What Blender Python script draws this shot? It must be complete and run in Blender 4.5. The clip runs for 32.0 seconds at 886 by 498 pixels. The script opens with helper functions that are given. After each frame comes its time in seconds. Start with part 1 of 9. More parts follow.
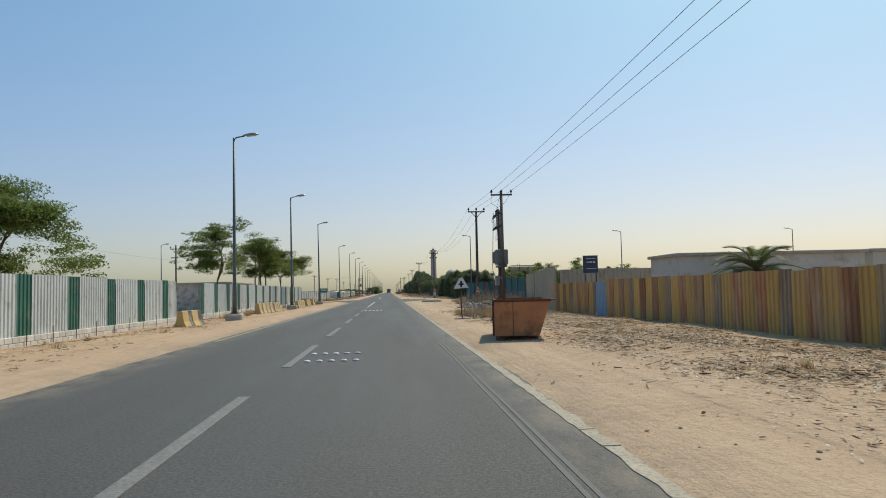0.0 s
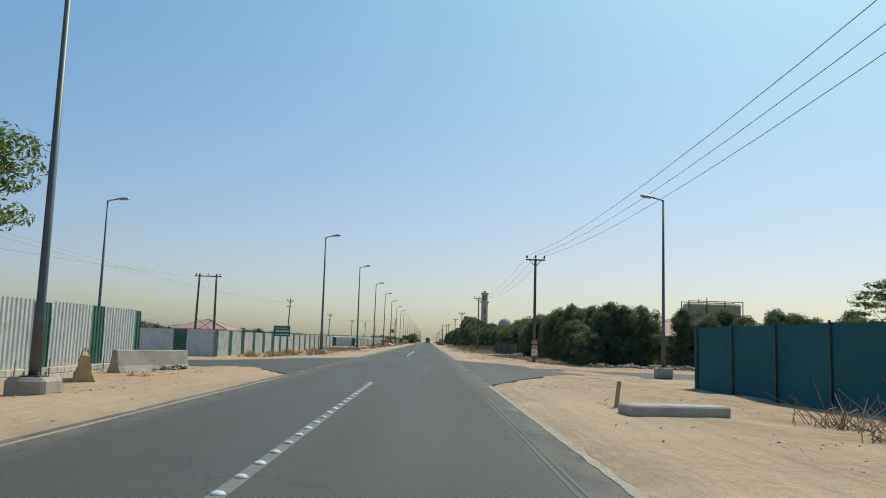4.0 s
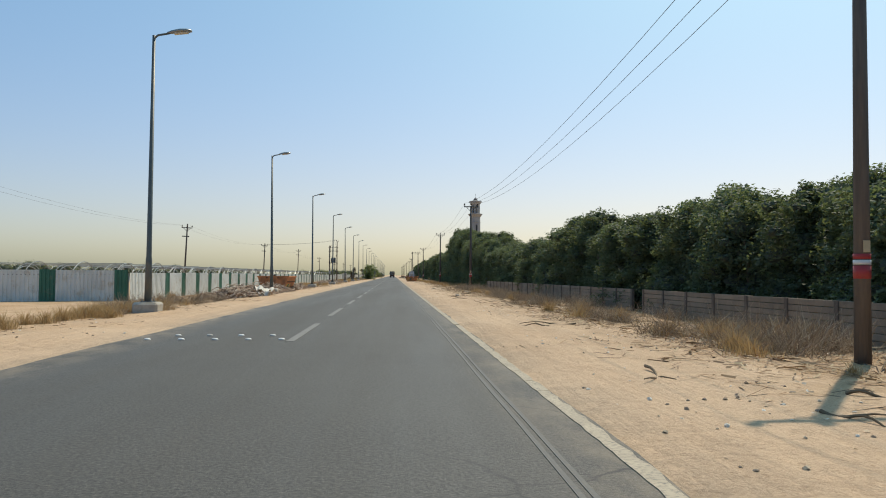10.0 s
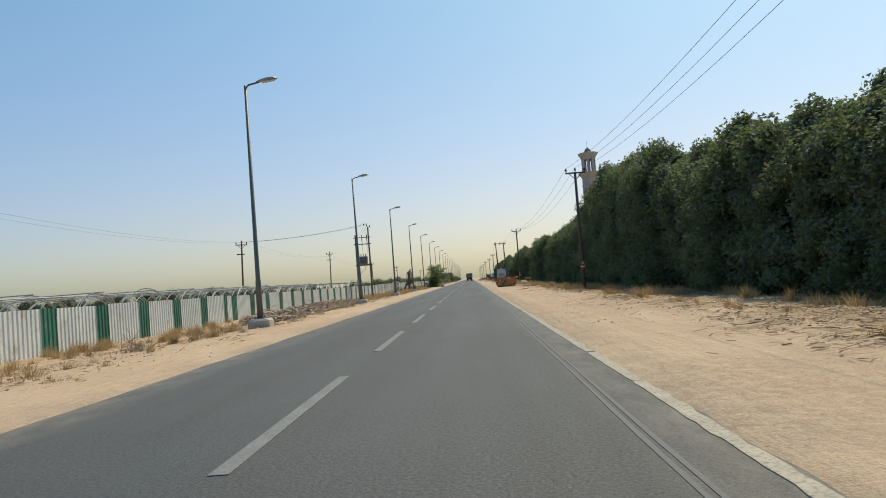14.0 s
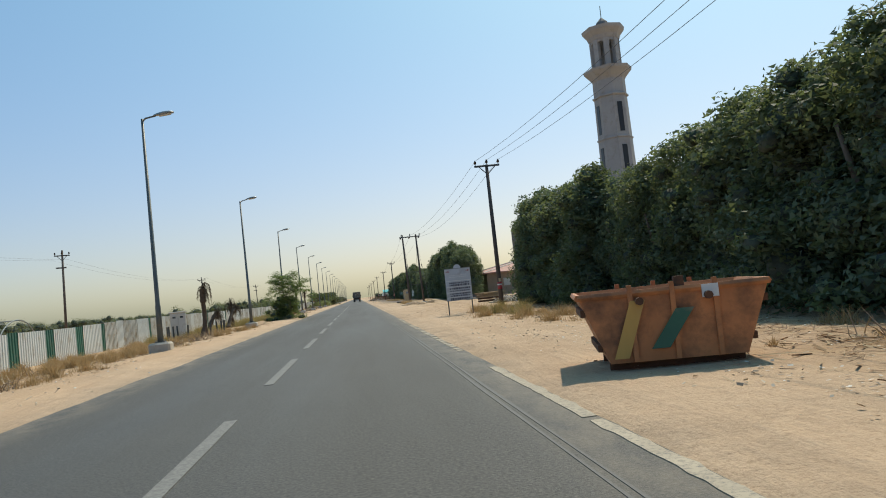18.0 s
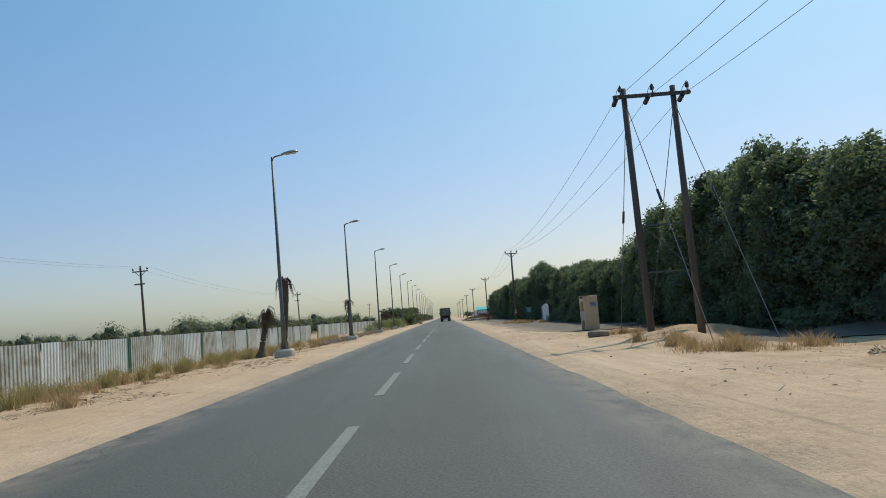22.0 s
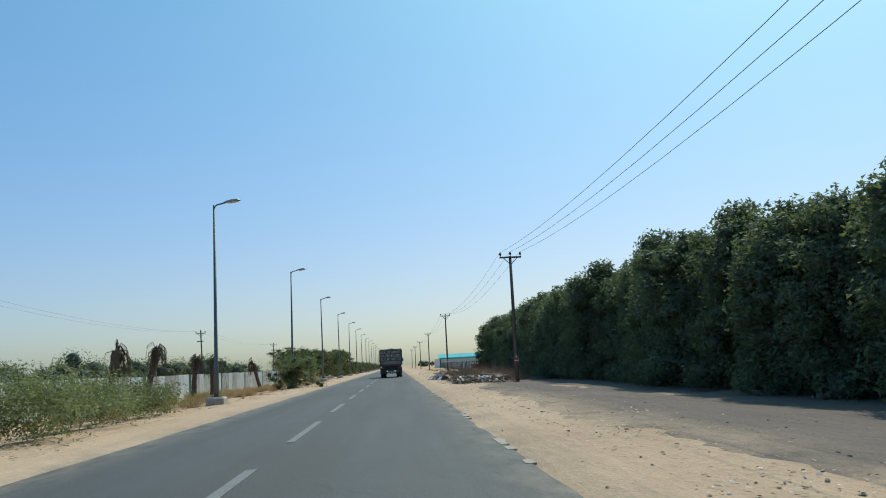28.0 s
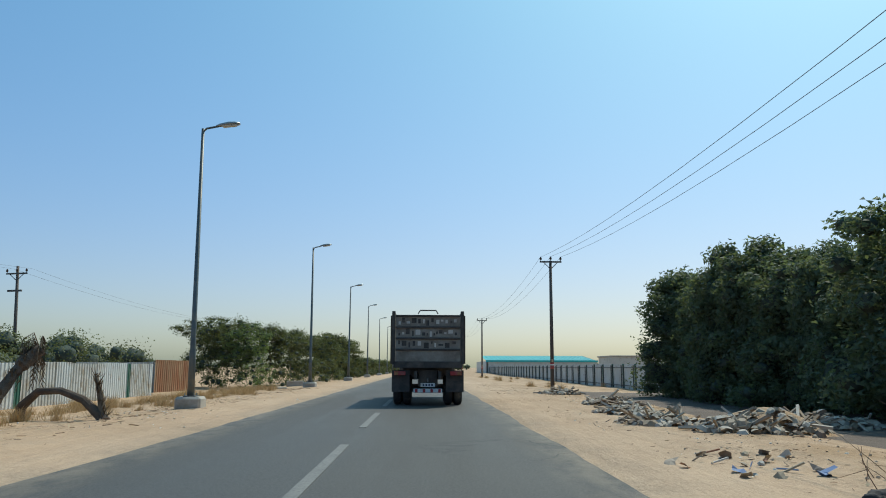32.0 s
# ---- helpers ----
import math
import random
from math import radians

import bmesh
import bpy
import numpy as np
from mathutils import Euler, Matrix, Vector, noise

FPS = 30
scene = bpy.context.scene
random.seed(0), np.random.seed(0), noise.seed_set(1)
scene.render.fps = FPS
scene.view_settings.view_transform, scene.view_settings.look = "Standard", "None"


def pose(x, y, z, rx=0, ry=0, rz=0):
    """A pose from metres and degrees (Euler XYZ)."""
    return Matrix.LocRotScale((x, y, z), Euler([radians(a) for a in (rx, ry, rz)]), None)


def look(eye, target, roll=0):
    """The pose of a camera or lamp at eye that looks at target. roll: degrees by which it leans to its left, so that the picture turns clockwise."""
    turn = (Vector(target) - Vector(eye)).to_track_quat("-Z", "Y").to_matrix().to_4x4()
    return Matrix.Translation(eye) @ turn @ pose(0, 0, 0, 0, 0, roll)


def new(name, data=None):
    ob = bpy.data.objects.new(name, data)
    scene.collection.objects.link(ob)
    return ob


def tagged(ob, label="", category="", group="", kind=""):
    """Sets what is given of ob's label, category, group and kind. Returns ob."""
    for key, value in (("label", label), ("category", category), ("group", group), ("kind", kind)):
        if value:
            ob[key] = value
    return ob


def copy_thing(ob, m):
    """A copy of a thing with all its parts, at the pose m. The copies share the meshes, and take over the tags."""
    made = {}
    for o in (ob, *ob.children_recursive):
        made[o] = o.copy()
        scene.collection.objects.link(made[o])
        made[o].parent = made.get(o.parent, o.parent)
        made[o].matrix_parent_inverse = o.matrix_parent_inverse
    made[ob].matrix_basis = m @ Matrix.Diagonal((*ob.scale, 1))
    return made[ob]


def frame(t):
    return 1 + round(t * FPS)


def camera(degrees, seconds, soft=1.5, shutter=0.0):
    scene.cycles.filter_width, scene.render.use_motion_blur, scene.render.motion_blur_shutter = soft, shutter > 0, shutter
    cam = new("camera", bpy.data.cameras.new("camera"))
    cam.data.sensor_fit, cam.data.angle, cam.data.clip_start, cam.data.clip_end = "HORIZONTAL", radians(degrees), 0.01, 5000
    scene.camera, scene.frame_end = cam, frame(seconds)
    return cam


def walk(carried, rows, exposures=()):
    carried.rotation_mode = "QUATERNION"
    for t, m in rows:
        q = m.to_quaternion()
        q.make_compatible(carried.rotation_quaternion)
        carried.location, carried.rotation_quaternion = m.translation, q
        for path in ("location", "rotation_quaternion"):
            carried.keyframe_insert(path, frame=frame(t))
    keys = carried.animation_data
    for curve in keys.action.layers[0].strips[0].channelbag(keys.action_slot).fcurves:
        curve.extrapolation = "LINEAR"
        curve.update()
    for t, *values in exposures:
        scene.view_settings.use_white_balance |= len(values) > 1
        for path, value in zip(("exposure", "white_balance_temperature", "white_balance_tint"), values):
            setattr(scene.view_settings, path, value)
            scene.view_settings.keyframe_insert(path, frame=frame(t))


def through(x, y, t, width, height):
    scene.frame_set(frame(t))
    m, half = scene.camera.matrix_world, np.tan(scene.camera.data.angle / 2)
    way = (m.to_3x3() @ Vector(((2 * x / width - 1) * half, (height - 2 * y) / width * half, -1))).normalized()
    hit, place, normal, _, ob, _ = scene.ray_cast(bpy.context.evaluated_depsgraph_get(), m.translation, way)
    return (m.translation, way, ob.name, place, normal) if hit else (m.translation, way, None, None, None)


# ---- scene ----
cam = camera(59.7, 32.0, 1.0)
PATH = [
    (0, pose(1.78, 0.08, 1.24, 93.06, 1.35, -3.97)),
    (0.5, pose(1.70, 8.85, 1.24, 93.34, 2.11, -3.48)),
    (1, pose(1.64, 17.63, 1.24, 93.79, 2.24, -4.20)),
    (1.5, pose(1.55, 26.34, 1.25, 92.00, -0.88, -3.44)),
    (2, pose(1.48, 35.20, 1.25, 92.95, -0.79, -0.79)),
    (2.5, pose(1.51, 43.95, 1.24, 94.36, -0.64, -1.08)),
    (3, pose(1.53, 52.84, 1.24, 95.82, -2.21, -1.36)),
    (3.5, pose(1.56, 61.61, 1.25, 96.48, -2.93, -1.13)),
    (5.5, pose(1.74, 96.68, 1.27, 97.21, 3.95, -0.88)),
    (6, pose(1.66, 105.31, 1.24, 95.20, -0.27, -1.71)),
    (6.5, pose(1.73, 114.29, 1.22, 94.01, -0.95, -2.64)),
    (7, pose(1.91, 123.08, 1.23, 93.58, 0.12, -2.90)),
    (7.5, pose(2.05, 131.69, 1.23, 93.09, -0.92, -2.38)),
    (8, pose(2.15, 140.35, 1.23, 93.37, 2.37, -2.13)),
    (8.5, pose(2.10, 149.01, 1.23, 93.81, 1.35, -3.47)),
    (9, pose(2.01, 157.74, 1.24, 93.99, 2.61, -5.33)),
    (9.5, pose(1.94, 166.28, 1.24, 92.67, 0.83, -2.56)),
    (10, pose(1.87, 175.19, 1.23, 91.96, -0.27, -3.70)),
    (10.5, pose(1.85, 184.00, 1.24, 91.66, 0.46, -6.67)),
    (11, pose(1.83, 192.72, 1.25, 91.81, -0.46, -4.86)),
    (11.5, pose(1.80, 201.44, 1.24, 92.56, -0.96, -1.72)),
    (12, pose(1.80, 210.36, 1.24, 93.33, 1.16, -2.34)),
    (12.5, pose(1.79, 219.35, 1.22, 92.75, 0.95, -3.19)),
    (13, pose(1.79, 228.41, 1.21, 91.22, -1.70, -0.73)),
    (13.5, pose(1.83, 237.61, 1.21, 92.18, 1.70, 1.00)),
    (15.5, pose(1.57, 274.20, 1.24, 92.44, 6.78, 2.66)),
    (16, pose(1.44, 282.79, 1.26, 94.10, 2.11, 3.01)),
    (16.5, pose(1.38, 292.12, 1.22, 94.10, 4.17, 3.48)),
    (17, pose(1.42, 301.45, 1.28, 94.07, 7.83, 2.04)),
    (17.5, pose(1.48, 310.84, 1.25, 93.46, 7.56, -0.10)),
    (18, pose(1.56, 320.08, 1.24, 92.97, 6.01, -6.35)),
    (18.5, pose(1.57, 328.97, 1.24, 91.77, 3.34, -2.19)),
    (19, pose(1.55, 337.89, 1.24, 91.66, 2.05, -1.79)),
    (19.5, pose(1.49, 346.71, 1.25, 95.73, 0.88, -3.19)),
    (20, pose(1.38, 355.89, 1.25, 94.74, 3.27, -1.53)),
    (20.5, pose(1.28, 364.86, 1.25, 94.05, 4.81, -3.64)),
    (21, pose(1.20, 373.69, 1.27, 95.82, 5.45, -0.73)),
    (21.5, pose(1.14, 382.41, 1.26, 95.82, 3.73, 4.10)),
    (22, pose(1.20, 391.35, 1.24, 94.99, 4.42, 0.11)),
    (22.5, pose(1.32, 399.85, 1.26, 94.93, 4.24, -3.11)),
    (23, pose(1.41, 408.69, 1.24, 94.49, 4.67, -5.72)),
    (23.5, pose(1.39, 417.03, 1.23, 94.99, 5.89, -3.31)),
    (24, pose(1.40, 425.52, 1.21, 93.89, 2.28, -10.48)),
    (24.5, pose(1.46, 433.46, 1.24, 94.47, 1.21, -11.54)),
    (26.5, pose(2.03, 465.37, 1.24, 96.92, 4.49, -8.81)),
    (27, pose(2.08, 473.35, 1.21, 97.40, 6.10, -9.87)),
    (27.5, pose(2.03, 480.84, 1.23, 97.06, 2.78, -4.25)),
    (28, pose(1.95, 488.72, 1.25, 98.43, 3.01, -3.45)),
    (28.5, pose(1.86, 496.34, 1.25, 96.44, 1.31, -2.06)),
    (29, pose(1.73, 503.86, 1.24, 95.89, -0.03, -0.17)),
    (29.5, pose(1.62, 511.62, 1.23, 92.63, -3.46, 1.13)),
    (30, pose(1.51, 519.18, 1.24, 93.25, -3.52, 0.31)),
    (30.5, pose(1.40, 526.82, 1.25, 94.17, -2.38, 0.39)),
    (31, pose(1.31, 534.33, 1.23, 95.90, -5.28, -1.34)),
    (31.5, pose(1.32, 541.71, 1.24, 97.77, -0.01, -3.83)),
    (32, pose(1.32, 548.94, 1.26, 98.72, -0.17, -1.31)),
]
EXPOSURES = [
    (0, -0.03, 6750, 8), (2, 0.0, 6750, 8), (3, 0.0, 6700, 7), (5.5, -0.1, 6150, 2), (6, -0.1, 6050, 2), (7, 0.0, 6750, 7), (8, 0.1, 6900, 9), (10, 0.15, 7000, 9),
    (13, 0.12, 6950, 9), (16, 0.2, 6950, 8), (17, 0.2, 6950, 8), (18, 0.15, 6900, 7), (19, 0.2, 6950, 8), (20, -0.08, 6480, 8), (22, 0.0, 6330, 6), (23, 0.08, 6580, 8),
    (24, 0.12, 6900, 6), (26.5, 0.05, 6450, 2), (27, -0.13, 5580, -4), (28, 0.05, 6000, 1), (28.5, 0.08, 6350, 3), (29, 0.1, 6400, 4), (30, 0.15, 6950, 7), (31, 0.15, 6950, 7), (31.6, 0.1, 6700, 6),
    (32, 0.02, 6120, 2)]
walk(cam, PATH, EXPOSURES)

# ---- world, sun, exposure ----
SUN_DIR = Vector((0.35, 0.49, 0.80)).normalized()
world = bpy.data.worlds.new("desert_sky")
scene.world = world
world.use_nodes = True
wn = world.node_tree.nodes
# desert haze: a clear sky and a dusty one together, so that it pales to beige at the horizon
join = wn.new("ShaderNodeCombineColor")
raw = {}
for air, dust in (("clear", 0.8), ("dusty", 2.3)):
    sky, split = wn.new("ShaderNodeTexSky"), wn.new("ShaderNodeSeparateColor")
    sky.sky_type, sky.sun_disc = "NISHITA", False
    sky.sun_elevation = math.asin(SUN_DIR.z)
    sky.sun_rotation = math.atan2(SUN_DIR.x, SUN_DIR.y)
    sky.altitude, sky.air_density, sky.dust_density, sky.ozone_density = 0, 1.0, dust, 0.9
    world.node_tree.links.new(sky.outputs[0], split.inputs[0])
    raw[air] = split.outputs


def sky_math(kind, a, b):
    n = wn.new("ShaderNodeMath")
    n.operation = kind
    for sock, v in zip(n.inputs, (a, b)):
        if isinstance(v, float):
            sock.default_value = v
        else:
            world.node_tree.links.new(v, sock)
    return n.outputs[0]


red = sky_math("MULTIPLY", sky_math("POWER", raw["clear"][0], 0.655), sky_math("POWER", raw["dusty"][0], 0.434))
for ch, v in enumerate((sky_math("MULTIPLY", red, 0.635), sky_math("MULTIPLY", sky_math("POWER", raw["dusty"][0], 0.65), 1.62), sky_math("MULTIPLY", sky_math("POWER", raw["dusty"][2], 0.69), 1.63))):
    world.node_tree.links.new(v, join.inputs[ch])
wn["Background"].inputs[1].default_value = 0.137
world.node_tree.links.new(join.outputs[0], wn["Background"].inputs[0])
sun = new("sun", bpy.data.lights.new("sun", "SUN"))
sun.data.energy, sun.data.angle, sun.data.color = 3.4, radians(0.55), (1.0, 0.895, 0.775)
sun.matrix_world = look((0, 0, 50), Vector((0, 0, 50)) - SUN_DIR)
scene.view_settings.exposure = 0.0


# ---- small builders ----
class MB:
    """Collects vertices and faces for one mesh."""

    def __init__(self):
        self.v, self.f, self.m, self.slot = [], [], [], 0

    def add(self, verts, faces):
        n = len(self.v)
        self.v += [tuple(p) for p in verts]
        self.f += [tuple(i + n for i in f) for f in faces]
        self.m += [self.slot] * len(faces)
        return self

    def box(self, c, s, turn=None, bev=0.0):
        hx, hy, hz = s[0] / 2, s[1] / 2, s[2] / 2
        if bev <= 0:
            p = [(x, y, z) for z in (-hz, hz) for y in (-hy, hy) for x in (-hx, hx)]
            q = [(0, 2, 3, 1), (4, 5, 7, 6), (0, 1, 5, 4), (2, 6, 7, 3), (0, 4, 6, 2), (1, 3, 7, 5)]
        else:
            b = min(bev, hx * 0.9, hy * 0.9, hz * 0.9)
            p, q = [], []
            o = [(hx - b, hy - b), (hx, hy)]
            ring = []
            for z, k in ((-hz, 0), (-hz + b, 1), (hz - b, 1), (hz, 0)):
                x, y = o[k]
                if k:
                    pts = [(x, y - b), (x - b, y), (b - x, y), (-x, y - b), (-x, b - y), (b - x, -y), (x - b, -y), (x, b - y)]
                else:
                    pts = [(x, y), (x, y), (-x, y), (-x, y), (-x, -y), (-x, -y), (x, -y), (x, -y)]
                ring.append(len(p))
                p += [(a, d, z) for a, d in pts]
            for r in range(3):
                for i in range(8):
                    j = (i + 1) % 8
                    q.append((ring[r] + i, ring[r] + j, ring[r + 1] + j, ring[r + 1] + i))
            q += [(6, 4, 2, 0), (24, 26, 28, 30)]
        if turn is not None:
            p = [turn @ Vector(a) for a in p]
        return self.add([(a[0] + c[0], a[1] + c[1], a[2] + c[2]) for a in p], q)

    def tube(self, pts, r, n=8, cap=True):
        pts = [Vector(p) for p in pts]
        rs = r if isinstance(r, (list, tuple)) else [r] * len(pts)
        up = Vector((0, 0, 1))
        verts, faces = [], []
        for i, p in enumerate(pts):
            d = (pts[min(i + 1, len(pts) - 1)] - pts[max(i - 1, 0)]).normalized()
            a = d.cross(up if abs(d.z) < 0.95 else Vector((1, 0, 0))).normalized()
            b = a.cross(d)
            for k in range(n):
                w = 2 * math.pi * k / n
                verts.append(p + (a * math.cos(w) + b * math.sin(w)) * rs[i])
        for i in range(len(pts) - 1):
            for k in range(n):
                l = (k + 1) % n
                faces.append((i * n + k, i * n + l, i * n + n + l, i * n + n + k))
        if cap:
            faces += [tuple(range(n))[::-1], tuple(range(len(verts) - n, len(verts)))]
        return self.add(verts, faces)

    def lathe(self, prof, n=16, c=(0, 0, 0), turn=0.0):
        verts, faces = [], []
        for r, z in prof:
            for k in range(n):
                w = 2 * math.pi * k / n + turn
                verts.append((c[0] + r * math.cos(w), c[1] + r * math.sin(w), c[2] + z))
        for i in range(len(prof) - 1):
            for k in range(n):
                l = (k + 1) % n
                faces.append((i * n + k, i * n + l, i * n + n + l, i * n + n + k))
        faces += [tuple(range(n))[::-1], tuple(range(len(verts) - n, len(verts)))]
        return self.add(verts, faces)

    def poly_prism(self, pts, d):
        """A flat outline pts, given in 3D, thickened by the vector d."""
        n = len(pts)
        a = [Vector(p) for p in pts]
        b = [p + Vector(d) for p in a]
        return self.add(a + b, [tuple(range(n))[::-1], tuple(range(n, 2 * n))] + [(i, (i + 1) % n, n + (i + 1) % n, n + i) for i in range(n)])

    def mesh(self, name, *mats, smooth=False):
        me = bpy.data.meshes.new(name)
        me.from_pydata(self.v, [], self.f)
        for k in mats:
            me.materials.append(k)
        if len(mats) > 1:
            me.polygons.foreach_set("material_index", self.m)
        if smooth:
            me.polygons.foreach_set("use_smooth", [True] * len(me.polygons))
        me.update()
        return me


def tri_mesh(name, verts, loops, per, *mats, slots=None):
    """A mesh from arrays: verts (n, 3), loops (m * per), faces of `per` corners each."""
    me = bpy.data.meshes.new(name)
    verts = np.asarray(verts, dtype=np.float32)
    loops = np.asarray(loops, dtype=np.int32).ravel()
    nf = len(loops) // per
    me.vertices.add(len(verts))
    me.vertices.foreach_set("co", verts.ravel())
    me.loops.add(len(loops))
    me.loops.foreach_set("vertex_index", loops)
    me.polygons.add(nf)
    me.polygons.foreach_set("loop_start", np.arange(0, nf * per, per, dtype=np.int32))
    me.polygons.foreach_set("loop_total", np.full(nf, per, dtype=np.int32))
    for k in mats:
        me.materials.append(k)
    if slots is not None:
        me.polygons.foreach_set("material_index", np.asarray(slots, dtype=np.int32))
    me.update(calc_edges=True)
    return me


def part(name, data, parent, label="", m=None):
    """One mesh object under a thing or a part."""
    ob = new(name, data)
    ob.parent = parent
    if m is not None:
        ob.matrix_basis = m
    if label:
        ob["label"] = label
    return ob


def thing(name, label, category, group="", m=None, kind="", data=None):
    ob = new(name, data)
    if m is not None:
        ob.matrix_basis = m
    return tagged(ob, label, category, group, kind)


# ---- materials ----
def nodes_of(name):
    k = bpy.data.materials.new(name)
    k.use_nodes = True
    t = k.node_tree
    return k, t, t.nodes["Principled BSDF"], t.nodes["Material Output"]


def put(t, kind, **vals):
    n = t.nodes.new(kind)
    for key, v in vals.items():
        n.inputs[key.replace("_", " ")].default_value = v
    return n


def noise_of(t, vec, scale, detail=4.0, rough=0.55, stretch=None):
    n = put(t, "ShaderNodeTexNoise", Scale=scale, Detail=detail, Roughness=rough)
    if stretch:
        mp = t.nodes.new("ShaderNodeMapping")
        mp.inputs["Scale"].default_value = stretch
        t.links.new(vec, mp.inputs[0])
        vec = mp.outputs[0]
    t.links.new(vec, n.inputs["Vector"])
    return n.outputs[0]


def ramp_of(t, fac, lo, hi):
    n = t.nodes.new("ShaderNodeMapRange")
    n.inputs[1].default_value, n.inputs[2].default_value = lo, hi
    n.clamp = True
    t.links.new(fac, n.inputs[0])
    return n.outputs[0]


def mix_of(t, fac, a, b):
    n = t.nodes.new("ShaderNodeMix")
    n.data_type = "RGBA"
    for sock, v in ((n.inputs[0], fac), (n.inputs[6], a), (n.inputs[7], b)):
        if isinstance(v, (int, float)):
            sock.default_value = v
        elif isinstance(v, tuple):
            sock.default_value = (*v, 1)
        else:
            t.links.new(v, sock)
    return n.outputs[2]


def tone(c, k):
    return tuple(min(1.0, a * k) for a in c)


def mat(name, base, rough=0.7, metal=0.0, var=0.25, scale=1.5, fine=30.0, bump=0.15, dirt=None, dirt_amount=0.45, dirt_scale=2.0, stretch=None, rand=0.0, spec=0.35, local=False):
    """A plain surface with broad and fine variation, dirt patches, relief, and a shade that differs between objects."""
    k, t, p, _ = nodes_of(name)
    g = t.nodes.new("ShaderNodeTexCoord").outputs["Object"] if local else t.nodes.new("ShaderNodeNewGeometry").outputs["Position"]
    big = ramp_of(t, noise_of(t, g, scale, 5.0, stretch=stretch), 0.3, 0.7)
    small = ramp_of(t, noise_of(t, g, fine, 3.0, stretch=stretch), 0.25, 0.75)
    col = mix_of(t, big, tone(base, 1 - var), tone(base, 1 + var * 0.7))
    col = mix_of(t, small, col, mix_of(t, 0.5, col, tone(base, 1 - var * 0.6)))
    if dirt:
        d = ramp_of(t, noise_of(t, g, dirt_scale, 7.0, 0.65, stretch=stretch), 0.72 - dirt_amount * 0.5, 0.86 - dirt_amount * 0.35)
        col = mix_of(t, d, col, dirt)
    if rand:
        r = t.nodes.new("ShaderNodeObjectInfo").outputs["Random"]
        h = t.nodes.new("ShaderNodeHueSaturation")
        mr = t.nodes.new("ShaderNodeMapRange")
        mr.inputs[3].default_value, mr.inputs[4].default_value = 1 - rand, 1 + rand
        t.links.new(r, mr.inputs[0])
        t.links.new(mr.outputs[0], h.inputs["Value"])
        t.links.new(col, h.inputs["Color"])
        col = h.outputs[0]
    t.links.new(col, p.inputs["Base Color"])
    p.inputs["Roughness"].default_value, p.inputs["Metallic"].default_value = rough, metal
    p.inputs["Specular IOR Level"].default_value = spec
    if bump:
        b = put(t, "ShaderNodeBump", Strength=bump, Distance=0.02)
        t.links.new(small, b.inputs["Height"])
        t.links.new(b.outputs[0], p.inputs["Normal"])
    return k


def island_mat(name, colours, rough=0.8):
    """Loose small pieces: each piece takes one of a few colours."""
    k, t, p, _ = nodes_of(name)
    r = t.nodes.new("ShaderNodeNewGeometry").outputs["Random Per Island"]
    cr = t.nodes.new("ShaderNodeValToRGB")
    cr.color_ramp.interpolation = "CONSTANT"
    e = cr.color_ramp.elements
    while len(e) < len(colours):
        e.new(0.5)
    for i, c in enumerate(colours):
        e[i].position = i / len(colours)
        e[i].color = (*c, 1)
    t.links.new(r, cr.inputs[0])
    g = t.nodes.new("ShaderNodeNewGeometry").outputs["Position"]
    col = mix_of(t, ramp_of(t, noise_of(t, g, 14.0), 0.35, 0.75), cr.outputs[0], mix_of(t, 0.3, cr.outputs[0], (0.25, 0.2, 0.14)))
    t.links.new(col, p.inputs["Base Color"])
    p.inputs["Roughness"].default_value = rough
    return k


def leaf_mat(name, lo, hi, through=0.3, rough=0.65, glow=(0.35, 0.4, 0.08)):
    """Leaves: tone by leaf, by clump and by plant, with light coming through."""
    k, t, p, out = nodes_of(name)
    geo = t.nodes.new("ShaderNodeNewGeometry")
    r = geo.outputs["Random Per Island"]
    c = ramp_of(t, noise_of(t, geo.outputs["Position"], 0.9, 3.0), 0.3, 0.7)
    col = mix_of(t, r, lo, hi)
    col = mix_of(t, c, mix_of(t, 0.45, col, tone(lo, 0.7)), col)
    h = t.nodes.new("ShaderNodeHueSaturation")
    mr = t.nodes.new("ShaderNodeMapRange")
    mr.inputs[3].default_value, mr.inputs[4].default_value = 0.8, 1.2
    t.links.new(t.nodes.new("ShaderNodeObjectInfo").outputs["Random"], mr.inputs[0])
    t.links.new(mr.outputs[0], h.inputs["Value"])
    t.links.new(col, h.inputs["Color"])
    t.links.new(h.outputs[0], p.inputs["Base Color"])
    p.inputs["Roughness"].default_value = rough
    p.inputs["Specular IOR Level"].default_value = 0.25
    tr = t.nodes.new("ShaderNodeBsdfTranslucent")
    t.links.new(mix_of(t, 0.4, h.outputs[0], glow), tr.inputs[0])
    ms = t.nodes.new("ShaderNodeMixShader")
    ms.inputs[0].default_value = through
    t.links.new(p.outputs[0], ms.inputs[1])
    t.links.new(tr.outputs[0], ms.inputs[2])
    t.links.new(ms.outputs[0], out.inputs[0])
    return k


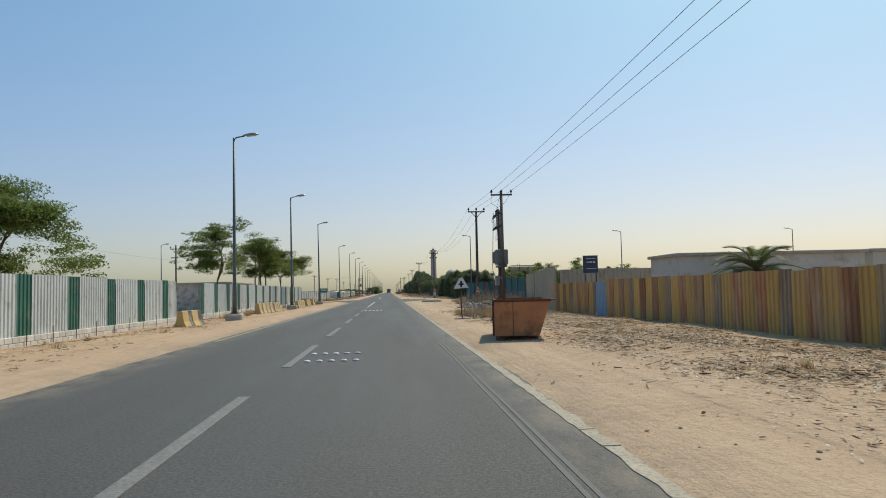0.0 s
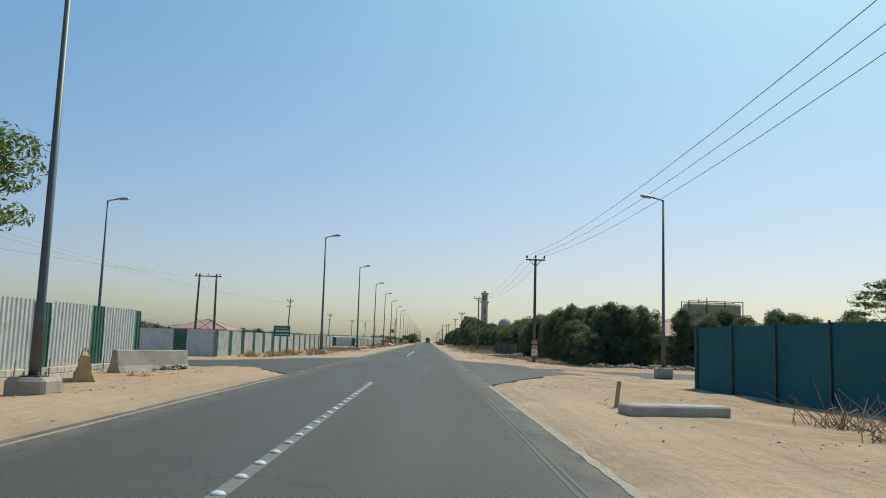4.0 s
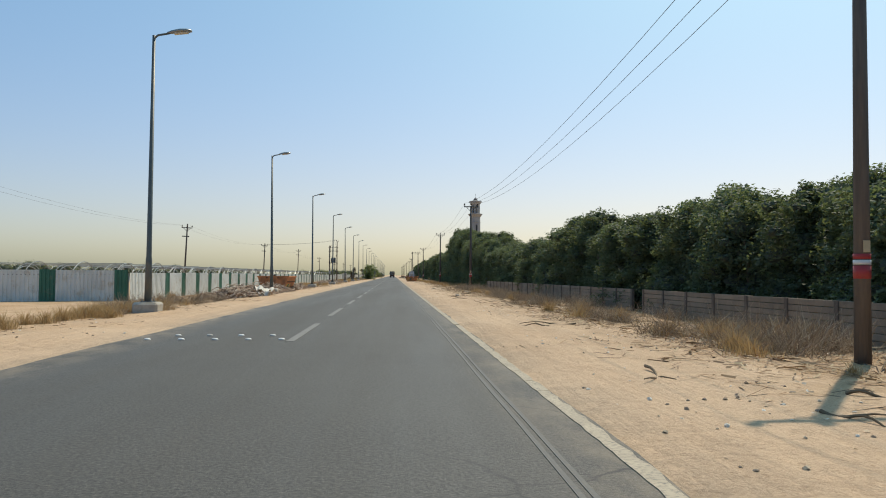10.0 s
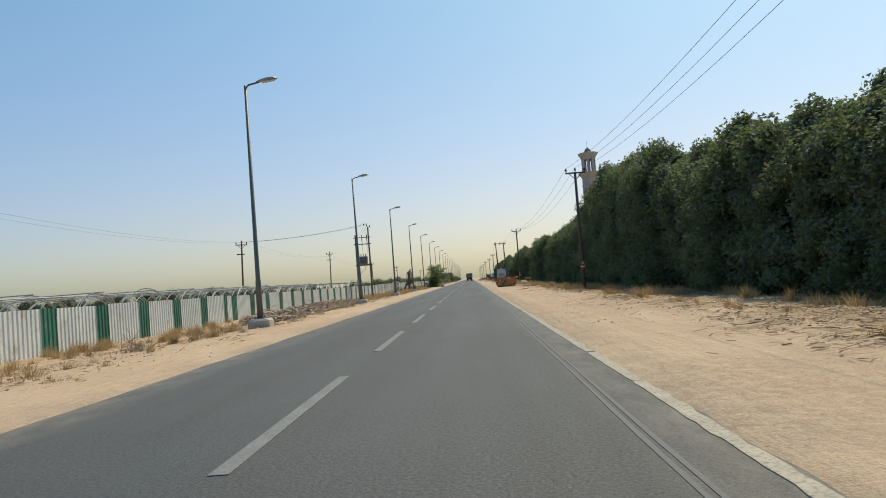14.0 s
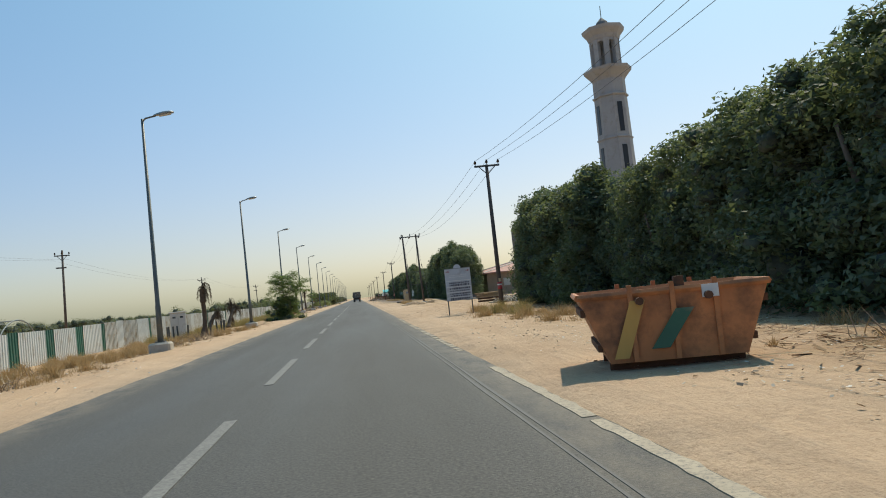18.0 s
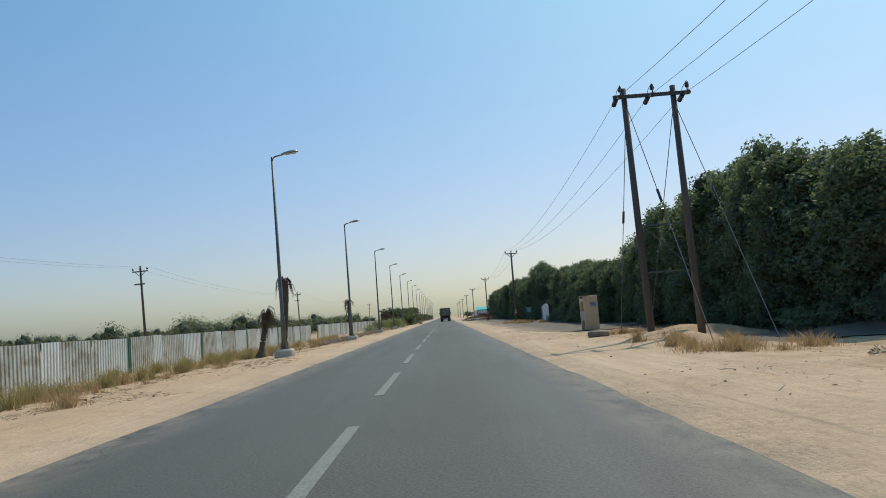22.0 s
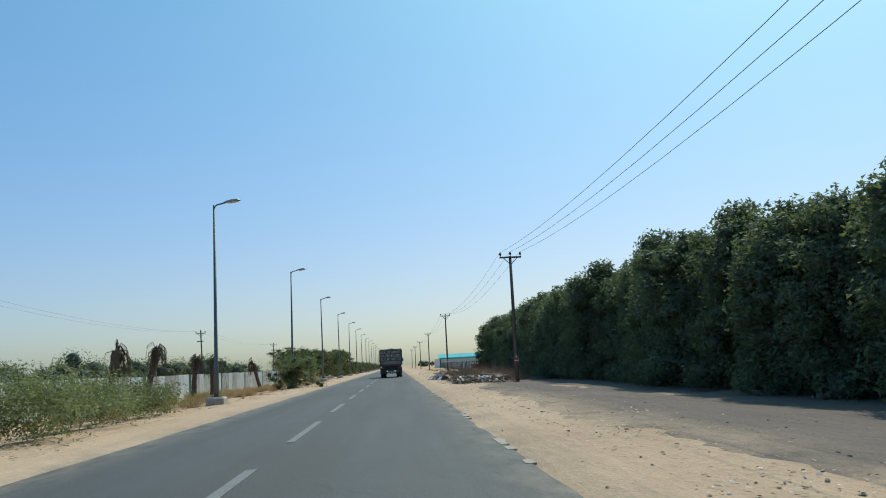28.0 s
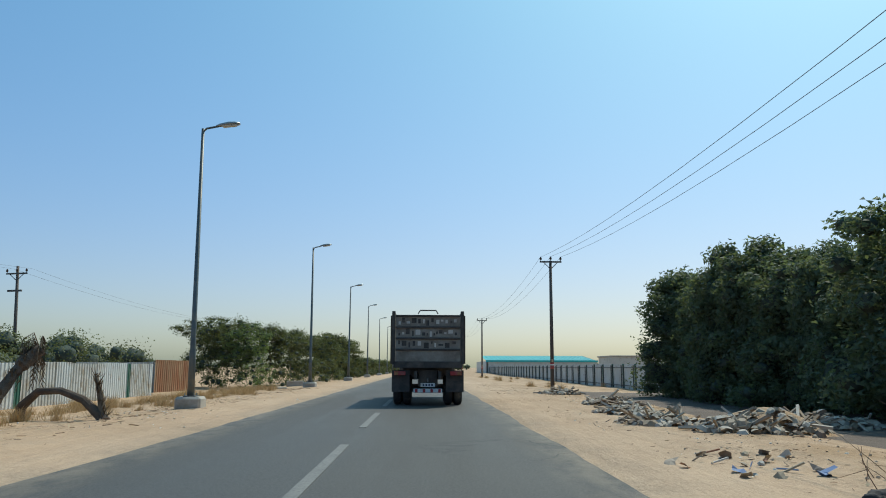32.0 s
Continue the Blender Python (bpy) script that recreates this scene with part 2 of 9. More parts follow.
def along_x(t, g, lo, hi):
    """0 to 1 across the road, between two distances from its middle."""
    sx = t.nodes.new("ShaderNodeSeparateXYZ")
    t.links.new(g, sx.inputs[0])
    off = t.nodes.new("ShaderNodeMath")
    off.operation = "SUBTRACT"
    off.inputs[1].default_value = 0.25
    t.links.new(sx.outputs[0], off.inputs[0])
    ab = t.nodes.new("ShaderNodeMath")
    ab.operation = "ABSOLUTE"
    t.links.new(off.outputs[0], ab.inputs[0])
    return ramp_of(t, ab.outputs[0], lo, hi)


def times(t, a, b):
    m = t.nodes.new("ShaderNodeMath")
    m.operation = "MULTIPLY"
    for sock, v in zip(m.inputs, (a, b)):
        if isinstance(v, float):
            sock.default_value = v
        else:
            t.links.new(v, sock)
    return m.outputs[0]


def sand_mat(name, a, b, c, stony):
    k, t, p, _ = nodes_of(name)
    g = t.nodes.new("ShaderNodeNewGeometry").outputs["Position"]
    big = ramp_of(t, noise_of(t, g, 0.11, 5.0), 0.36, 0.62)
    trk = ramp_of(t, noise_of(t, g, 1.0, 6.0, 0.6, (1.5, 0.16, 1)), 0.35, 0.68)
    mid = ramp_of(t, noise_of(t, g, 1.4, 6.0, 0.65), 0.38, 0.66)
    fin = noise_of(t, g, 34.0, 4.0, 0.7)
    spk = ramp_of(t, noise_of(t, g, 16.0, 2.0, 0.5), 0.64, 0.7)
    col = mix_of(t, big, a, b)
    col = mix_of(t, trk, mix_of(t, 0.35, col, c), col)
    col = mix_of(t, mid, col, mix_of(t, 0.3, col, tone(a, 1.25)))
    col = mix_of(t, ramp_of(t, fin, 0.3, 0.7), tone(a, 0.7), col) if stony else mix_of(t, ramp_of(t, fin, 0.27, 0.52), mix_of(t, 0.6, col, c), col)
    col = mix_of(t, times(t, spk, 0.7 if stony else 0.62), col, c)
    clod = ramp_of(t, noise_of(t, g, 5.5, 7.0, 0.78), 0.5, 0.66)
    where = ramp_of(t, noise_of(t, g, 0.3, 4.0, 0.6), 0.42, 0.66)
    col = mix_of(t, times(t, times(t, clod, where), 0.2), col, c)
    if not stony:
        # grey grit thrown from the asphalt, thinning away from its edge
        grit = times(t, along_x(t, g, 4.3, 3.4), ramp_of(t, noise_of(t, g, 0.5, 6.0, 0.7), 0.35, 0.62))
        col = mix_of(t, times(t, grit, 0.5), col, mix_of(t, ramp_of(t, fin, 0.35, 0.65), (0.12, 0.105, 0.088), (0.3, 0.25, 0.19)))
        # brown straw and chaff lying in drifts on the outer verge
        chaff = times(t, along_x(t, g, 5.4, 8.0), ramp_of(t, noise_of(t, g, 0.5, 8.0, 0.76), 0.44, 0.62))
        col = mix_of(t, times(t, chaff, 0.85), col, mix_of(t, ramp_of(t, fin, 0.4, 0.6), (0.23, 0.14, 0.072), (0.42, 0.28, 0.15)))
        # orange sand on the far verge
        sx = t.nodes.new("ShaderNodeSeparateXYZ")
        t.links.new(g, sx.inputs[0])
        warm = times(t, ramp_of(t, sx.outputs[0], -3.4, -5.0), ramp_of(t, noise_of(t, g, 0.35, 6.0, 0.65), 0.3, 0.6))
        col = mix_of(t, times(t, warm, 0.55), col, mix_of(t, ramp_of(t, fin, 0.3, 0.65), (0.42, 0.262, 0.145), (0.58, 0.39, 0.235)))
    if stony:
        # sand drifted in over the edge
        drift = times(t, along_x(t, g, 7.4, 5.2), ramp_of(t, noise_of(t, g, 0.55, 7.0, 0.7, (1, 0.5, 1)), 0.36, 0.58))
        col = mix_of(t, drift, col, mix_of(t, ramp_of(t, fin, 0.3, 0.6), (0.36, 0.26, 0.17), (0.52, 0.385, 0.255)))
    t.links.new(col, p.inputs["Base Color"])
    p.inputs["Roughness"].default_value = 0.95
    p.inputs["Specular IOR Level"].default_value = 0.15
    s = t.nodes.new("ShaderNodeMath")
    s.operation = "MULTIPLY_ADD"
    s.inputs[1].default_value = 2.2
    t.links.new(trk, s.inputs[0])
    s2 = t.nodes.new("ShaderNodeMath")
    s2.operation = "MULTIPLY_ADD"
    s2.inputs[1].default_value = 1.4
    t.links.new(mid, s2.inputs[0])
    rough = t.nodes.new("ShaderNodeMath")
    rough.operation = "ADD"
    t.links.new(fin, rough.inputs[0])
    t.links.new(times(t, clod, where), rough.inputs[1])
    t.links.new(rough.outputs[0], s2.inputs[2])
    t.links.new(s2.outputs[0], s.inputs[2])
    bp = put(t, "ShaderNodeBump", Strength=0.55, Distance=0.05)
    t.links.new(s.outputs[0], bp.inputs["Height"])
    t.links.new(bp.outputs[0], p.inputs["Normal"])
    return k


def asphalt_mat(name, dusty_edges):
    k, t, p, _ = nodes_of(name)
    g = t.nodes.new("ShaderNodeNewGeometry").outputs["Position"]
    big = ramp_of(t, noise_of(t, g, 1.0, 5.0, 0.6, (0.55, 0.035, 1)), 0.34, 0.66)
    mid = ramp_of(t, noise_of(t, g, 0.55, 6.0, 0.62), 0.36, 0.66)
    agg = ramp_of(t, noise_of(t, g, 32.0, 4.0, 0.85), 0.38, 0.64)
    spk = ramp_of(t, noise_of(t, g, 38.0, 2.0, 0.5), 0.6, 0.7)
    col = mix_of(t, big, (0.026, 0.0245, 0.022), (0.04, 0.037, 0.0325))
    col = mix_of(t, mid, col, mix_of(t, 0.45, col, (0.063, 0.058, 0.05)))
    col = mix_of(t, agg, mix_of(t, 0.6, col, (0.02, 0.02, 0.019)), mix_of(t, 0.52, col, (0.15, 0.14, 0.122)))
    col = mix_of(t, times(t, spk, 0.5), col, (0.16, 0.148, 0.128))
    dust = times(t, along_x(t, g, 2.5, 3.5), ramp_of(t, noise_of(t, g, 2.2, 7.0, 0.7, (1, 0.4, 1)), 0.38, 0.7))
    if dusty_edges:
        col = mix_of(t, dust, col, (0.27, 0.215, 0.15))
    vor = t.nodes.new("ShaderNodeTexVoronoi")
    vor.feature = "DISTANCE_TO_EDGE"
    vor.inputs["Scale"].default_value = 0.45
    wob = t.nodes.new("ShaderNodeMixRGB")
    wob.blend_type = "ADD"
    wob.inputs[0].default_value = 0.55
    nz = put(t, "ShaderNodeTexNoise", Scale=1.6, Detail=5.0)
    t.links.new(g, nz.inputs["Vector"])
    t.links.new(g, wob.inputs[1])
    t.links.new(nz.outputs["Color"], wob.inputs[2])
    t.links.new(wob.outputs[0], vor.inputs["Vector"])
    crack = ramp_of(t, vor.outputs["Distance"], 0.012, 0.0)
    where = ramp_of(t, noise_of(t, g, 0.12, 3.0), 0.57, 0.68)
    mm = t.nodes.new("ShaderNodeMath")
    mm.operation = "MULTIPLY"
    t.links.new(crack, mm.inputs[0])
    t.links.new(where, mm.inputs[1])
    col = mix_of(t, mm.outputs[0], col, (0.025, 0.024, 0.023))
    t.links.new(col, p.inputs["Base Color"])
    t.links.new(mix_of(t, big, (0.62,) * 3, (0.78,) * 3), p.inputs["Roughness"])
    p.inputs["Specular IOR Level"].default_value = 0.4
    b = put(t, "ShaderNodeBump", Strength=0.3, Distance=0.01)
    t.links.new(agg, b.inputs["Height"])
    t.links.new(b.outputs[0], p.inputs["Normal"])
    return k


def paint_mat(name, base, wear):
    """Road paint worn through to the asphalt."""
    k, t, p, _ = nodes_of(name)
    g = t.nodes.new("ShaderNodeNewGeometry").outputs["Position"]
    w = ramp_of(t, noise_of(t, g, 26.0, 7.0, 0.7), 0.66 - wear * 0.3, 0.86 - wear * 0.25)
    col = mix_of(t, ramp_of(t, noise_of(t, g, 2.0, 4.0), 0.3, 0.7), base, tone(base, 0.75))
    t.links.new(mix_of(t, w, col, (0.1, 0.098, 0.092)), p.inputs["Base Color"])
    p.inputs["Roughness"].default_value = 0.75
    return k


SAND = sand_mat("sand", (0.495, 0.352, 0.234), (0.585, 0.43, 0.295), (0.345, 0.23, 0.144), False)
GRAVEL = sand_mat("grey_gravel", (0.195, 0.158, 0.132), (0.275, 0.222, 0.18), (0.12, 0.1, 0.086), True)
ASPHALT = asphalt_mat("asphalt", True)
SIDE_ASPHALT = asphalt_mat("side_road_asphalt", False)
WHITE_LINE = paint_mat("worn_white_paint", (0.215, 0.208, 0.188), 0.75)
EDGE_LINE = paint_mat("dusty_edge_paint", (0.42, 0.35, 0.25), 0.6)
FAINT_LINE = paint_mat("faint_old_line", (0.17, 0.155, 0.115), 1.35)
SHEET_WHITE = mat("white_sheet_metal", (0.6, 0.62, 0.585), 0.5, 0.0, 0.12, 1.1, 12, 0.05, dirt=(0.42, 0.35, 0.25), dirt_amount=0.35, rand=0.06)
SHEET_GREEN = mat("green_sheet_metal", (0.035, 0.14, 0.095), 0.45, 0.0, 0.25, 1.2, 14, 0.05, dirt=(0.17, 0.17, 0.12), dirt_amount=0.35, rand=0.15)
SHEET_OLD = mat("weathered_galvanised_sheet", (0.52, 0.52, 0.47), 0.55, 0.1, 0.22, 0.9, 10, 0.08, dirt=(0.3, 0.24, 0.15), dirt_amount=0.5, rand=0.12)
SHEET_YELLOW = mat("faded_yellow_sheet", (0.57, 0.345, 0.1), 0.65, 0.0, 0.22, 1.3, 9, 0.1, dirt=(0.44, 0.28, 0.13), dirt_amount=0.5, stretch=(1, 1, 0.25), rand=0.12)
SHEET_RUST = mat("rusty_brown_sheet", (0.38, 0.17, 0.08), 0.75, 0.0, 0.3, 1.3, 9, 0.15, dirt=(0.44, 0.3, 0.17), dirt_amount=0.6, stretch=(1, 1, 0.25), rand=0.2)
PLASTIC_YELLOW = mat("faded_yellow_plastic", (0.62, 0.36, 0.05), 0.5, 0.0, 0.2, 3, 14, 0.1)
OLD_BOARD = mat("dirty_fibre_board", (0.4, 0.34, 0.27), 0.85, 0.0, 0.25, 2.0, 16, 0.15, dirt=(0.26, 0.2, 0.14), dirt_amount=0.5)
SKIP_BROWN = mat("rusty_brown_steel", (0.2, 0.075, 0.045), 0.7, 0.0, 0.25, 1.4, 12, 0.15, dirt=(0.14, 0.08, 0.05), dirt_amount=0.5)
TARP_BLUE = mat("blue_tarpaulin", (0.05, 0.16, 0.46), 0.45, 0.0, 0.25, 3, 14, 0.2, dirt=(0.3, 0.27, 0.2), dirt_amount=0.3)
SHEET_BLUE = mat("blue_painted_door", (0.22, 0.34, 0.47), 0.5, 0.0, 0.2, 2, 12, 0.05, dirt=(0.3, 0.27, 0.2), dirt_amount=0.35)
SHEET_BEIGE = mat("beige_cladding", (0.42, 0.36, 0.27), 0.65, 0.0, 0.12, 0.7, 12, 0.06, dirt=(0.3, 0.25, 0.18), dirt_amount=0.4)
NET_TEAL = mat("teal_shade_net", (0.012, 0.12, 0.145), 0.85, 0.0, 0.25, 0.5, 30, 0.2, dirt=(0.03, 0.1, 0.1), dirt_amount=0.5)
NET_DARK = mat("black_shade_net", (0.075, 0.072, 0.075), 0.9, 0.0, 0.3, 0.6, 30, 0.2)
CONCRETE = mat("weathered_concrete", (0.44, 0.4, 0.34), 0.85, 0.0, 0.2, 1.6, 22, 0.3, dirt=(0.3, 0.25, 0.18), dirt_amount=0.45)
CONCRETE_DARK = mat("dark_grey_concrete", (0.17, 0.165, 0.16), 0.85, 0.0, 0.25, 0.8, 18, 0.3, dirt=(0.3, 0.28, 0.25), dirt_amount=0.35)
BLOCKWORK = mat("pale_blockwork", (0.62, 0.58, 0.51), 0.85, 0.0, 0.14, 1.0, 20, 0.25, dirt=(0.42, 0.36, 0.28), dirt_amount=0.35, rand=0.1)
TAN_WALL = mat("tan_render", (0.4, 0.29, 0.2), 0.85, 0.0, 0.15, 0.5, 14, 0.15, dirt=(0.29, 0.21, 0.14), dirt_amount=0.4)
WHITE_WALL = mat("off_white_render", (0.62, 0.58, 0.5), 0.85, 0.0, 0.12, 0.5, 16, 0.15, dirt=(0.4, 0.34, 0.26), dirt_amount=0.4)
ROOF_RED = mat("faded_red_roof_tiles", (0.47, 0.25, 0.2), 0.75, 0.0, 0.2, 1.2, 12, 0.25, dirt=(0.5, 0.34, 0.25), dirt_amount=0.4)
ROOF_TEAL = mat("turquoise_roof_sheet", (0.05, 0.42, 0.42), 0.5, 0.0, 0.15, 0.6, 10, 0.05, dirt=(0.2, 0.4, 0.38), dirt_amount=0.35)
STONE = mat("minaret_stone", (0.35, 0.345, 0.34), 0.85, 0.0, 0.14, 0.8, 14, 0.2, dirt=(0.28, 0.265, 0.24), dirt_amount=0.4)
STEEL_DARK = mat("dark_painted_steel", (0.085, 0.095, 0.095), 0.5, 0.5, 0.25, 2.0, 20, 0.08, dirt=(0.14, 0.13, 0.11), dirt_amount=0.4)
STEEL_GREY = mat("galvanised_steel", (0.3, 0.32, 0.32), 0.45, 0.7, 0.18, 2.0, 20, 0.05, dirt=(0.25, 0.22, 0.18), dirt_amount=0.35)
LAMP_STEEL = mat("lamp_pole_steel", (0.13, 0.145, 0.14), 0.5, 0.4, 0.2, 1.5, 20, 0.05, dirt=(0.22, 0.19, 0.14), dirt_amount=0.35)
LAMP_GLASS = mat("lamp_lens", (0.5, 0.5, 0.46), 0.25, 0.0, 0.08, 3, 20, 0.0)
POLE_WOOD = mat("tarred_wood_pole", (0.092, 0.08, 0.073), 0.85, 0.0, 0.3, 3.0, 40, 0.35, dirt=(0.19, 0.15, 0.115), dirt_amount=0.5, stretch=(1, 1, 0.08))
INSULATOR = mat("brown_porcelain", (0.045, 0.03, 0.026), 0.25, 0.0, 0.2, 4, 20, 0.0, spec=0.5)
CABLE = mat("dark_cable", (0.13, 0.13, 0.14), 0.6, 0.3, 0.1, 1, 10, 0.0)
SKIP_ORANGE = mat("rusty_orange_paint", (0.56, 0.22, 0.085), 0.6, 0.0, 0.25, 1.4, 12, 0.15, dirt=(0.2, 0.09, 0.045), dirt_amount=0.5, local=True)
RUST = mat("dark_rust", (0.16, 0.075, 0.04), 0.85, 0.1, 0.35, 2.0, 18, 0.3, dirt=(0.08, 0.05, 0.035), dirt_amount=0.5)
YELLOW_PAINT = mat("barrier_yellow_paint", (0.64, 0.42, 0.13), 0.75, 0.0, 0.2, 2, 16, 0.2, dirt=(0.4, 0.3, 0.19), dirt_amount=0.62, rand=0.1)
BLACK_PAINT = mat("barrier_black_paint", (0.11, 0.105, 0.1), 0.75, 0.0, 0.3, 2, 16, 0.2, dirt=(0.35, 0.29, 0.21), dirt_amount=0.55)
WHITE_PAINT = mat("white_paint", (0.72, 0.72, 0.69), 0.5, 0.0, 0.1, 2, 16, 0.05, dirt=(0.5, 0.44, 0.35), dirt_amount=0.3)
CREAM_PAINT = mat("cream_plastic", (0.6, 0.47, 0.28), 0.55, 0.0, 0.12, 1.2, 14, 0.05, dirt=(0.4, 0.3, 0.17), dirt_amount=0.4)
RED_PAINT = mat("red_paint", (0.42, 0.05, 0.05), 0.5, 0.0, 0.2, 2, 16, 0.05, dirt=(0.3, 0.14, 0.1), dirt_amount=0.4)
GREEN_SIGN = mat("green_sign_face", (0.015, 0.15, 0.11), 0.45, 0.0, 0.15, 2, 16, 0.0)
BLUE_SIGN = mat("dark_blue_sign_face", (0.04, 0.055, 0.09), 0.45, 0.0, 0.2, 2, 16, 0.0)
PALE_SIGN = mat("sun_bleached_sign_face", (0.5, 0.53, 0.56), 0.5, 0.0, 0.12, 1.5, 12, 0.0, dirt=(0.36, 0.36, 0.37), dirt_amount=0.4)
INK = mat("sign_lettering", (0.09, 0.09, 0.12), 0.6, 0.0, 0.15, 3, 20, 0.0)
BLACK = mat("black_symbol", (0.02, 0.02, 0.022), 0.6, 0.0, 0.1, 3, 20, 0.0)
OLD_TYRE = mat("sun_bleached_dusty_rubber", (0.2, 0.17, 0.135), 0.9, 0.0, 0.25, 4, 30, 0.2, dirt=(0.34, 0.27, 0.19), dirt_amount=0.6)
RUBBER = mat("tyre_rubber", (0.045, 0.043, 0.042), 0.85, 0.0, 0.25, 4, 30, 0.2, dirt=(0.22, 0.18, 0.13), dirt_amount=0.45)
TRUCK_PAINT = mat("dusty_tipper_paint", (0.36, 0.32, 0.26), 0.8, 0.0, 0.25, 2.2, 14, 0.15, dirt=(0.2, 0.165, 0.13), dirt_amount=0.65)
TRUCK_DARK = mat("grimy_chassis", (0.075, 0.066, 0.058), 0.85, 0.0, 0.3, 3, 20, 0.15, dirt=(0.14, 0.115, 0.09), dirt_amount=0.5)
GLASS_DARK = mat("dark_window_void", (0.02, 0.022, 0.025), 0.3, 0.0, 0.2, 1, 10, 0.0)
BARK = mat("grey_bark", (0.17, 0.13, 0.095), 0.9, 0.0, 0.3, 4, 30, 0.5, stretch=(1, 1, 0.25))
PALM_BARK = mat("dead_palm_trunk", (0.13, 0.095, 0.068), 0.95, 0.0, 0.35, 5, 30, 0.6)
DRY_FROND = mat("dry_palm_frond", (0.17, 0.125, 0.08), 0.85, 0.0, 0.3, 3, 20, 0.1)
TIMBER = mat("sawn_timber", (0.42, 0.28, 0.15), 0.8, 0.0, 0.25, 3, 24, 0.2, rand=0.25)
LEAF_HEDGE = leaf_mat("hedge_leaves", (0.09, 0.125, 0.085), (0.14, 0.18, 0.105), 0.38)
# crown filler: the shade deep among the leaves, put into a dark colour
CROWN_SHADE = mat("crown_shade_core", (0.08, 0.1, 0.075), 0.9, 0.0, 0.4, 2, 12, 0.6)
LEAF_ACACIA = leaf_mat("acacia_leaves", (0.07, 0.125, 0.035), (0.16, 0.22, 0.065), 0.45)
LEAF_BUSH = leaf_mat("roadside_bush_leaves", (0.085, 0.14, 0.055), (0.18, 0.235, 0.1), 0.45)
LEAF_FEATHER = leaf_mat("pale_feathery_leaves", (0.13, 0.155, 0.07), (0.25, 0.265, 0.13), 0.4)
LEAF_OLIVE = leaf_mat("dusty_olive_leaves", (0.085, 0.1, 0.045), (0.16, 0.165, 0.075), 0.3)
LEAF_PALM = leaf_mat("date_palm_leaflets", (0.07, 0.1, 0.055), (0.14, 0.17, 0.095), 0.2)
GRASS_DRY = leaf_mat("dry_grass_blades", (0.4, 0.26, 0.12), (0.58, 0.42, 0.22), 0.3, 0.8, (0.6, 0.4, 0.18))
GRASS_GREEN = leaf_mat("half_green_grass_blades", (0.24, 0.21, 0.08), (0.48, 0.37, 0.17), 0.3, 0.8, (0.5, 0.4, 0.14))
LITTER = island_mat("mixed_litter", [(0.58, 0.55, 0.5), (0.5, 0.43, 0.35), (0.4, 0.32, 0.24), (0.24, 0.18, 0.13), (0.14, 0.22, 0.4), (0.38, 0.3, 0.2), (0.3, 0.22, 0.15), (0.42, 0.2, 0.11), (0.34, 0.3, 0.22), (0.45, 0.42, 0.36), (0.12, 0.1, 0.09)])
RUBBLE = island_mat("broken_rubble", [(0.44, 0.38, 0.3), (0.38, 0.31, 0.23), (0.33, 0.25, 0.17), (0.5, 0.45, 0.38), (0.25, 0.19, 0.14)], 0.95)
DEADWOOD = island_mat("dead_brushwood", [(0.3, 0.22, 0.14), (0.22, 0.15, 0.1), (0.4, 0.31, 0.2), (0.26, 0.19, 0.13), (0.47, 0.38, 0.27)], 0.95)
BROWN_TWIGS = island_mat("brown_thorn_twigs", [(0.2, 0.12, 0.075), (0.15, 0.09, 0.06), (0.27, 0.18, 0.11), (0.22, 0.14, 0.09), (0.34, 0.24, 0.15)], 0.95)
STRAW = island_mat("straw_litter", [(0.5, 0.4, 0.27), (0.4, 0.31, 0.2), (0.33, 0.25, 0.165), (0.45, 0.36, 0.25), (0.27, 0.2, 0.135)], 0.95)
PEBBLE = island_mat("scattered_stones", [(0.5, 0.4, 0.28), (0.36, 0.28, 0.2), (0.58, 0.5, 0.39), (0.26, 0.21, 0.16), (0.66, 0.63, 0.56)], 0.95)


# ---- ground and road ----
def hill(x, y):
    """Height of the sand at a place: level with the road beside it, lower further out."""
    n1 = noise.noise((x * 0.35, y * 0.2, 1.7))
    n2 = noise.noise((x * 1.3, y * 0.9, 5.1))
    z = 0.03 * n1 + 0.018 * n2
    if x < 0:
        a = min(max((-x - 3.1) / 1.6, 0), 1)
        z = z * a + a * 0.05 - (1 - a) * 0.02
        z += 0.08 * a * max(0, noise.noise((x * 0.9, y * 0.25, 9.3))) * (1 if x > -10 else 0.3)
        z -= 0.26 * min(max((-x - 5.0) / 5.0, 0), 1)
    else:
        a = min(max((x - 3.6) / 2.0, 0), 1)
        z = z * a - (1 - a) * 0.02
        z += 0.14 * a * min(max((x - 6.5) / 3, 0), 1) * max(0, noise.noise((x * 0.6, y * 0.35, 4.4)) + 0.1)
        z -= 0.24 * min(max((x - 7.2) / 4.5, 0), 1)
    return z


def mouth(x):
    """Near and far edge of the side roads where they meet the main road."""
    if x > 0:
        return 91.5 - 12.0 * max(0, (12 - x) / 8.5) ** 2, 99.5 + 6.5 * max(0, (9 - x) / 5.6) ** 3
    return 88.0 - 6.0 * max(0, (9 + x) / 6) ** 2, 98.0 + 7.0 * max(0, (9 + x) / 6) ** 2


def under_side_road(x, y):
    if -2.8 < x < 3.2:
        return False
    lo, hi = mouth(x)
    return lo < y < hi


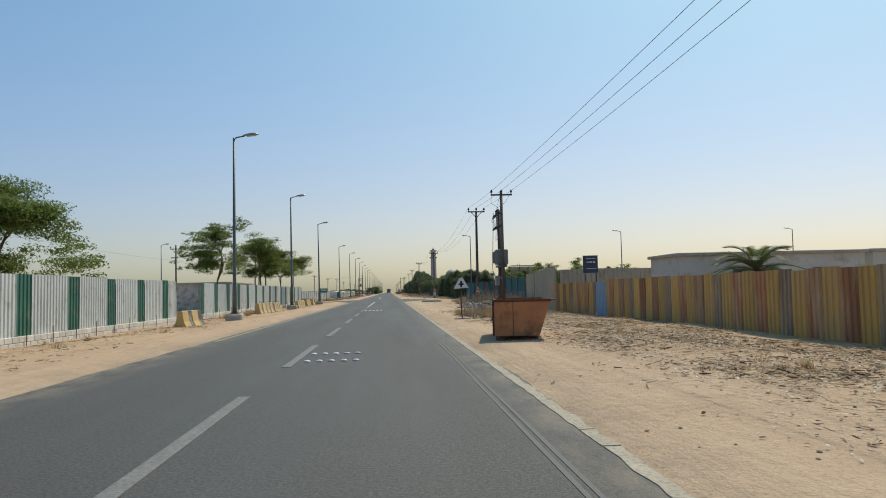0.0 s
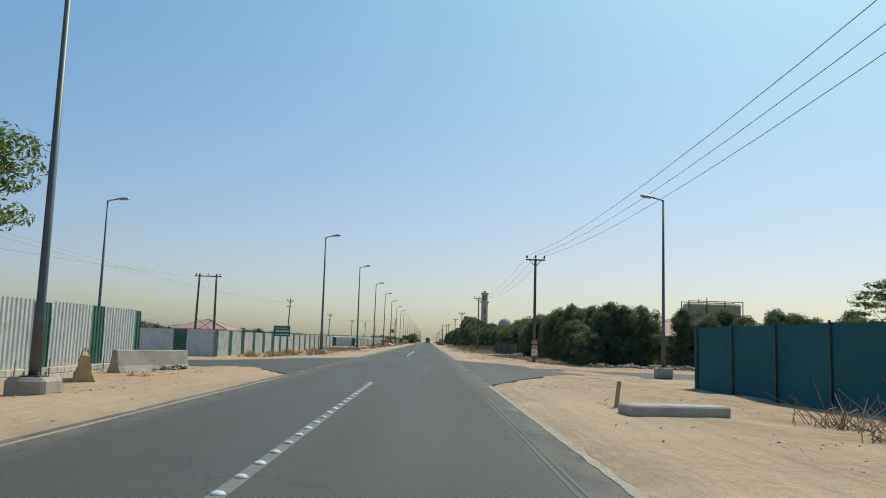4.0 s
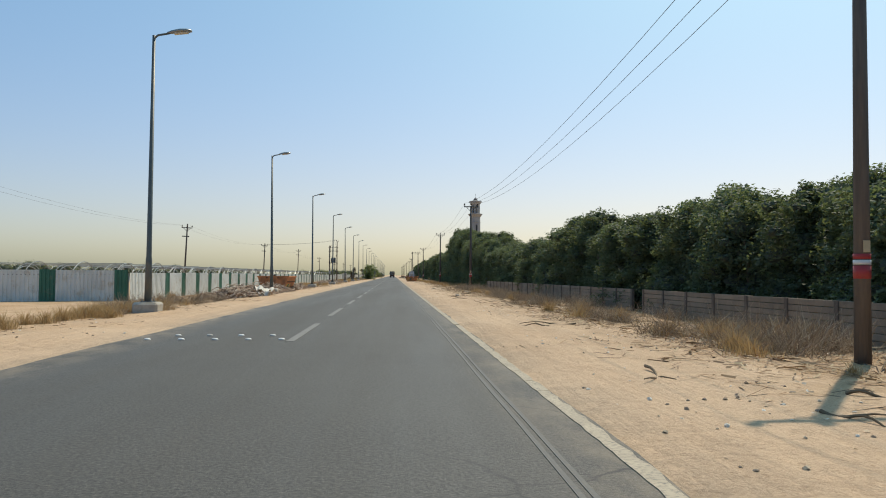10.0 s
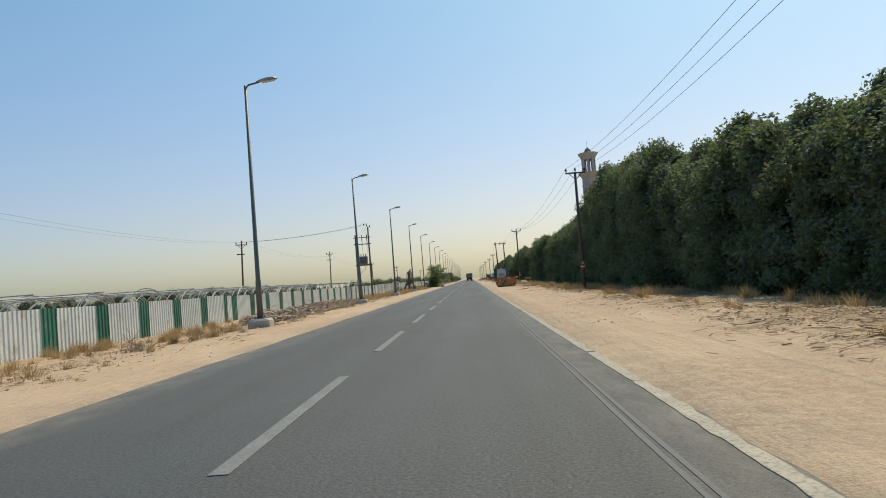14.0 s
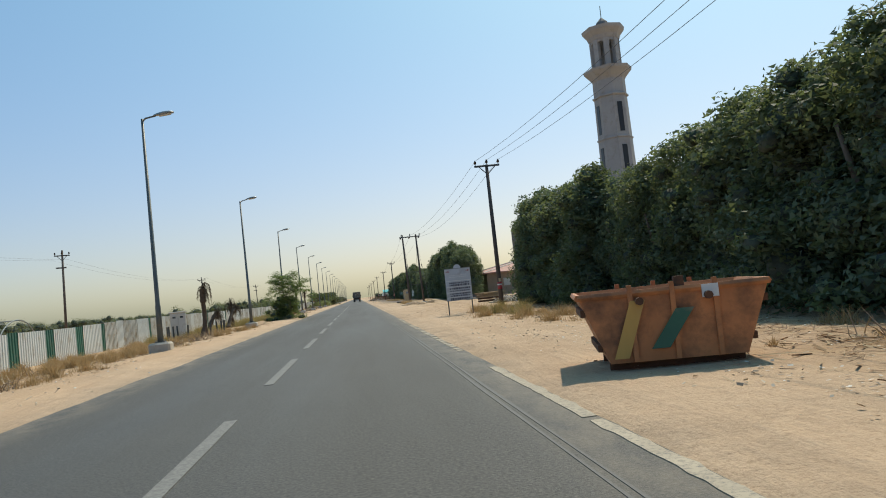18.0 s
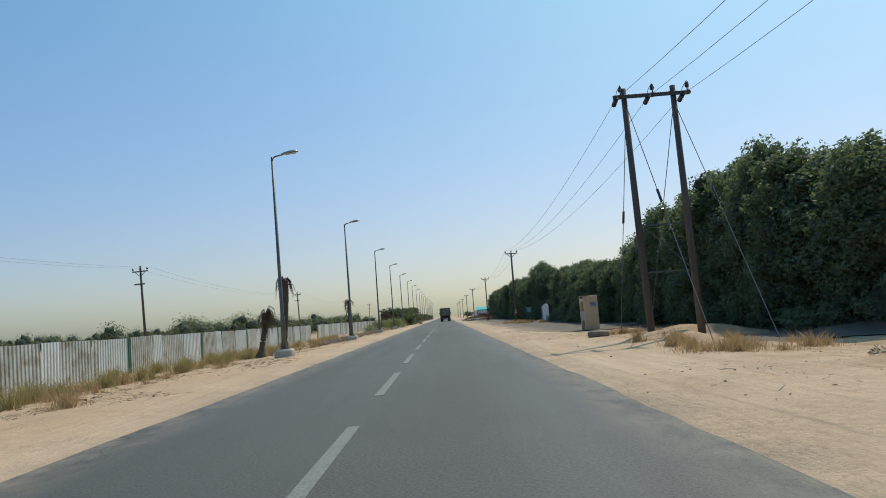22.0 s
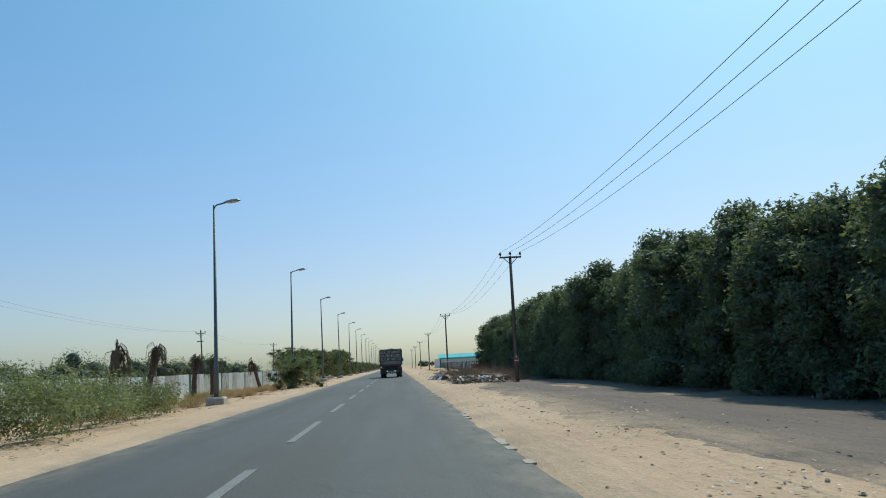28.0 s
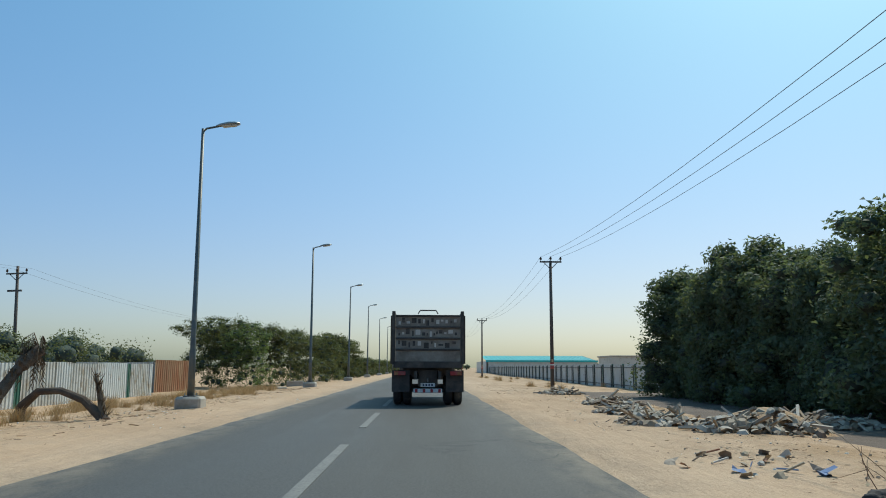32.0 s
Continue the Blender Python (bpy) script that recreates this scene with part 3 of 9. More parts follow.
def ground_sheet():
    near = [i * 0.5 for i in range(-30, 37)]
    xs = [-3000, -1500, -700, -300, -150, -90, -60, -45, -35, -28, -24, -20, -17.5] + near + [20, 22, 25, 29, 34, 40, 50, 70, 110, 200, 500, 1200, 3000]
    ys = [-1500, -500, -200, -100, -60, -45] + [i * 0.8 - 36 for i in range(745)] + [570, 590, 620, 680, 780, 1000, 1500, 2500, 4000]
    v = []
    for y in ys:
        for x in xs:
            far = abs(x) > 60 or y > 600 or y < -60
            z = -0.05 if far else hill(x, y)
            if -3.05 < x < 3.55 and not far:
                z = -0.07
            elif not far and under_side_road(x, y):
                z = min(z, 0) - 0.07
            v.append((x, y, z))
    nx = len(xs)
    i = np.arange(len(ys) - 1)[:, None] * nx + np.arange(nx - 1)[None]
    loops = np.stack([i, i + 1, i + nx + 1, i + nx], -1)
    me = tri_mesh("ground", v, loops, 4, SAND)
    me.polygons.foreach_set("use_smooth", [True] * len(me.polygons))
    return thing("ground", "pale dry desert sand with tyre tracks", "ground", kind="structure", data=me)


def strip(name, label, x0, x1, y0, y1, z, material, step=1.0, wob=0.0, seed=0.0, kind="structure", cat="road"):
    """A long thin slab lying on the ground, with uneven long edges."""
    n = max(2, int((y1 - y0) / step) + 1)
    v, f = [], []
    for i in range(n):
        y = y0 + (y1 - y0) * i / (n - 1)
        a = x0 + wob * noise.noise((seed, y * 0.31, 0)) + wob * 0.5 * noise.noise((seed + 4, y * 1.3, 0))
        b = x1 + wob * noise.noise((seed + 9, y * 0.27, 0)) + wob * 0.5 * noise.noise((seed + 14, y * 1.2, 0))
        m = (a + b) / 2
        v += [(a, y, z - 0.1), (a, y, z), (m, y, z + 0.0), (b, y, z), (b, y, z - 0.1)]
    for i in range(n - 1):
        for k in range(4):
            f.append((i * 5 + k, i * 5 + k + 1, i * 5 + k + 6, i * 5 + k + 5))
    me = bpy.data.meshes.new(name)
    me.from_pydata(v, [], f)
    me.materials.append(material)
    return thing(name, label, cat, kind=kind, data=me)


ground_sheet()
strip("road", "grey two-lane asphalt road with dusty worn edges", -3.12, 3.54, -60, 1500, 0.0, ASPHALT, 0.5, 0.08, 2.0)


def side_road(name, sign):
    """The mouth of a side road, flaring where it meets the main road."""
    n = 26
    v = []
    for i in range(n):
        a = i / (n - 1)
        if sign > 0:
            x = 3.45 + 60 * a ** 2.2
        else:
            x = -2.95 - 60 * a ** 2.2
        lo, hi = mouth(x)
        z = -0.004 - 0.24 * min(max((abs(x) - 6.0) / 5.0, 0), 1)
        lo += 0.15 * noise.noise((x * 0.8, 3, sign))
        hi += 0.15 * noise.noise((x * 0.8, 7, sign))
        v += [(x, lo, z - 0.1), (x, lo, z), (x, (lo + hi) / 2, z), (x, hi, z), (x, hi, z - 0.1)]
    f = [(i * 5 + k, i * 5 + k + 1, i * 5 + k + 6, i * 5 + k + 5)[::-1 if sign > 0 else 1] for i in range(n - 1) for k in range(4)]
    me = bpy.data.meshes.new(name)
    me.from_pydata(v, [], f)
    me.materials.append(SIDE_ASPHALT)
    thing(name, "asphalt side road joining the main road", "road", kind="structure", data=me)


side_road("side_road_east", 1)
side_road("side_road_west", -1)


def gravel_patch(x0, x1, y0, y1, seed):
    """A darker stony patch that lies on the sand."""
    v, f = [], []
    ys = np.arange(y0, y1 + 0.1, 0.3)
    nx = 14
    for j, y in enumerate(ys):
        t = min(1.0, 0.3 + 10 * min(j, len(ys) - 1 - j) / len(ys))
        a = max(x0, float(np.interp(y, (446, 458), (x0, 8.6)))) + (1 - t) * 1.5 + 0.3 * noise.noise((seed, y * 2.3, 7)) + 0.5 * noise.noise((seed, y * 0.16, 0)) + 0.5 * noise.noise((seed, y * 0.7, 3))
        for i in range(nx):
            x = a + (x1 - a) * i / (nx - 1)
            v.append((x, y, hill(x, y) + (0.03 if i else -0.03)))
    for j in range(len(ys) - 1):
        for i in range(nx - 1):
            f.append((j * nx + i, j * nx + i + 1, (j + 1) * nx + i + 1, (j + 1) * nx + i))
    me = bpy.data.meshes.new("gravel_patch")
    me.from_pydata(v, [], f)
    me.materials.append(GRAVEL)
    me.polygons.foreach_set("use_smooth", [True] * len(me.polygons))
    thing("gravel_patch", "grey stony ground beside the hedge", "ground", kind="structure", data=me)


gravel_patch(5.15, 22, 364, 505, 3.0)
gravel_patch(9.0, 26, 350, 364, 5.0)

# ---- road paint and studs ----
dash = MB().box((0, 0, 0.004), (0.15, 4.5, 0.008)).mesh("lane_dash", WHITE_LINE)
for first, period, lo, hi in ((8.2, 7.62, -40, 50), (180.3, 7.588, 140, 145), (180.3, 7.588, 158, 720)):
    for k in range(math.ceil((lo - first) / period), math.floor((hi - first) / period) + 1):
        thing("lane_dash", "worn white dash along the centre line", "road marking", "centre line dashes", pose(0.015 * math.sin(k), first + k * period - 2.25, 0), data=dash)
for y0, y1 in ((49.8, 79),):
    strip("solid_centre_line", "solid white centre line near the junction", -0.075, 0.075, y0, y1, 0.006, WHITE_LINE, 1.0, 0.01, 1.0, kind="", cat="road marking")
re = random.Random(17)
for y0, y1 in ((-40, 79), (138, 281), (284, 303), (422, 426), (429, 431), (434, 438), (439.5, 444)):
    edge = thing("edge_strip", "pale worn kerb strip along the asphalt edge, broken in places", "road marking", "edge strips", pose(0, y0, 0))
    y = 0.0
    while y < y1 - y0:
        l = min(re.choice((0.7, 1.4, 2.2, 3.5, 5.0) if y0 < 280 else (0.3, 0.5, 0.8)) * re.uniform(0.7, 1.2), y1 - y0 - y)
        n = max(3, int(l / 0.16))
        off = 0.07 if y0 > 400 else 0.0
        left = [(3.4 + off + 0.025 * noise.noise((1.5, (y0 + y + l * i / n) * 4.1, 0)), y + l * i / n, 0.007) for i in range(n + 1)]
        right = [(3.53 + off + 0.045 * noise.noise((7.5, (y0 + y + l * (n - i) / n) * 4.7, 0)), y + l * (n - i) / n, 0.007) for i in range(n + 1)]
        if l > 0.2:
            part("strip_piece", MB().poly_prism([(px, py, -0.02) for px, py, _ in left + right][::-1], (0, 0, 0.028)).mesh("strip_piece", EDGE_LINE), edge)
        y += l + re.choice((0.01, 0.02, 0.03, 0.15) if y0 < 280 else (0.06, 0.15, 0.3) if y0 < 400 else (0.3, 0.6, 1.2))
flare = thing("edge_line", "worn white edge line flaring after the junction", "road marking", "edge strips", pose(0, 0, 0))
fx = lambda y: float(np.interp(y, (108, 115, 120, 127, 145), (3.02, 3.2, 3.4, 3.64, 3.72)))
y = 108.5
while y < 134.0:
    l = re.uniform(1.2, 3.4)
    part("strip_piece", MB().poly_prism([(fx(y) - 0.05, y, -0.02), (fx(y) + 0.05, y, -0.02), (fx(y + l) + 0.05, y + l, -0.02), (fx(y + l) - 0.05, y + l, -0.02)], (0, 0, 0.027)).mesh("strip_piece", EDGE_LINE if y > 123 else FAINT_LINE), flare)
    y += l + re.choice((0.04, 0.1, 0.5))
for y0, y1 in ((-40, 76), (138, 300)):
    for x in (2.91, 2.99):
        strip("faint_line", "faint older line inside the road edge", x, x + 0.035, y0, y1, 0.005, FAINT_LINE, 1.0, 0.015, y0, kind="", cat="road marking")
strip("edge_line", "thin white line along the far asphalt edge", -2.95, -2.88, 18, 80, 0.006, EDGE_LINE, 0.6, 0.02, 77.0, kind="", cat="road marking")
STUD_PAINT = mat("scuffed_stud_paint", (0.72, 0.71, 0.68), 0.55, 0.0, 0.2, 3, 20, 0.05, dirt=(0.25, 0.23, 0.2), dirt_amount=0.5)
stud = MB().lathe([(0.066, 0), (0.064, 0.012), (0.05, 0.026), (0.027, 0.033), (0.003, 0.035)], 10).mesh("road_stud", STUD_PAINT, smooth=True)


def studs(x, y):
    thing("road_stud", "small white domed road stud", "road stud", "white road studs", pose(x, y, 0.002), data=stud)


for i in range(38):
    studs(0.0, 54.6 + i * 0.65)
    studs(0.0, 111.2 + i * 0.66)
for row, (ya, yb) in enumerate(((13.5, 44.1), (12.1, 43.35), (10.7, 42.65))):
    for i in range(5):
        if row < 2:
            studs(0.24 + i * 0.22 + 0.03 * row, ya)
        studs(0.2 + i * 0.25, yb)
for i in range(9):
    studs(-2.65 + i * 0.29, 133.4 + (i % 2) * 1.0)
    studs(-2.7 + i * 0.31, 161.0 + (i % 2) * 0.8)


# ---- street lamps ----
def street_lamp():
    ob = thing("street_lamp", "tall dark steel street lamp on a concrete block", "street lamp", "street lamps along the road", pose(0, 0, 0))
    part("concrete_base", MB().box((0, 0, 0.28), (0.78, 0.78, 0.56), bev=0.07).mesh("lamp_base", CONCRETE), ob, "chipped pale concrete block")
    part("pole", MB().tube([(0, 0, 0.5), (0, 0, 1.9), (0, 0, 2.0), (0, 0, 9.05)], [0.115, 0.1, 0.085, 0.05], 12).mesh("lamp_pole", LAMP_STEEL, smooth=True), ob)
    part("base_plate", MB().box((0, 0, 0.575), (0.38, 0.38, 0.03)).mesh("lamp_plate", LAMP_STEEL), ob)
    bolts = MB().tube([(0, 0, 0.56), (0, 0, 0.66)], 0.018, 6).mesh("lamp_bolt", STEEL_GREY)
    for x, y in ((0.14, 0.14), (-0.14, 0.14), (0.14, -0.14), (-0.14, -0.14)):
        part("bolt", bolts, ob, m=pose(x, y, 0))
    part("arm", MB().tube([(0, 0, 8.95), (0.12, 0, 9.06), (0.5, 0, 9.14)], 0.035, 8).mesh("lamp_arm", LAMP_STEEL, smooth=True), ob)
    hd = MB()
    prof = [(0.42, 0.05, 0.05), (0.55, 0.1, 0.09), (0.8, 0.15, 0.12), (1.02, 0.15, 0.1), (1.17, 0.09, 0.05)]
    verts, faces = [], []
    for x, w, h in prof:
        for a in range(8):
            q = math.pi * a / 7
            verts.append((x, w * math.cos(q), 9.13 + (x - 0.42) * 0.12 + h * math.sin(q)))
    for i in range(4):
        for a in range(8):
            b = (a + 1) % 8
            faces.append((i * 8 + a, i * 8 + b, i * 8 + 8 + b, i * 8 + 8 + a))
    hd.add(verts, faces + [tuple(range(8))[::-1], tuple(range(32, 40))])
    head = part("lamp_head", hd.mesh("lamp_head", STEEL_GREY, smooth=True), ob)
    part("lens", MB().box((0.84, 0, 9.155), (0.46, 0.2, 0.05), pose(0, 0, 0, 0, -7, 0).to_3x3(), 0.02).mesh("lamp_lens", LAMP_GLASS), head, "clouded lamp lens")
    return ob


LAMP_Y = (-10, 11, 32.0, 52.1, 72.4, 109.2, 129.2, 150.1, 169.9, 191.0, 212.0, 233.0, 255.0, 275.7, 296.9, 318.0, 339.1, 360.6, 381.5, 402.5, 422.9, 443.7, 464.9, 486.0, 507.0, 527.5, 547.7, 569.2, 590, 611, 632, 653, 674, 695, 716, 737)
lamp = street_lamp()
lamp.matrix_basis = pose(-5.86, LAMP_Y[0], -0.21)
for y in LAMP_Y[1:]:
    x = {32.0: -5.63, 109.2: -6.38}.get(y, -5.85)
    copy_thing(lamp, pose(x, y - (0.27 if y > 150 else 0), -0.22 + 0.02 * math.sin(y), 0.5 * math.sin(y * 3), 0.4 * math.cos(y), 2 * math.sin(y)))
copy_thing(lamp, pose(13.4, 92.5, -0.24, 0, 0, 178))
for x, y in ((34.2, 88.8), (59.5, 89.9), (-17, 97.5), (-31, 97.5)):
    copy_thing(lamp, pose(x - 0.28, y, -0.26, 0, 0, 178 if x > 0 else 20))


# ---- power line poles ----
def insulator_mesh():
    return MB().lathe([(0.02, -0.1), (0.02, 0), (0.07, 0.01), (0.06, 0.05), (0.085, 0.06), (0.06, 0.1), (0.075, 0.11), (0.04, 0.16), (0.03, 0.2)], 10).mesh("insulator", INSULATOR, smooth=True)


INS = insulator_mesh()
BRACE = MB().box((0, 0, 0), (0.55, 0.02, 0.045)).mesh("brace", STEEL_DARK)


def utility_pole(height, arm_z, label):
    ob = thing("utility_pole", label, "utility pole", "power line poles", pose(0, 0, 0))
    part("pole", MB().tube([(0, 0, -0.4), (0, 0, height * 0.5), (0, 0, height)], [0.125, 0.105, 0.085], 12).mesh("pole", POLE_WOOD, smooth=True), ob)
    part("crossarm", MB().box((0, -0.1, arm_z), (1.36, 0.09, 0.1), bev=0.012).mesh("crossarm", STEEL_DARK), ob)
    for s in (-1, 1):
        part("brace", BRACE, ob, m=pose(s * 0.25, -0.1, arm_z - 0.22, 0, -s * 45, 0))
        part("insulator", INS, ob, m=pose(s * 0.62, -0.1, arm_z + 0.12))
    part("insulator", INS, ob, m=pose(0, -0.1, arm_z + 0.14))
    return ob


def band(ob, z):
    for dz, h, k, nm in ((-0.15, 0.1, RED_PAINT, "red_band"), (0.0, 0.035, WHITE_PAINT, "white_band"), (0.09, 0.04, RED_PAINT, "red_band")):
        part(nm, MB().lathe([(0.125, -h), (0.125, h)], 12, (0, 0, z + dz)).mesh(nm, k, smooth=True), ob)
    part("tag_plate", MB().box((0, -0.125, z + 0.24), (0.11, 0.012, 0.18), bev=0.004).mesh("tag_plate", CREAM_PAINT), ob)


POLES = ((8.82, 52.1, 7.46), (9.09, 105.95, 7.23), (9.01, 158.09, 7.81), (9.15, 209.84, 7.71), (9.43, 253.7, 7.74), (9.09, 305.47, 7.52), (8.9, 402.35, 7.43), (9.29, 454.24, 7.55), (9.1, 505.61, 7.79), (9.12, 555.8, 7.67), (9.12, 605.8, 7.67), (9.12, 654.8, 7.67), (9.12, 704.8, 7.67))
wire_ends = {}
proto = utility_pole(7.83, 7.75, "dark wooden power pole with crossarm and three insulators")
band(proto, 1.4)
for i, (x, y, z) in enumerate(POLES):
    m = pose(x, y, z - 7.75, 0, 0.25 * math.sin(y), 0)
    if i == 0:
        proto.matrix_basis = m
    else:
        copy_thing(proto, m)
    wire_ends[y] = [(x - 0.62, y - 0.1, z + 0.3), (x, y - 0.1, z + 0.32), (x + 0.62, y - 0.1, z + 0.3)]


def wire(a, b, sag, r=0.0078, group="overhead wires", label="thin dark overhead power cable", name="overhead_wire", n=14):
    cu = bpy.data.curves.new(name, "CURVE")
    cu.dimensions, cu.bevel_depth, cu.bevel_resolution = "3D", r, 1
    s = cu.splines.new("POLY")
    s.points.add(n)
    a, b = Vector(a), Vector(b)
    for k in range(n + 1):
        w = k / n
        p = a.lerp(b, w)
        s.points[k].co = (p.x, p.y, p.z - sag * 4 * w * (1 - w), 1)
    cu.materials.append(CABLE)
    return thing(name, label, "power cable", group, data=cu)


# double dead-end pole
def double_pole():
    ob = thing("double_utility_pole", "pair of wooden power poles joined by a crossarm", "utility pole", m=pose(8.87, 353.7, -0.22))
    for x in (-0.95, 0.75):
        part("pole", MB().tube([(x + 0.25, 0.3, -0.4), (x + 0.1, 0.1, 4), (x, 0, 8.75)], [0.14, 0.12, 0.095], 12).mesh("pole", POLE_WOOD, smooth=True), ob)
    part("crossarm", MB().box((-0.05, -0.12, 8.45), (2.6, 0.1, 0.13), bev=0.012).mesh("crossarm", STEEL_DARK), ob)
    for z in (2.4, 4.0):
        part("tie_bar", MB().box((0.1, 0.1, z), (1.75, 0.05, 0.05)).mesh("tie_bar", STEEL_DARK), ob)
    part("tie_brace", MB().tube([(-0.7, 0.1, 4.0), (0.9, 0.2, 2.4)], 0.018, 6).mesh("tie_brace", STEEL_DARK), ob)
    string = MB().tube([(0, 0, 0), (0, 0.5, -0.12)], 0.02, 6)
    for k in range(4):
        string.tube([(0, 0.1 + k * 0.1, -0.03 - k * 0.025), (0, 0.16 + k * 0.1, -0.045 - k * 0.025)], 0.085, 10)
    st = string.mesh("strain_insulator", INSULATOR)
    for x in (-1.2, -0.1, 1.1):
        part("strain_insulator", st, ob, m=pose(x, 0, 8.45))
        part("strain_insulator", st, ob, m=pose(x, -0.1, 8.45, 0, 0, 180))
        part("jumper_insulator", INS, ob, m=pose(x + 0.12, -0.1, 8.62))
        part("jumper_wire", MB().tube([(x, -0.55, 8.35), (x + 0.1, -0.3, 8.75), (x + 0.14, -0.05, 8.88), (x + 0.1, 0.3, 8.75), (x, 0.5, 8.35)], 0.012, 6).mesh("jumper_wire", CABLE), ob)
    for a, b in (((-0.9, 0, 8.2), (-0.6, 5.5, 0.1)), ((0.75, 0, 8.2), (0.6, 5.5, 0.1)), ((-0.9, 0, 8.2), (-0.7, -5.7, 0.2)), ((0.75, 0, 8.2), (1.15, -5.4, 0.2))):
        part("guy_wire", MB().tube([a, b], 0.014, 5).mesh("guy_wire", CABLE), ob)
        w = Vector(a).lerp(Vector(b), 0.42)
        e = Vector(a).lerp(Vector(b), 0.47)
        part("guy_insulator", MB().tube([w, e], 0.045, 8).mesh("guy_insulator", INSULATOR), ob)
    return ob


double_pole()
chain = [[(8.9 - 0.62, 40.45, 7.38), (8.9, 40.45, 7.4), (8.9 + 0.62, 40.45, 7.38)]] + [wire_ends[p[1]] for p in POLES[:6]]
dead = [(7.67, 353.2, 8.16), (8.77, 353.2, 8.16), (9.97, 353.2, 8.16)]
dead2 = [(7.67, 354.2, 8.16), (8.77, 354.2, 8.16), (9.97, 354.2, 8.16)]
first = [(8.4, -12, 7.7), (9.0, -12, 7.72), (9.6, -12, 7.7)]
for ends in [first] + chain[:1], chain, [chain[-1], dead], [dead2] + [wire_ends[p[1]] for p in POLES[6:]]:
    for a, b in zip(ends, ends[1:]):
        for k in range(3):
            wire(a[k], b[k], 0.3 if b[k][1] < 41 else min(1.2, ((Vector(b[k]) - Vector(a[k])).length / 50) ** 2 * 1.05))
m = copy_thing(proto, pose(9.0, -12, -0.1))


# transformer on two poles
TANK_GREY = mat("weathered_grey_tank", (0.2, 0.21, 0.21), 0.6, 0.0, 0.2, 2.0, 20, 0.08, dirt=(0.2, 0.18, 0.15), dirt_amount=0.4)
def transformer_pole(x, y, turn, tall, short, gap):
    ob = thing("transformer_pole", "pole-mounted grey transformer between two dark wooden poles", "transformer", m=pose(x, y, -0.22, 0, 0, turn))
    part("pole", MB().tube([(0, 0, -0.4), (0, 0, tall)], [0.125, 0.085], 12).mesh("pole", POLE_WOOD, smooth=True), ob)
    part("pole", MB().tube([(0, gap, -0.4), (0, gap, short)], [0.125, 0.1], 12).mesh("pole", POLE_WOOD, smooth=True), ob)
    for z in (short - 0.35, short - 1.15):
        part("fuse_arm", MB().box((-0.12, gap / 2, z), (0.07, gap + 0.5, 0.09)).mesh("fuse_arm", STEEL_DARK), ob)
    fuse = MB().lathe([(0.03, -0.25), (0.06, -0.2), (0.035, -0.15), (0.06, -0.1), (0.035, -0.05), (0.06, 0), (0.03, 0.06)], 8).mesh("fuse_insulator", INSULATOR, smooth=True)
    loop = MB().tube([(0, 0, 0), (-0.2, 0, -0.12), (-0.28, 0, -0.4), (-0.16, 0, -0.68), (0, 0, -0.8)], 0.012, 6).mesh("fuse_loop", CABLE)
    for k in range(3):
        yy = gap * (0.12 + 0.38 * k)
        part("fuse_rail", MB().box((-0.16, yy, short - 0.75), (0.05, 0.05, 1.1)).mesh("fuse_rail", STEEL_DARK), ob)
        part("fuse_insulator", fuse, ob, m=pose(-0.28, yy, short - 0.4, 0, 35, 0))
        part("fuse_insulator", fuse, ob, m=pose(-0.28, yy, short - 1.15, 0, 35, 0))
        part("fuse_insulator", fuse, ob, m=pose(-0.2, yy, short - 0.1))
        part("fuse_loop", loop, ob, m=pose(-0.2, yy, short - 0.3))
        part("drop_wire", MB().tube([(-0.2, yy, short - 1.3), (-0.25, yy, short - 2.0), (-0.1, gap * (0.3 + 0.2 * k), 4.75)], 0.01, 5).mesh("drop_wire", CABLE), ob)
    part("platform", MB().box((0, gap / 2, 3.05 + (short - 6.7)), (0.5, gap + 0.35, 0.14)).mesh("platform", STEEL_DARK), ob)
    tz = 3.12 + (short - 6.7)
    tank = part("transformer_tank", MB().box((0, gap / 2, tz + 0.5), (0.75, 0.95, 0.95), bev=0.05).mesh("transformer_tank", TANK_GREY), ob, "dull grey-green transformer tank")
    fin = MB().box((0, 0, 0), (0.16, 0.03, 0.7)).mesh("cooling_fin", TANK_GREY)
    for k in range(8):
        part("cooling_fin", fin, tank, m=pose(-0.44, gap / 2 - 0.38 + k * 0.11, tz + 0.48))
    for k in range(3):
        part("bushing", fuse, tank, m=pose(0, gap / 2 - 0.28 + k * 0.28, tz + 1.2))
    part("switch_box", MB().box((-0.2, gap * 0.95, 2.0), (0.28, 0.42, 0.62), bev=0.02).mesh("switch_box", STEEL_GREY), ob, "small grey switch box")
    part("down_cable", MB().tube([(0.1, gap * 0.3, tz), (0.18, gap * 0.45, tz - 0.6), (0.05, gap * 0.7, tz - 0.9), (-0.1, gap * 0.95, 2.3)], 0.025, 6).mesh("down_cable", CABLE), ob)
    part("riser_pipe", MB().tube([(-0.18, gap, 0), (-0.18, gap, 2.0)], 0.035, 6).mesh("riser_pipe", CABLE), ob)
    return ob


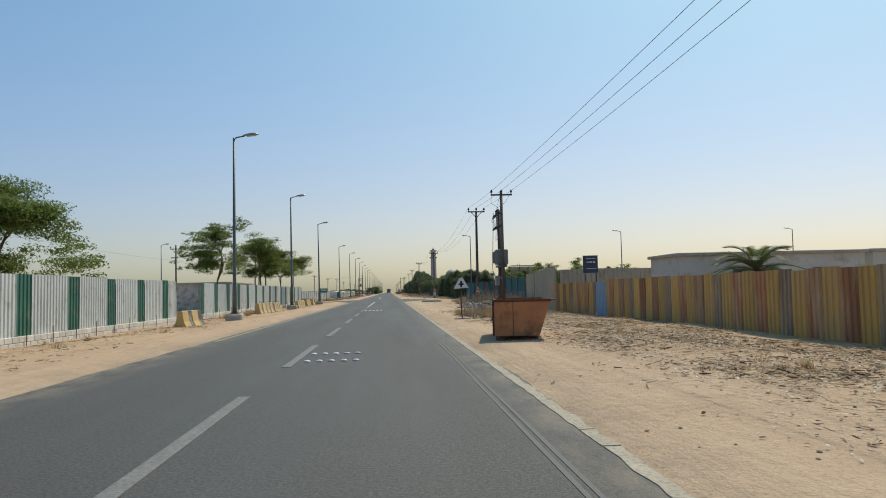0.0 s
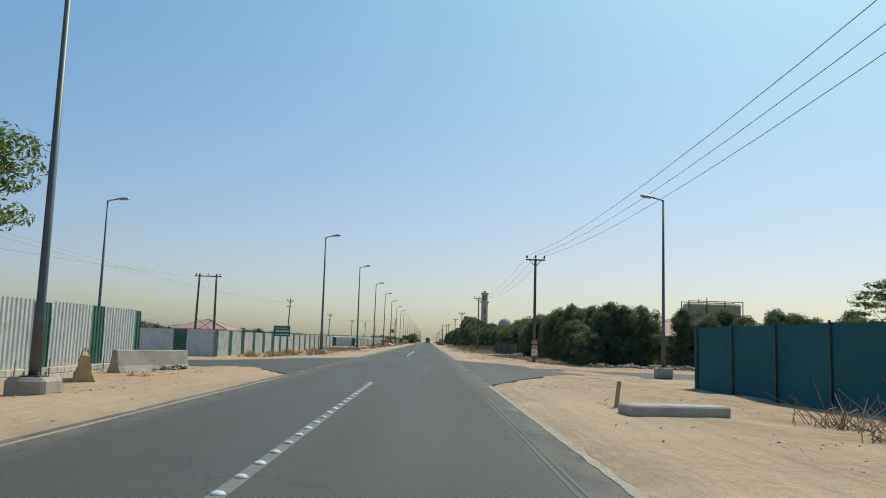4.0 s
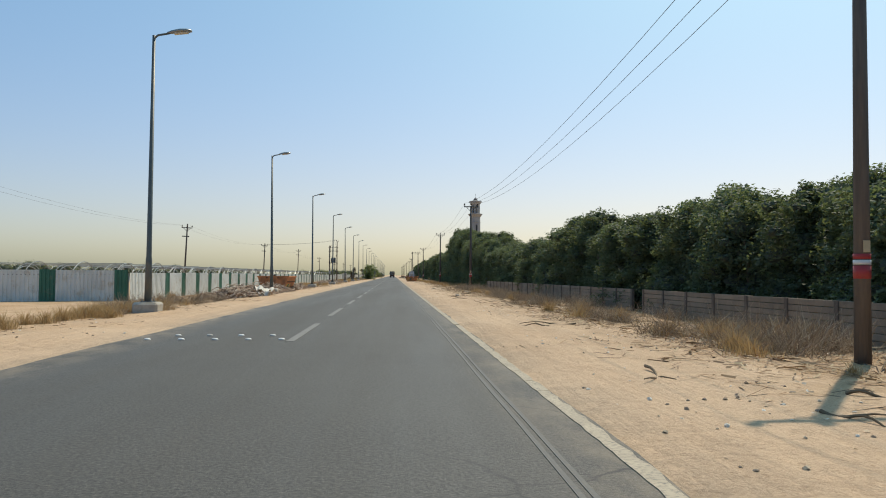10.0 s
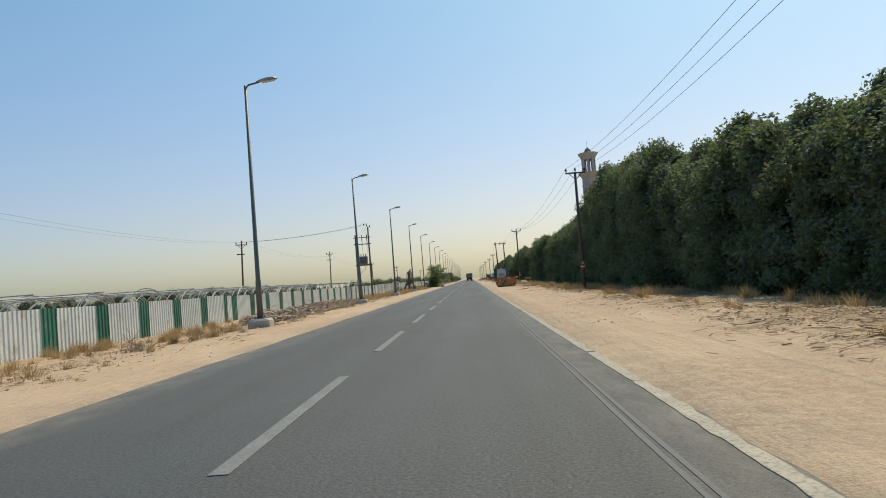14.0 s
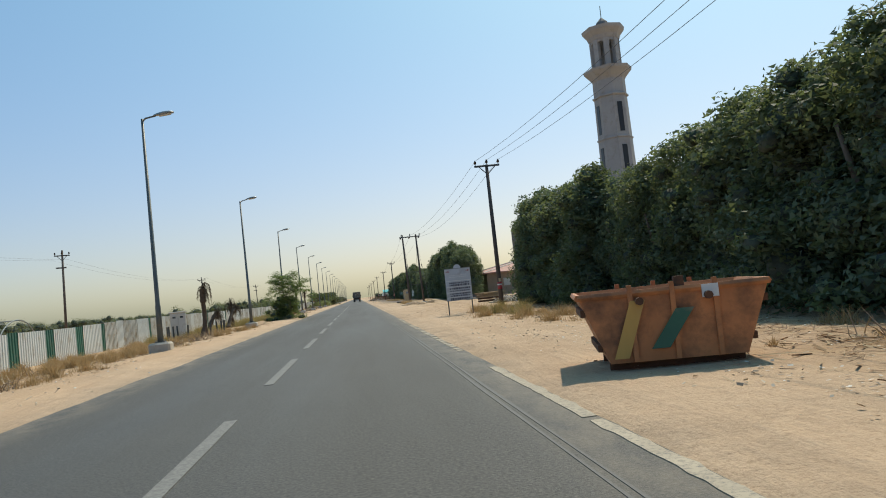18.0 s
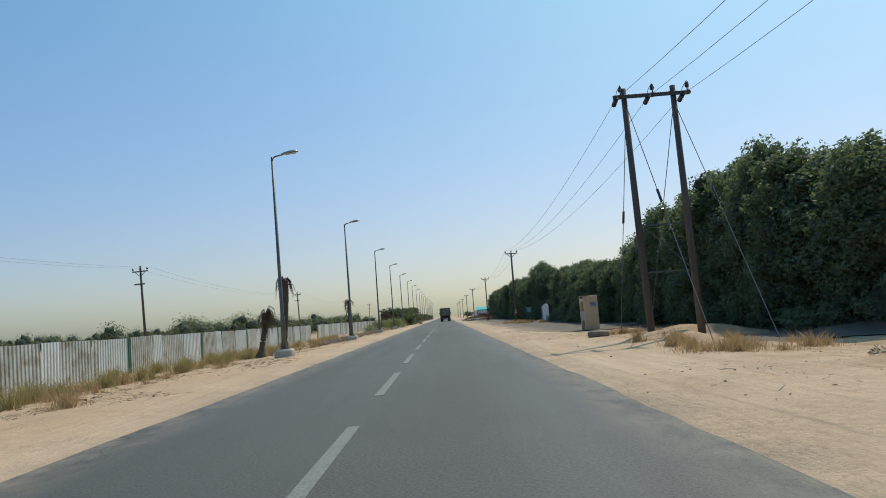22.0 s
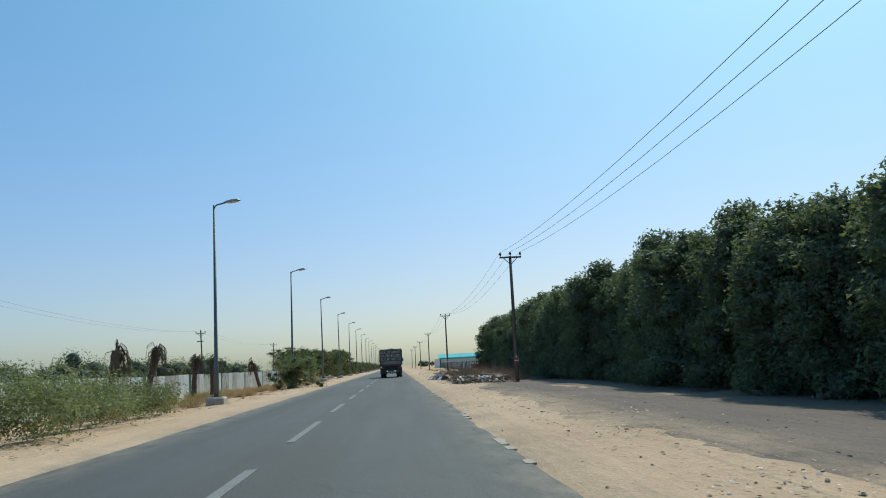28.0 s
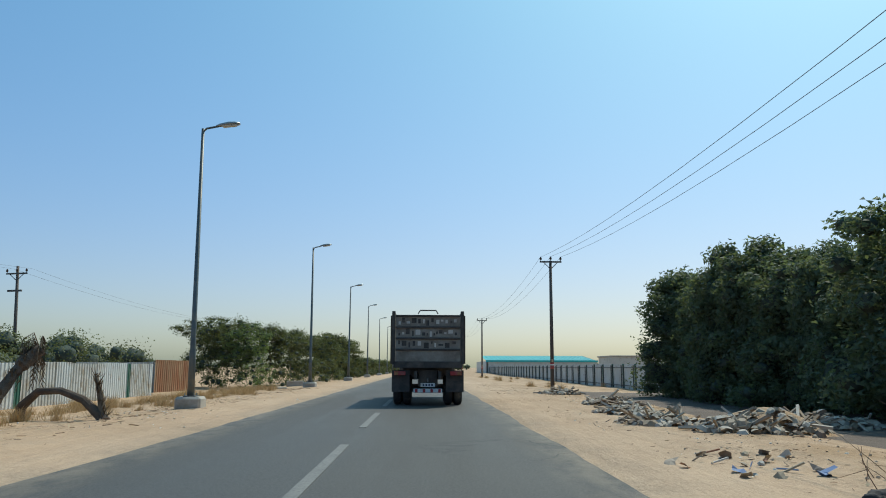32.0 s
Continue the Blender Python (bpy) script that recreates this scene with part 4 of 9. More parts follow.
tp = transformer_pole(8.9, 40.55, 0, 7.6, 6.55, 1.32)
part("crossarm", MB().box((0, -0.12, 7.35), (1.36, 0.09, 0.1), bev=0.012).mesh("crossarm", STEEL_DARK), tp)
for s in (-0.62, 0, 0.62):
    part("insulator", INS, tp, m=pose(s, -0.1, 7.48))
    part("lead_wire", MB().tube([(s, -0.1, 7.5), (s * 0.7 - 0.15, 0.5, 6.9), (-0.2, 0.2 + 0.6 * (s + 0.62), 6.6)], 0.01, 5).mesh("lead_wire", CABLE), tp)
part("stay_cable", MB().tube([(-0.3, 1.6, 6.4), (-0.42, 1.7, 3), (-0.3, 1.7, 0)], 0.02, 6).mesh("stay_cable", CABLE), tp)
tl = transformer_pole(-9.9, 286.0, 90, 8.5, 7.6, 1.55)
for k in range(3):
    part("insulator", INS, tl, m=pose(-0.12, 0.05 + 0.35 * k - 0.3, 8.45 + 0.12 * k))
    part("lead_wire", MB().tube([(-0.1, -0.2 + 0.35 * k, 8.5), (-0.2, 0.4 + 0.2 * k, 7.9), (-0.2, 0.2 + 0.55 * k, 7.4)], 0.01, 5).mesh("lead_wire", CABLE), tl)
part("guy_wire", MB().tube([(0, 0, 8.2), (10.5, 1.3, 0.1)], 0.016, 5).mesh("guy_wire", CABLE), tl)
part("guy_insulator", MB().tube([(3.2, 0.4, 5.75), (3.8, 0.47, 5.3)], 0.05, 8).mesh("guy_insulator", INSULATOR), tl)

# power line across the field on the other side
FIELD = (83.7, 183.3, 233.8, 285.0, 333.6, 388.8, 449.8, 507.8, 560)
far = utility_pole(7.9, 7.4, "wooden power pole standing in the field beyond the fence")
far["group"] = "field power poles"
part("pole_fitting", MB().box((-0.15, 0, 6.3), (0.9, 0.12, 0.12)).mesh("pole_fitting", STEEL_DARK), far)
far.matrix_basis = pose(-24.8, FIELD[0], -0.22)
for i, y in enumerate(FIELD[1:]):
    copy_thing(far, pose(-24.8, y, 0.48 if y == 183.3 or y == 333.6 else -0.22, 0, 2.5 * math.sin(y), 0))
hp = thing("double_utility_pole", "pair of braced wooden power poles in the field", "utility pole", m=pose(-24.9, 138.0, -0.22, 0, 0, 90))
for x in (-1.0, 1.0):
    part("pole", MB().tube([(0.0, x * 1.15, -0.4), (0, x, 8.6)], [0.16, 0.11], 10).mesh("pole", POLE_WOOD, smooth=True), hp)
    part("brace_rod", MB().tube([(0, x, 3.2), (0, -x, 1.8)], 0.03, 5).mesh("brace_rod", STEEL_DARK), hp)
    part("guy_wire", MB().tube([(0, x, 8.0), (3.5 * x, x * 2.2, 0)], 0.014, 5).mesh("guy_wire", CABLE), hp)
part("crossarm", MB().box((0, 0, 8.3), (0.12, 3.2, 0.12)).mesh("crossarm", STEEL_DARK), hp)
for k in range(3):
    part("insulator", INS, hp, m=pose(0, -1.4 + 1.4 * k, 8.45))
for a, b in zip(FIELD, FIELD[1:]):
    for s in (-0.62, 0.62):
        wire((-24.8 + s, a, 7.5), (-24.8 + s, b, 7.5), 0.8 * min(1.3, ((b - a) / 50) ** 2), 0.006, "field wires", "thin wire of the field power line")
for k in range(3):
    wire((-24.8 + 0.6 * (k - 1), 285, 7.5), (-9.95 + 0.15 * k, 285.9, 8.4 + 0.1 * k), 0.35, 0.009, "field wires", "wire from the field line to the transformer")
wire((-24.8, 130, 7.4), (-24.8, 20, 6.8), 1.5, 0.008, "field wires", "thin wire of the field power line")

# ---- corrugated sheet fences ----
SHEETS = {}
PANEL_BROWN = mat("brown_concrete_panel", (0.27, 0.205, 0.15), 0.85, 0.0, 0.25, 1.3, 12, 0.15, dirt=(0.3, 0.23, 0.16), dirt_amount=0.4, rand=0.15)
SHEET_OLDBROWN = mat("weathered_grey_brown_sheet", (0.3, 0.22, 0.15), 0.75, 0.0, 0.3, 1.3, 9, 0.12, dirt=(0.42, 0.31, 0.18), dirt_amount=0.55, stretch=(1, 1, 0.25), rand=0.15)


def sheet(length, height, material, pitch=0.2, depth=0.035):
    """One corrugated sheet, standing on z = 0 along +y, its face towards +x."""
    key = (round(length, 2), round(height, 2), material.name, pitch)
    if key in SHEETS:
        return SHEETS[key]
    prof = []
    n = max(1, int(round(length / pitch)))
    p = length / n
    for i in range(n):
        y = i * p
        prof += [(0, y), (0, y + p * 0.5), (-depth, y + p * 0.62), (-depth, y + p * 0.88)]
    prof.append((0, length))
    mb = MB()
    k = len(prof)
    v = [(x, y, z) for z in (0, height) for x, y in prof] + [(x - 0.006, y, z) for z in (0, height) for x, y in prof]
    f = []
    for i in range(k - 1):
        f += [(i, i + 1, k + i + 1, k + i), (2 * k + i, 3 * k + i, 3 * k + i + 1, 2 * k + i + 1), (k + i, k + i + 1, 3 * k + i + 1, 3 * k + i)]
    mb.add(v, f)
    SHEETS[key] = mb.mesh("corrugated_sheet", material)
    return SHEETS[key]


def fence(label, p0, p1, pattern, z0, height, lead=0.0, rails=STEEL_GREY, lean=0.7, name="corrugated_fence", pitch=0.2, group=""):
    """A fence of sheets from p0 to p1; pattern: (width, material) again and again, started `lead` metres into it."""
    a, b = Vector((*p0, 0)), Vector((*p1, 0))
    run = (b - a).length
    turn = math.degrees(math.atan2(-(b - a).x, (b - a).y))
    ob = thing(name, label, "fence", group, pose(a.x, a.y, z0 - 0.22, 0, 0, turn))
    rnd = random.Random(int(run * 100))
    post = MB().box((-0.1, 0, height / 2 - 0.15), (0.06, 0.06, height + 0.15)).mesh("post", rails)
    cyc = sum(w for w, _ in pattern)
    y = -(lead % cyc)
    i = 0
    while y < run - 0.05:
        w, k = pattern[i % len(pattern)]
        lo, hi = max(y, 0), min(y + w, run)
        if hi - lo > 0.08:
            part("sheet", sheet(hi - lo, height, k, pitch), ob, m=pose(0.006 * (i % 2), lo, rnd.uniform(-0.03, 0.03), rnd.uniform(-0.25, 0.25), rnd.uniform(-lean, lean), 0))
            part("post", post, ob, m=pose(0, lo, 0, 0, rnd.uniform(-lean, lean), 0))
        y += w
        i += 1
    for z in (0.3, height - 0.25):
        part("rail", MB().box((-0.07, run / 2, z), (0.04, run, 0.05)).mesh("rail", rails), ob)
    return ob


GW = ((0.85, SHEET_GREEN), (2.27, SHEET_WHITE))
G1 = ((0.85, SHEET_GREEN), (2.35, SHEET_WHITE))
# first yard, on a low block wall
for y0, y1, ld in ((-30, 35.4, 0.6), (40.0, 85.2, 0.1)):
    fence("white and green corrugated fence on a low block wall", (-9.48, y0), (-9.48, y1), G1, 0.36, 1.9, ld)
fence("set-back white sheet gate panel between the fences", (-10.88, 35.4), (-10.88, 40), ((2.3, SHEET_WHITE),), 0.1, 1.55, 0)
fence("white corrugated fence along the side road", (-34.28, 103), (-12.28, 103), ((3.0, SHEET_WHITE), (0.85, SHEET_GREEN)), -0.05, 1.8, 3.0)
fence("long white and green corrugated fence in dry grass", (-12.28, 103), (-12.28, 155.9), GW, -0.12, 1.83, 0.3)
fence("smooth white fence with green panels across the entrance", (-26.28, 182.5), (-12.08, 183.9), ((2.9, SHEET_WHITE), (0.8, SHEET_GREEN)), -0.05, 1.7, 0.4)
fence("long white and green corrugated fence beside greenhouses", (-12.03, 184), (-12.03, 246), GW, -0.15, 1.68, 0.9)
fence("long white and green corrugated fence beside dry grass", (-12.38, 246), (-12.38, 309), ((0.85, SHEET_GREEN), (2.35, SHEET_WHITE)), -0.15, 1.66, 1.5)
OLD = ((2.2, SHEET_OLD), (1.1, SHEET_WHITE), (2.1, SHEET_OLD), (0.5, SHEET_OLD), (2.4, SHEET_WHITE), (0.35, SHEET_GREEN))
fence("weathered pale corrugated fence behind tall grass", (-12.38, 309), (-12.78, 400), OLD, -0.1, 1.7, 0.4, lean=1.2)
fence("weathered pale corrugated fence behind dead palms", (-12.78, 404), (-12.88, 500), OLD, -0.1, 1.72, 1.7, lean=1.2)
fence("smooth white yard wall of flat sheets", (-24.28, 503.2), (-13.98, 503), ((2.4, SHEET_WHITE), (0.5, SHEET_OLD)), 0, 1.7, 0)
fence("faded rusty red sheet metal gate", (-13.98, 503), (-13.18, 507), ((2.0, SHEET_RUST),), 0.0, 1.85, 0)
# yellow and rusty fence, its blue door, beige yard wall
YR = ((0.64, SHEET_YELLOW), (0.6, SHEET_RUST), (0.66, SHEET_YELLOW), (0.62, SHEET_RUST), (0.6, SHEET_YELLOW), (0.55, SHEET_OLDBROWN))
fence("faded yellow and rusty brown corrugated fence", (12.47, 31.9), (13.62, -22), YR, -0.05, 1.85, 0.2, rails=RUST, group="")
fence("blue corrugated steel door in the yellow fence", (12.42, 33.5), (12.5, 31.9), ((1.6, SHEET_BLUE),), -0.02, 1.72, 0, rails=RUST, name="yard_door")
fence("faded yellow and rusty brown corrugated fence beyond the door", (12.02, 40.4), (12.42, 33.5), YR, -0.05, 1.75, 0.2, rails=RUST)
fence("tall plain beige corrugated cladding wall", (12.82, 49.4), (12.12, 40.5), ((2.2, SHEET_BEIGE),), 0, 2.72, 0, pitch=0.28, name="beige_yard_wall", lean=0.1)
fence("plain beige corrugated cladding wall", (12.92, 53.2), (12.82, 49.4), ((2.2, SHEET_BEIGE),), 0, 2.58, 0, pitch=0.28, name="beige_yard_wall", lean=0.1)
fence("low beige panelled yard building wall behind the fence", (12.32, 40.2), (25.72, 37.5), ((1.9, SHEET_BEIGE),), 0, 2.56, 0, pitch=0.28, name="beige_yard_wall", lean=0.1, rails=STEEL_DARK)


def net_fence(label, p0, p1, z, height, material, name="shade_net_fence", bay=2.6):
    """Cloth on posts, sagging a little between them."""
    a, b = Vector((*p0, 0)), Vector((*p1, 0))
    run = (b - a).length
    ob = thing(name, label, "fence", m=pose(a.x, a.y, z - 0.24, 0, 0, math.degrees(math.atan2(-(b - a).x, (b - a).y))))
    n = max(1, round(run / bay))
    post = MB().tube([(-0.06, 0, -0.2), (-0.06, 0, height + 0.05)], 0.035, 8).mesh("post", STEEL_DARK)
    for i in range(n):
        w = run / n
        v, f = [], []
        for j in range(9):
            for k in range(5):
                u, h = j / 8, k / 4
                bow = 0.06 * math.sin(math.pi * u) * math.sin(math.pi * h) + 0.03 * noise.noise((i * 3.1 + u * 4, h * 3, 2))
                v.append((bow, u * w, h * height - (0.05 * math.sin(math.pi * u) if k == 4 else 0)))
        for j in range(8):
            for k in range(4):
                f.append((j * 5 + k, j * 5 + 5 + k, j * 5 + 6 + k, j * 5 + 1 + k))
        mb = MB().add(v, f)
        mb.add([(x - 0.012, y, zz) for x, y, zz in v], [q[::-1] for q in f])
        part("net_panel", mb.mesh("net_panel", material, smooth=True), ob, m=pose(0, i * w, 0))
        part("post", post, ob, m=pose(0, i * w, 0))
    part("post", post, ob, m=pose(0, run, 0))
    return ob


net_fence("tall fence covered with teal shade net", (12.92, 53.3), (12.78, 64.2), 0, 2.45, NET_TEAL)
net_fence("fence of dark shade net before the gate", (12.78, 64.2), (12.74, 67.8), 0, 2.4, NET_DARK)
net_fence("half-open gate of dark shade net", (13.15, 69.0), (13.1, 71.8), 0, 2.1, NET_DARK, "net_gate", 1.4)
net_fence("fence of dark shade net beside the gate", (12.72, 71.4), (12.6, 74.7), 0, 2.3, NET_DARK)
net_fence("tall fence covered with teal shade net at the corner", (12.6, 74.7), (11.72, 84.2), 0, 2.35, NET_TEAL)
net_fence("teal shade net fence along the side road", (11.72, 84.2), (39.72, 86.5), 0, 2.3, NET_TEAL)
net_fence("black shade net fence under the hedge", (11.72, 134.2), (11.66, 158.6), 0, 1.55, NET_DARK, bay=3.0)


# low wall of precast panels
OLD_POST = mat("stained_concrete_post", (0.15, 0.12, 0.095), 0.9, 0.0, 0.25, 2.0, 18, 0.2)
def panel_wall(p0, p1, height):
    a, b = Vector((*p0, 0)), Vector((*p1, 0))
    run = (b - a).length
    ob = thing("low_panel_wall", "low tan precast panel wall below the hedge", "wall", m=pose(a.x, a.y, -0.22, 0, 0, math.degrees(math.atan2(-(b - a).x, (b - a).y))))
    n = round(run / 1.8)
    w = run / n
    plank = MB().box((0, w / 2, 0), (0.06, w - 0.12, height / 6 - 0.012), bev=0.008).mesh("wall_plank", PANEL_BROWN)
    post = MB().box((0, 0, height / 2 - 0.1), (0.13, 0.13, height + 0.2), bev=0.01).mesh("wall_post", OLD_POST)
    for i in range(n + 1):
        part("wall_post", post, ob, m=pose(0, i * w, 0))
        if i < n:
            for k in range(6):
                part("wall_plank", plank, ob, m=pose(0, i * w, height * (k + 0.5) / 6))
    return ob


panel_wall((11.66, 158.7), (11.6, 173.4), 0.94)
panel_wall((11.95, 175.6), (11.32, 213.5), 0.92)


# low block wall under the first fence
def block_plinth(x, y0, y1):
    ob = thing("block_plinth", "low pale concrete block wall under the fence", "wall", m=pose(x, y0, -0.24))
    part("mortar_core", MB().box((0, (y1 - y0) / 2, 0.18), (0.12, y1 - y0, 0.37)).mesh("mortar_core", CONCRETE), ob)
    blk = MB().box((0, 0, 0), (0.16, 0.385, 0.175), bev=0.01).mesh("block", BLOCKWORK)
    n = int((y1 - y0) / 0.4)
    for r in range(2):
        for i in range(n):
            part("block", blk, ob, m=pose(0.006, (i + 0.5 + 0.5 * r) * 0.4, 0.1 + r * 0.19))
    stake = MB().tube([(0.12, 0, 0), (0.12, 0, 0.62)], 0.012, 5).mesh("stake", RUST)
    for i in range(int((y1 - y0) / 1.6)):
        part("stake", stake, ob, m=pose(0, i * 1.6 + 0.5, 0))
    return ob


block_plinth(-9.45, 14, 35.3)
block_plinth(-9.45, 40.1, 85.1)


# ---- trees, hedges, grass ----
def leaf_quads(pos, nrm, length, width, rng):
    """Rhombic leaves at pos, facing roughly nrm."""
    n = len(pos)
    nrm = nrm / (np.linalg.norm(nrm, axis=1, keepdims=True) + 1e-9)
    r = rng.normal(size=(n, 3))
    a = np.cross(nrm, r)
    a /= np.linalg.norm(a, axis=1, keepdims=True) + 1e-9
    b = np.cross(nrm, a)
    l = length * rng.uniform(0.7, 1.3, (n, 1))
    w = width * rng.uniform(0.7, 1.3, (n, 1))
    return np.stack([pos - a * l / 2, pos + b * w / 2 + nrm * w * 0.15, pos + a * l / 2, pos - b * w / 2 + nrm * w * 0.15], 1)


def unit_ball(rng, n):
    v = rng.normal(size=(n, 3))
    return v / np.linalg.norm(v, axis=1, keepdims=True)


ICO = bmesh.new()
bmesh.ops.create_icosphere(ICO, subdivisions=2, radius=1)
ICO_V = np.array([v.co[:] for v in ICO.verts])
ICO_F = np.array([[v.index for v in f.verts] for f in ICO.faces])
ICO.free()


def crown_mesh(name, lumps, per, leaf, rng, leaf_m, core=0.72, spread=0.22, pointed=False, loose=0.8):
    """A crown: leaves over many lumps (x, y, z, rx, rz), with rough dark cores that stand in for the shade between the
    leaves.
    """
    quads, cv, cf = [], [], []
    tot = 0
    for x, y, z, rx, rz in lumps:
        n = int(per * (rx * rx + 2 * rx * rz) / 3)
        u = unit_ball(rng, n)
        rad = 1.06 - np.abs(rng.normal(size=(n, 1))) * spread * 1.4 + (rng.uniform(size=(n, 1)) < 0.06) * 0.12
        w1, w2 = rng.normal(size=(2, 3)) * 2.6
        rad = rad * (1 + 0.2 * np.sin(u @ w1 + x * 9) + 0.16 * np.sin(u @ w2 * 1.7 + y * 7))[:, None]
        p = np.array([x, y, z]) + u * rad * np.array([rx, rx, rz])
        nr = u * np.array([1, 1, rx / rz]) + rng.normal(size=(n, 3)) * loose + np.array([0, 0, 0.25])
        quads.append(leaf_quads(p, nr, leaf, leaf * (0.9 if pointed else 0.5), rng))
        # solid dark core, so that gaps in the leaves look shaded
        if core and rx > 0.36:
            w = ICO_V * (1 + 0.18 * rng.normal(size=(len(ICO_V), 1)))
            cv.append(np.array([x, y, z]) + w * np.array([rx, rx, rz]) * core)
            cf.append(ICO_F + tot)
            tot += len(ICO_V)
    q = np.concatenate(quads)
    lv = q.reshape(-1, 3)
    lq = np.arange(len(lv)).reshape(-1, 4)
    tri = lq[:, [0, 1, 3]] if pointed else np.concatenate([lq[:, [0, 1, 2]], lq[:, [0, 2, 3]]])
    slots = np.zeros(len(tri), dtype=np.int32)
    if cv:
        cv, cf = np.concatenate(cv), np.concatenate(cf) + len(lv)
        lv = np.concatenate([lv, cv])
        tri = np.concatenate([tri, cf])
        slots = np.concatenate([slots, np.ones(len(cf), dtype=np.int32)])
    return tri_mesh(name, lv, tri, 3, leaf_m, CROWN_SHADE, slots=slots)


def hedge_tree(seed, label):
    """A dense upright evergreen about 1 unit of 6 m tall: several stems, a leafy body to the ground, pointed shoots on top."""
    rng = np.random.default_rng(seed)
    ob = thing("hedge_tree", label, "tree", "tall roadside hedge trees", pose(0, 0, 0))
    tr = MB()
    for k in range(4):
        a = rng.uniform(0, 6.28)
        r = rng.uniform(0.1, 0.5)
        x, y = r * math.cos(a), r * math.sin(a)
        tr.tube([(x * 0.5, y * 0.5, -0.2), (x, y, 1.4), (x * 1.8, y * 1.8, 3.6)], [0.1, 0.07, 0.03], 7)
    part("trunk", tr.mesh("trunk", BARK, smooth=True), ob)
    lumps = []
    for k in range(20):
        a = rng.uniform(0, 6.28)
        z = 0.25 + 4.3 * (k + rng.uniform(0, 1)) / 20
        r = rng.uniform(0.1, 1.0) * (1 - 0.05 * z)
        lumps.append((r * math.cos(a), r * math.sin(a), z, rng.uniform(0.6, 0.9), rng.uniform(0.6, 0.95)))
    # rounded tufts standing out of the body, knobs on top
    for k in range(58):
        z = rng.uniform(0.4, 4.9)
        a, r = rng.uniform(0, 6.28), rng.uniform(1.15, 1.55) * (1 - 0.06 * z)
        q = rng.uniform(0.22, 0.4)
        lumps.append((r * math.cos(a), r * math.sin(a), z, q, q * rng.uniform(0.9, 1.3)))
    for k in range(15):
        a, r = rng.uniform(0, 6.28), rng.uniform(0.0, 1.0)
        q = rng.uniform(0.24, 0.4)
        lumps.append((r * math.cos(a), r * math.sin(a), 5.35 - r * 0.6 + rng.uniform(-0.35, 0.25), q, q * rng.uniform(1.0, 1.7)))
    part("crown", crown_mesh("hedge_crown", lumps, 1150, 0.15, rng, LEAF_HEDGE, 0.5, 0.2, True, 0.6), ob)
    return ob


hedge = [hedge_tree(s, "dense dark green evergreen tree in a tall hedge") for s in (3, 8, 14, 21, 33)]


# distance along the road and height of the hedge
HEDGE_TOP = ((108, 3.7), (113, 3.7), (115, 4.8), (118, 5), (120, 5.2), (123, 4.4), (127, 5), (132, 4.6), (135, 3.6), (141, 4.2), (146, 3.9), (149, 4.1), (150.4, 4.8), (152, 5.2), (153.6, 4.2), (163, 4.2), (166, 4.3), (170, 4.7), (175, 4.4), (178.3, 3.9), (179.8, 4.7), (181, 4.1), (183, 4.1), (185, 5.1), (188.6, 5.1), (194, 4.4), (197, 4.2), (198.6, 4.8), (200.5, 4.2), (203, 3.6), (206, 3.8), (212, 4.6), (218, 4.7), (222, 5.3), (226, 6.1), (234, 7), (246, 8.1), (259, 9), (270, 8), (275, 7.9), (278, 7.3), (281.5, 6.5), (288, 6.1), (297, 6), (303, 6.5), (309, 6.9), (313, 6.9), (345, 6.3), (352, 6.9), (358, 7.4), (366, 7.3), (372, 6.1), (378, 5.8), (383, 5.3), (388, 5), (397, 5.9), (404, 5.9), (408.6, 5.3), (410.2, 3.3), (412.4, 3.2), (413.5, 5.6), (417, 7.1), (421, 7.5), (427, 6.3), (450, 6.8), (470, 6.6), (483, 6.3), (501, 6.4))


def hedge_height(y):
    return float(np.interp(y, *zip(*HEDGE_TOP)))


used = set()


def plant(k, x, y, h, w, turn, sway=0.0):
    m = pose(x, y, -0.3, 0, sway, turn)
    ob = hedge[k] if k not in used else copy_thing(hedge[k], m)
    used.add(k)
    ob.matrix_basis = m @ Matrix.Diagonal((w, w, h / 5.75, 1))


rh = random.Random(5)
spots = []
y = 137.0
while y < 313:
    spots.append((13.3 + rh.uniform(-0.3, 0.6) + (0.5 if y < 216 else 0), y))
    if rh.random() < 0.6:
        spots.append((15.6 + rh.uniform(-0.5, 0.5), y + 1))
    y += rh.uniform(1.4, 2.5)
y = 366.0
while y < 500:
    if not 405.5 < y < 415.5:
        spots.append((14.5 + rh.uniform(-0.3, 0.7), y))
    if rh.random() < 0.6 or 405 < y < 416:
        spots.append((17.2 + rh.uniform(-0.5, 0.5) + (1.5 if 405 < y < 416 else 0), y + 1))
    if 404 < y < 417:
        spots.append((19.6 + rh.uniform(-0.6, 0.6), y))
    y += rh.uniform(1.4, 2.5)
for y in np.arange(109, 137, 2.2):
    spots.append((13.2 + rh.uniform(-0.3, 0.9), y + rh.uniform(-0.4, 0.4)))
    spots.append((15.6 + rh.uniform(-0.4, 0.6), y + 1.1 + rh.uniform(-0.4, 0.4)))
for x in np.arange(14.9, 40, 1.9):
    spots.append((x + rh.uniform(-0.5, 0.5), 110 + rh.uniform(-1.0, 1.0)))
for y in np.arange(352, 366, 2.2):
    spots.append((14.3 + (366 - y) * 0.06 + rh.uniform(-0.4, 0.4), y))
    if y > 357:
        spots.append((16.6 + rh.uniform(-0.4, 0.4), y + 1.2))
spots += [(16.2, 409.2), (16.0, 407.4), (16.4, 405.8)]
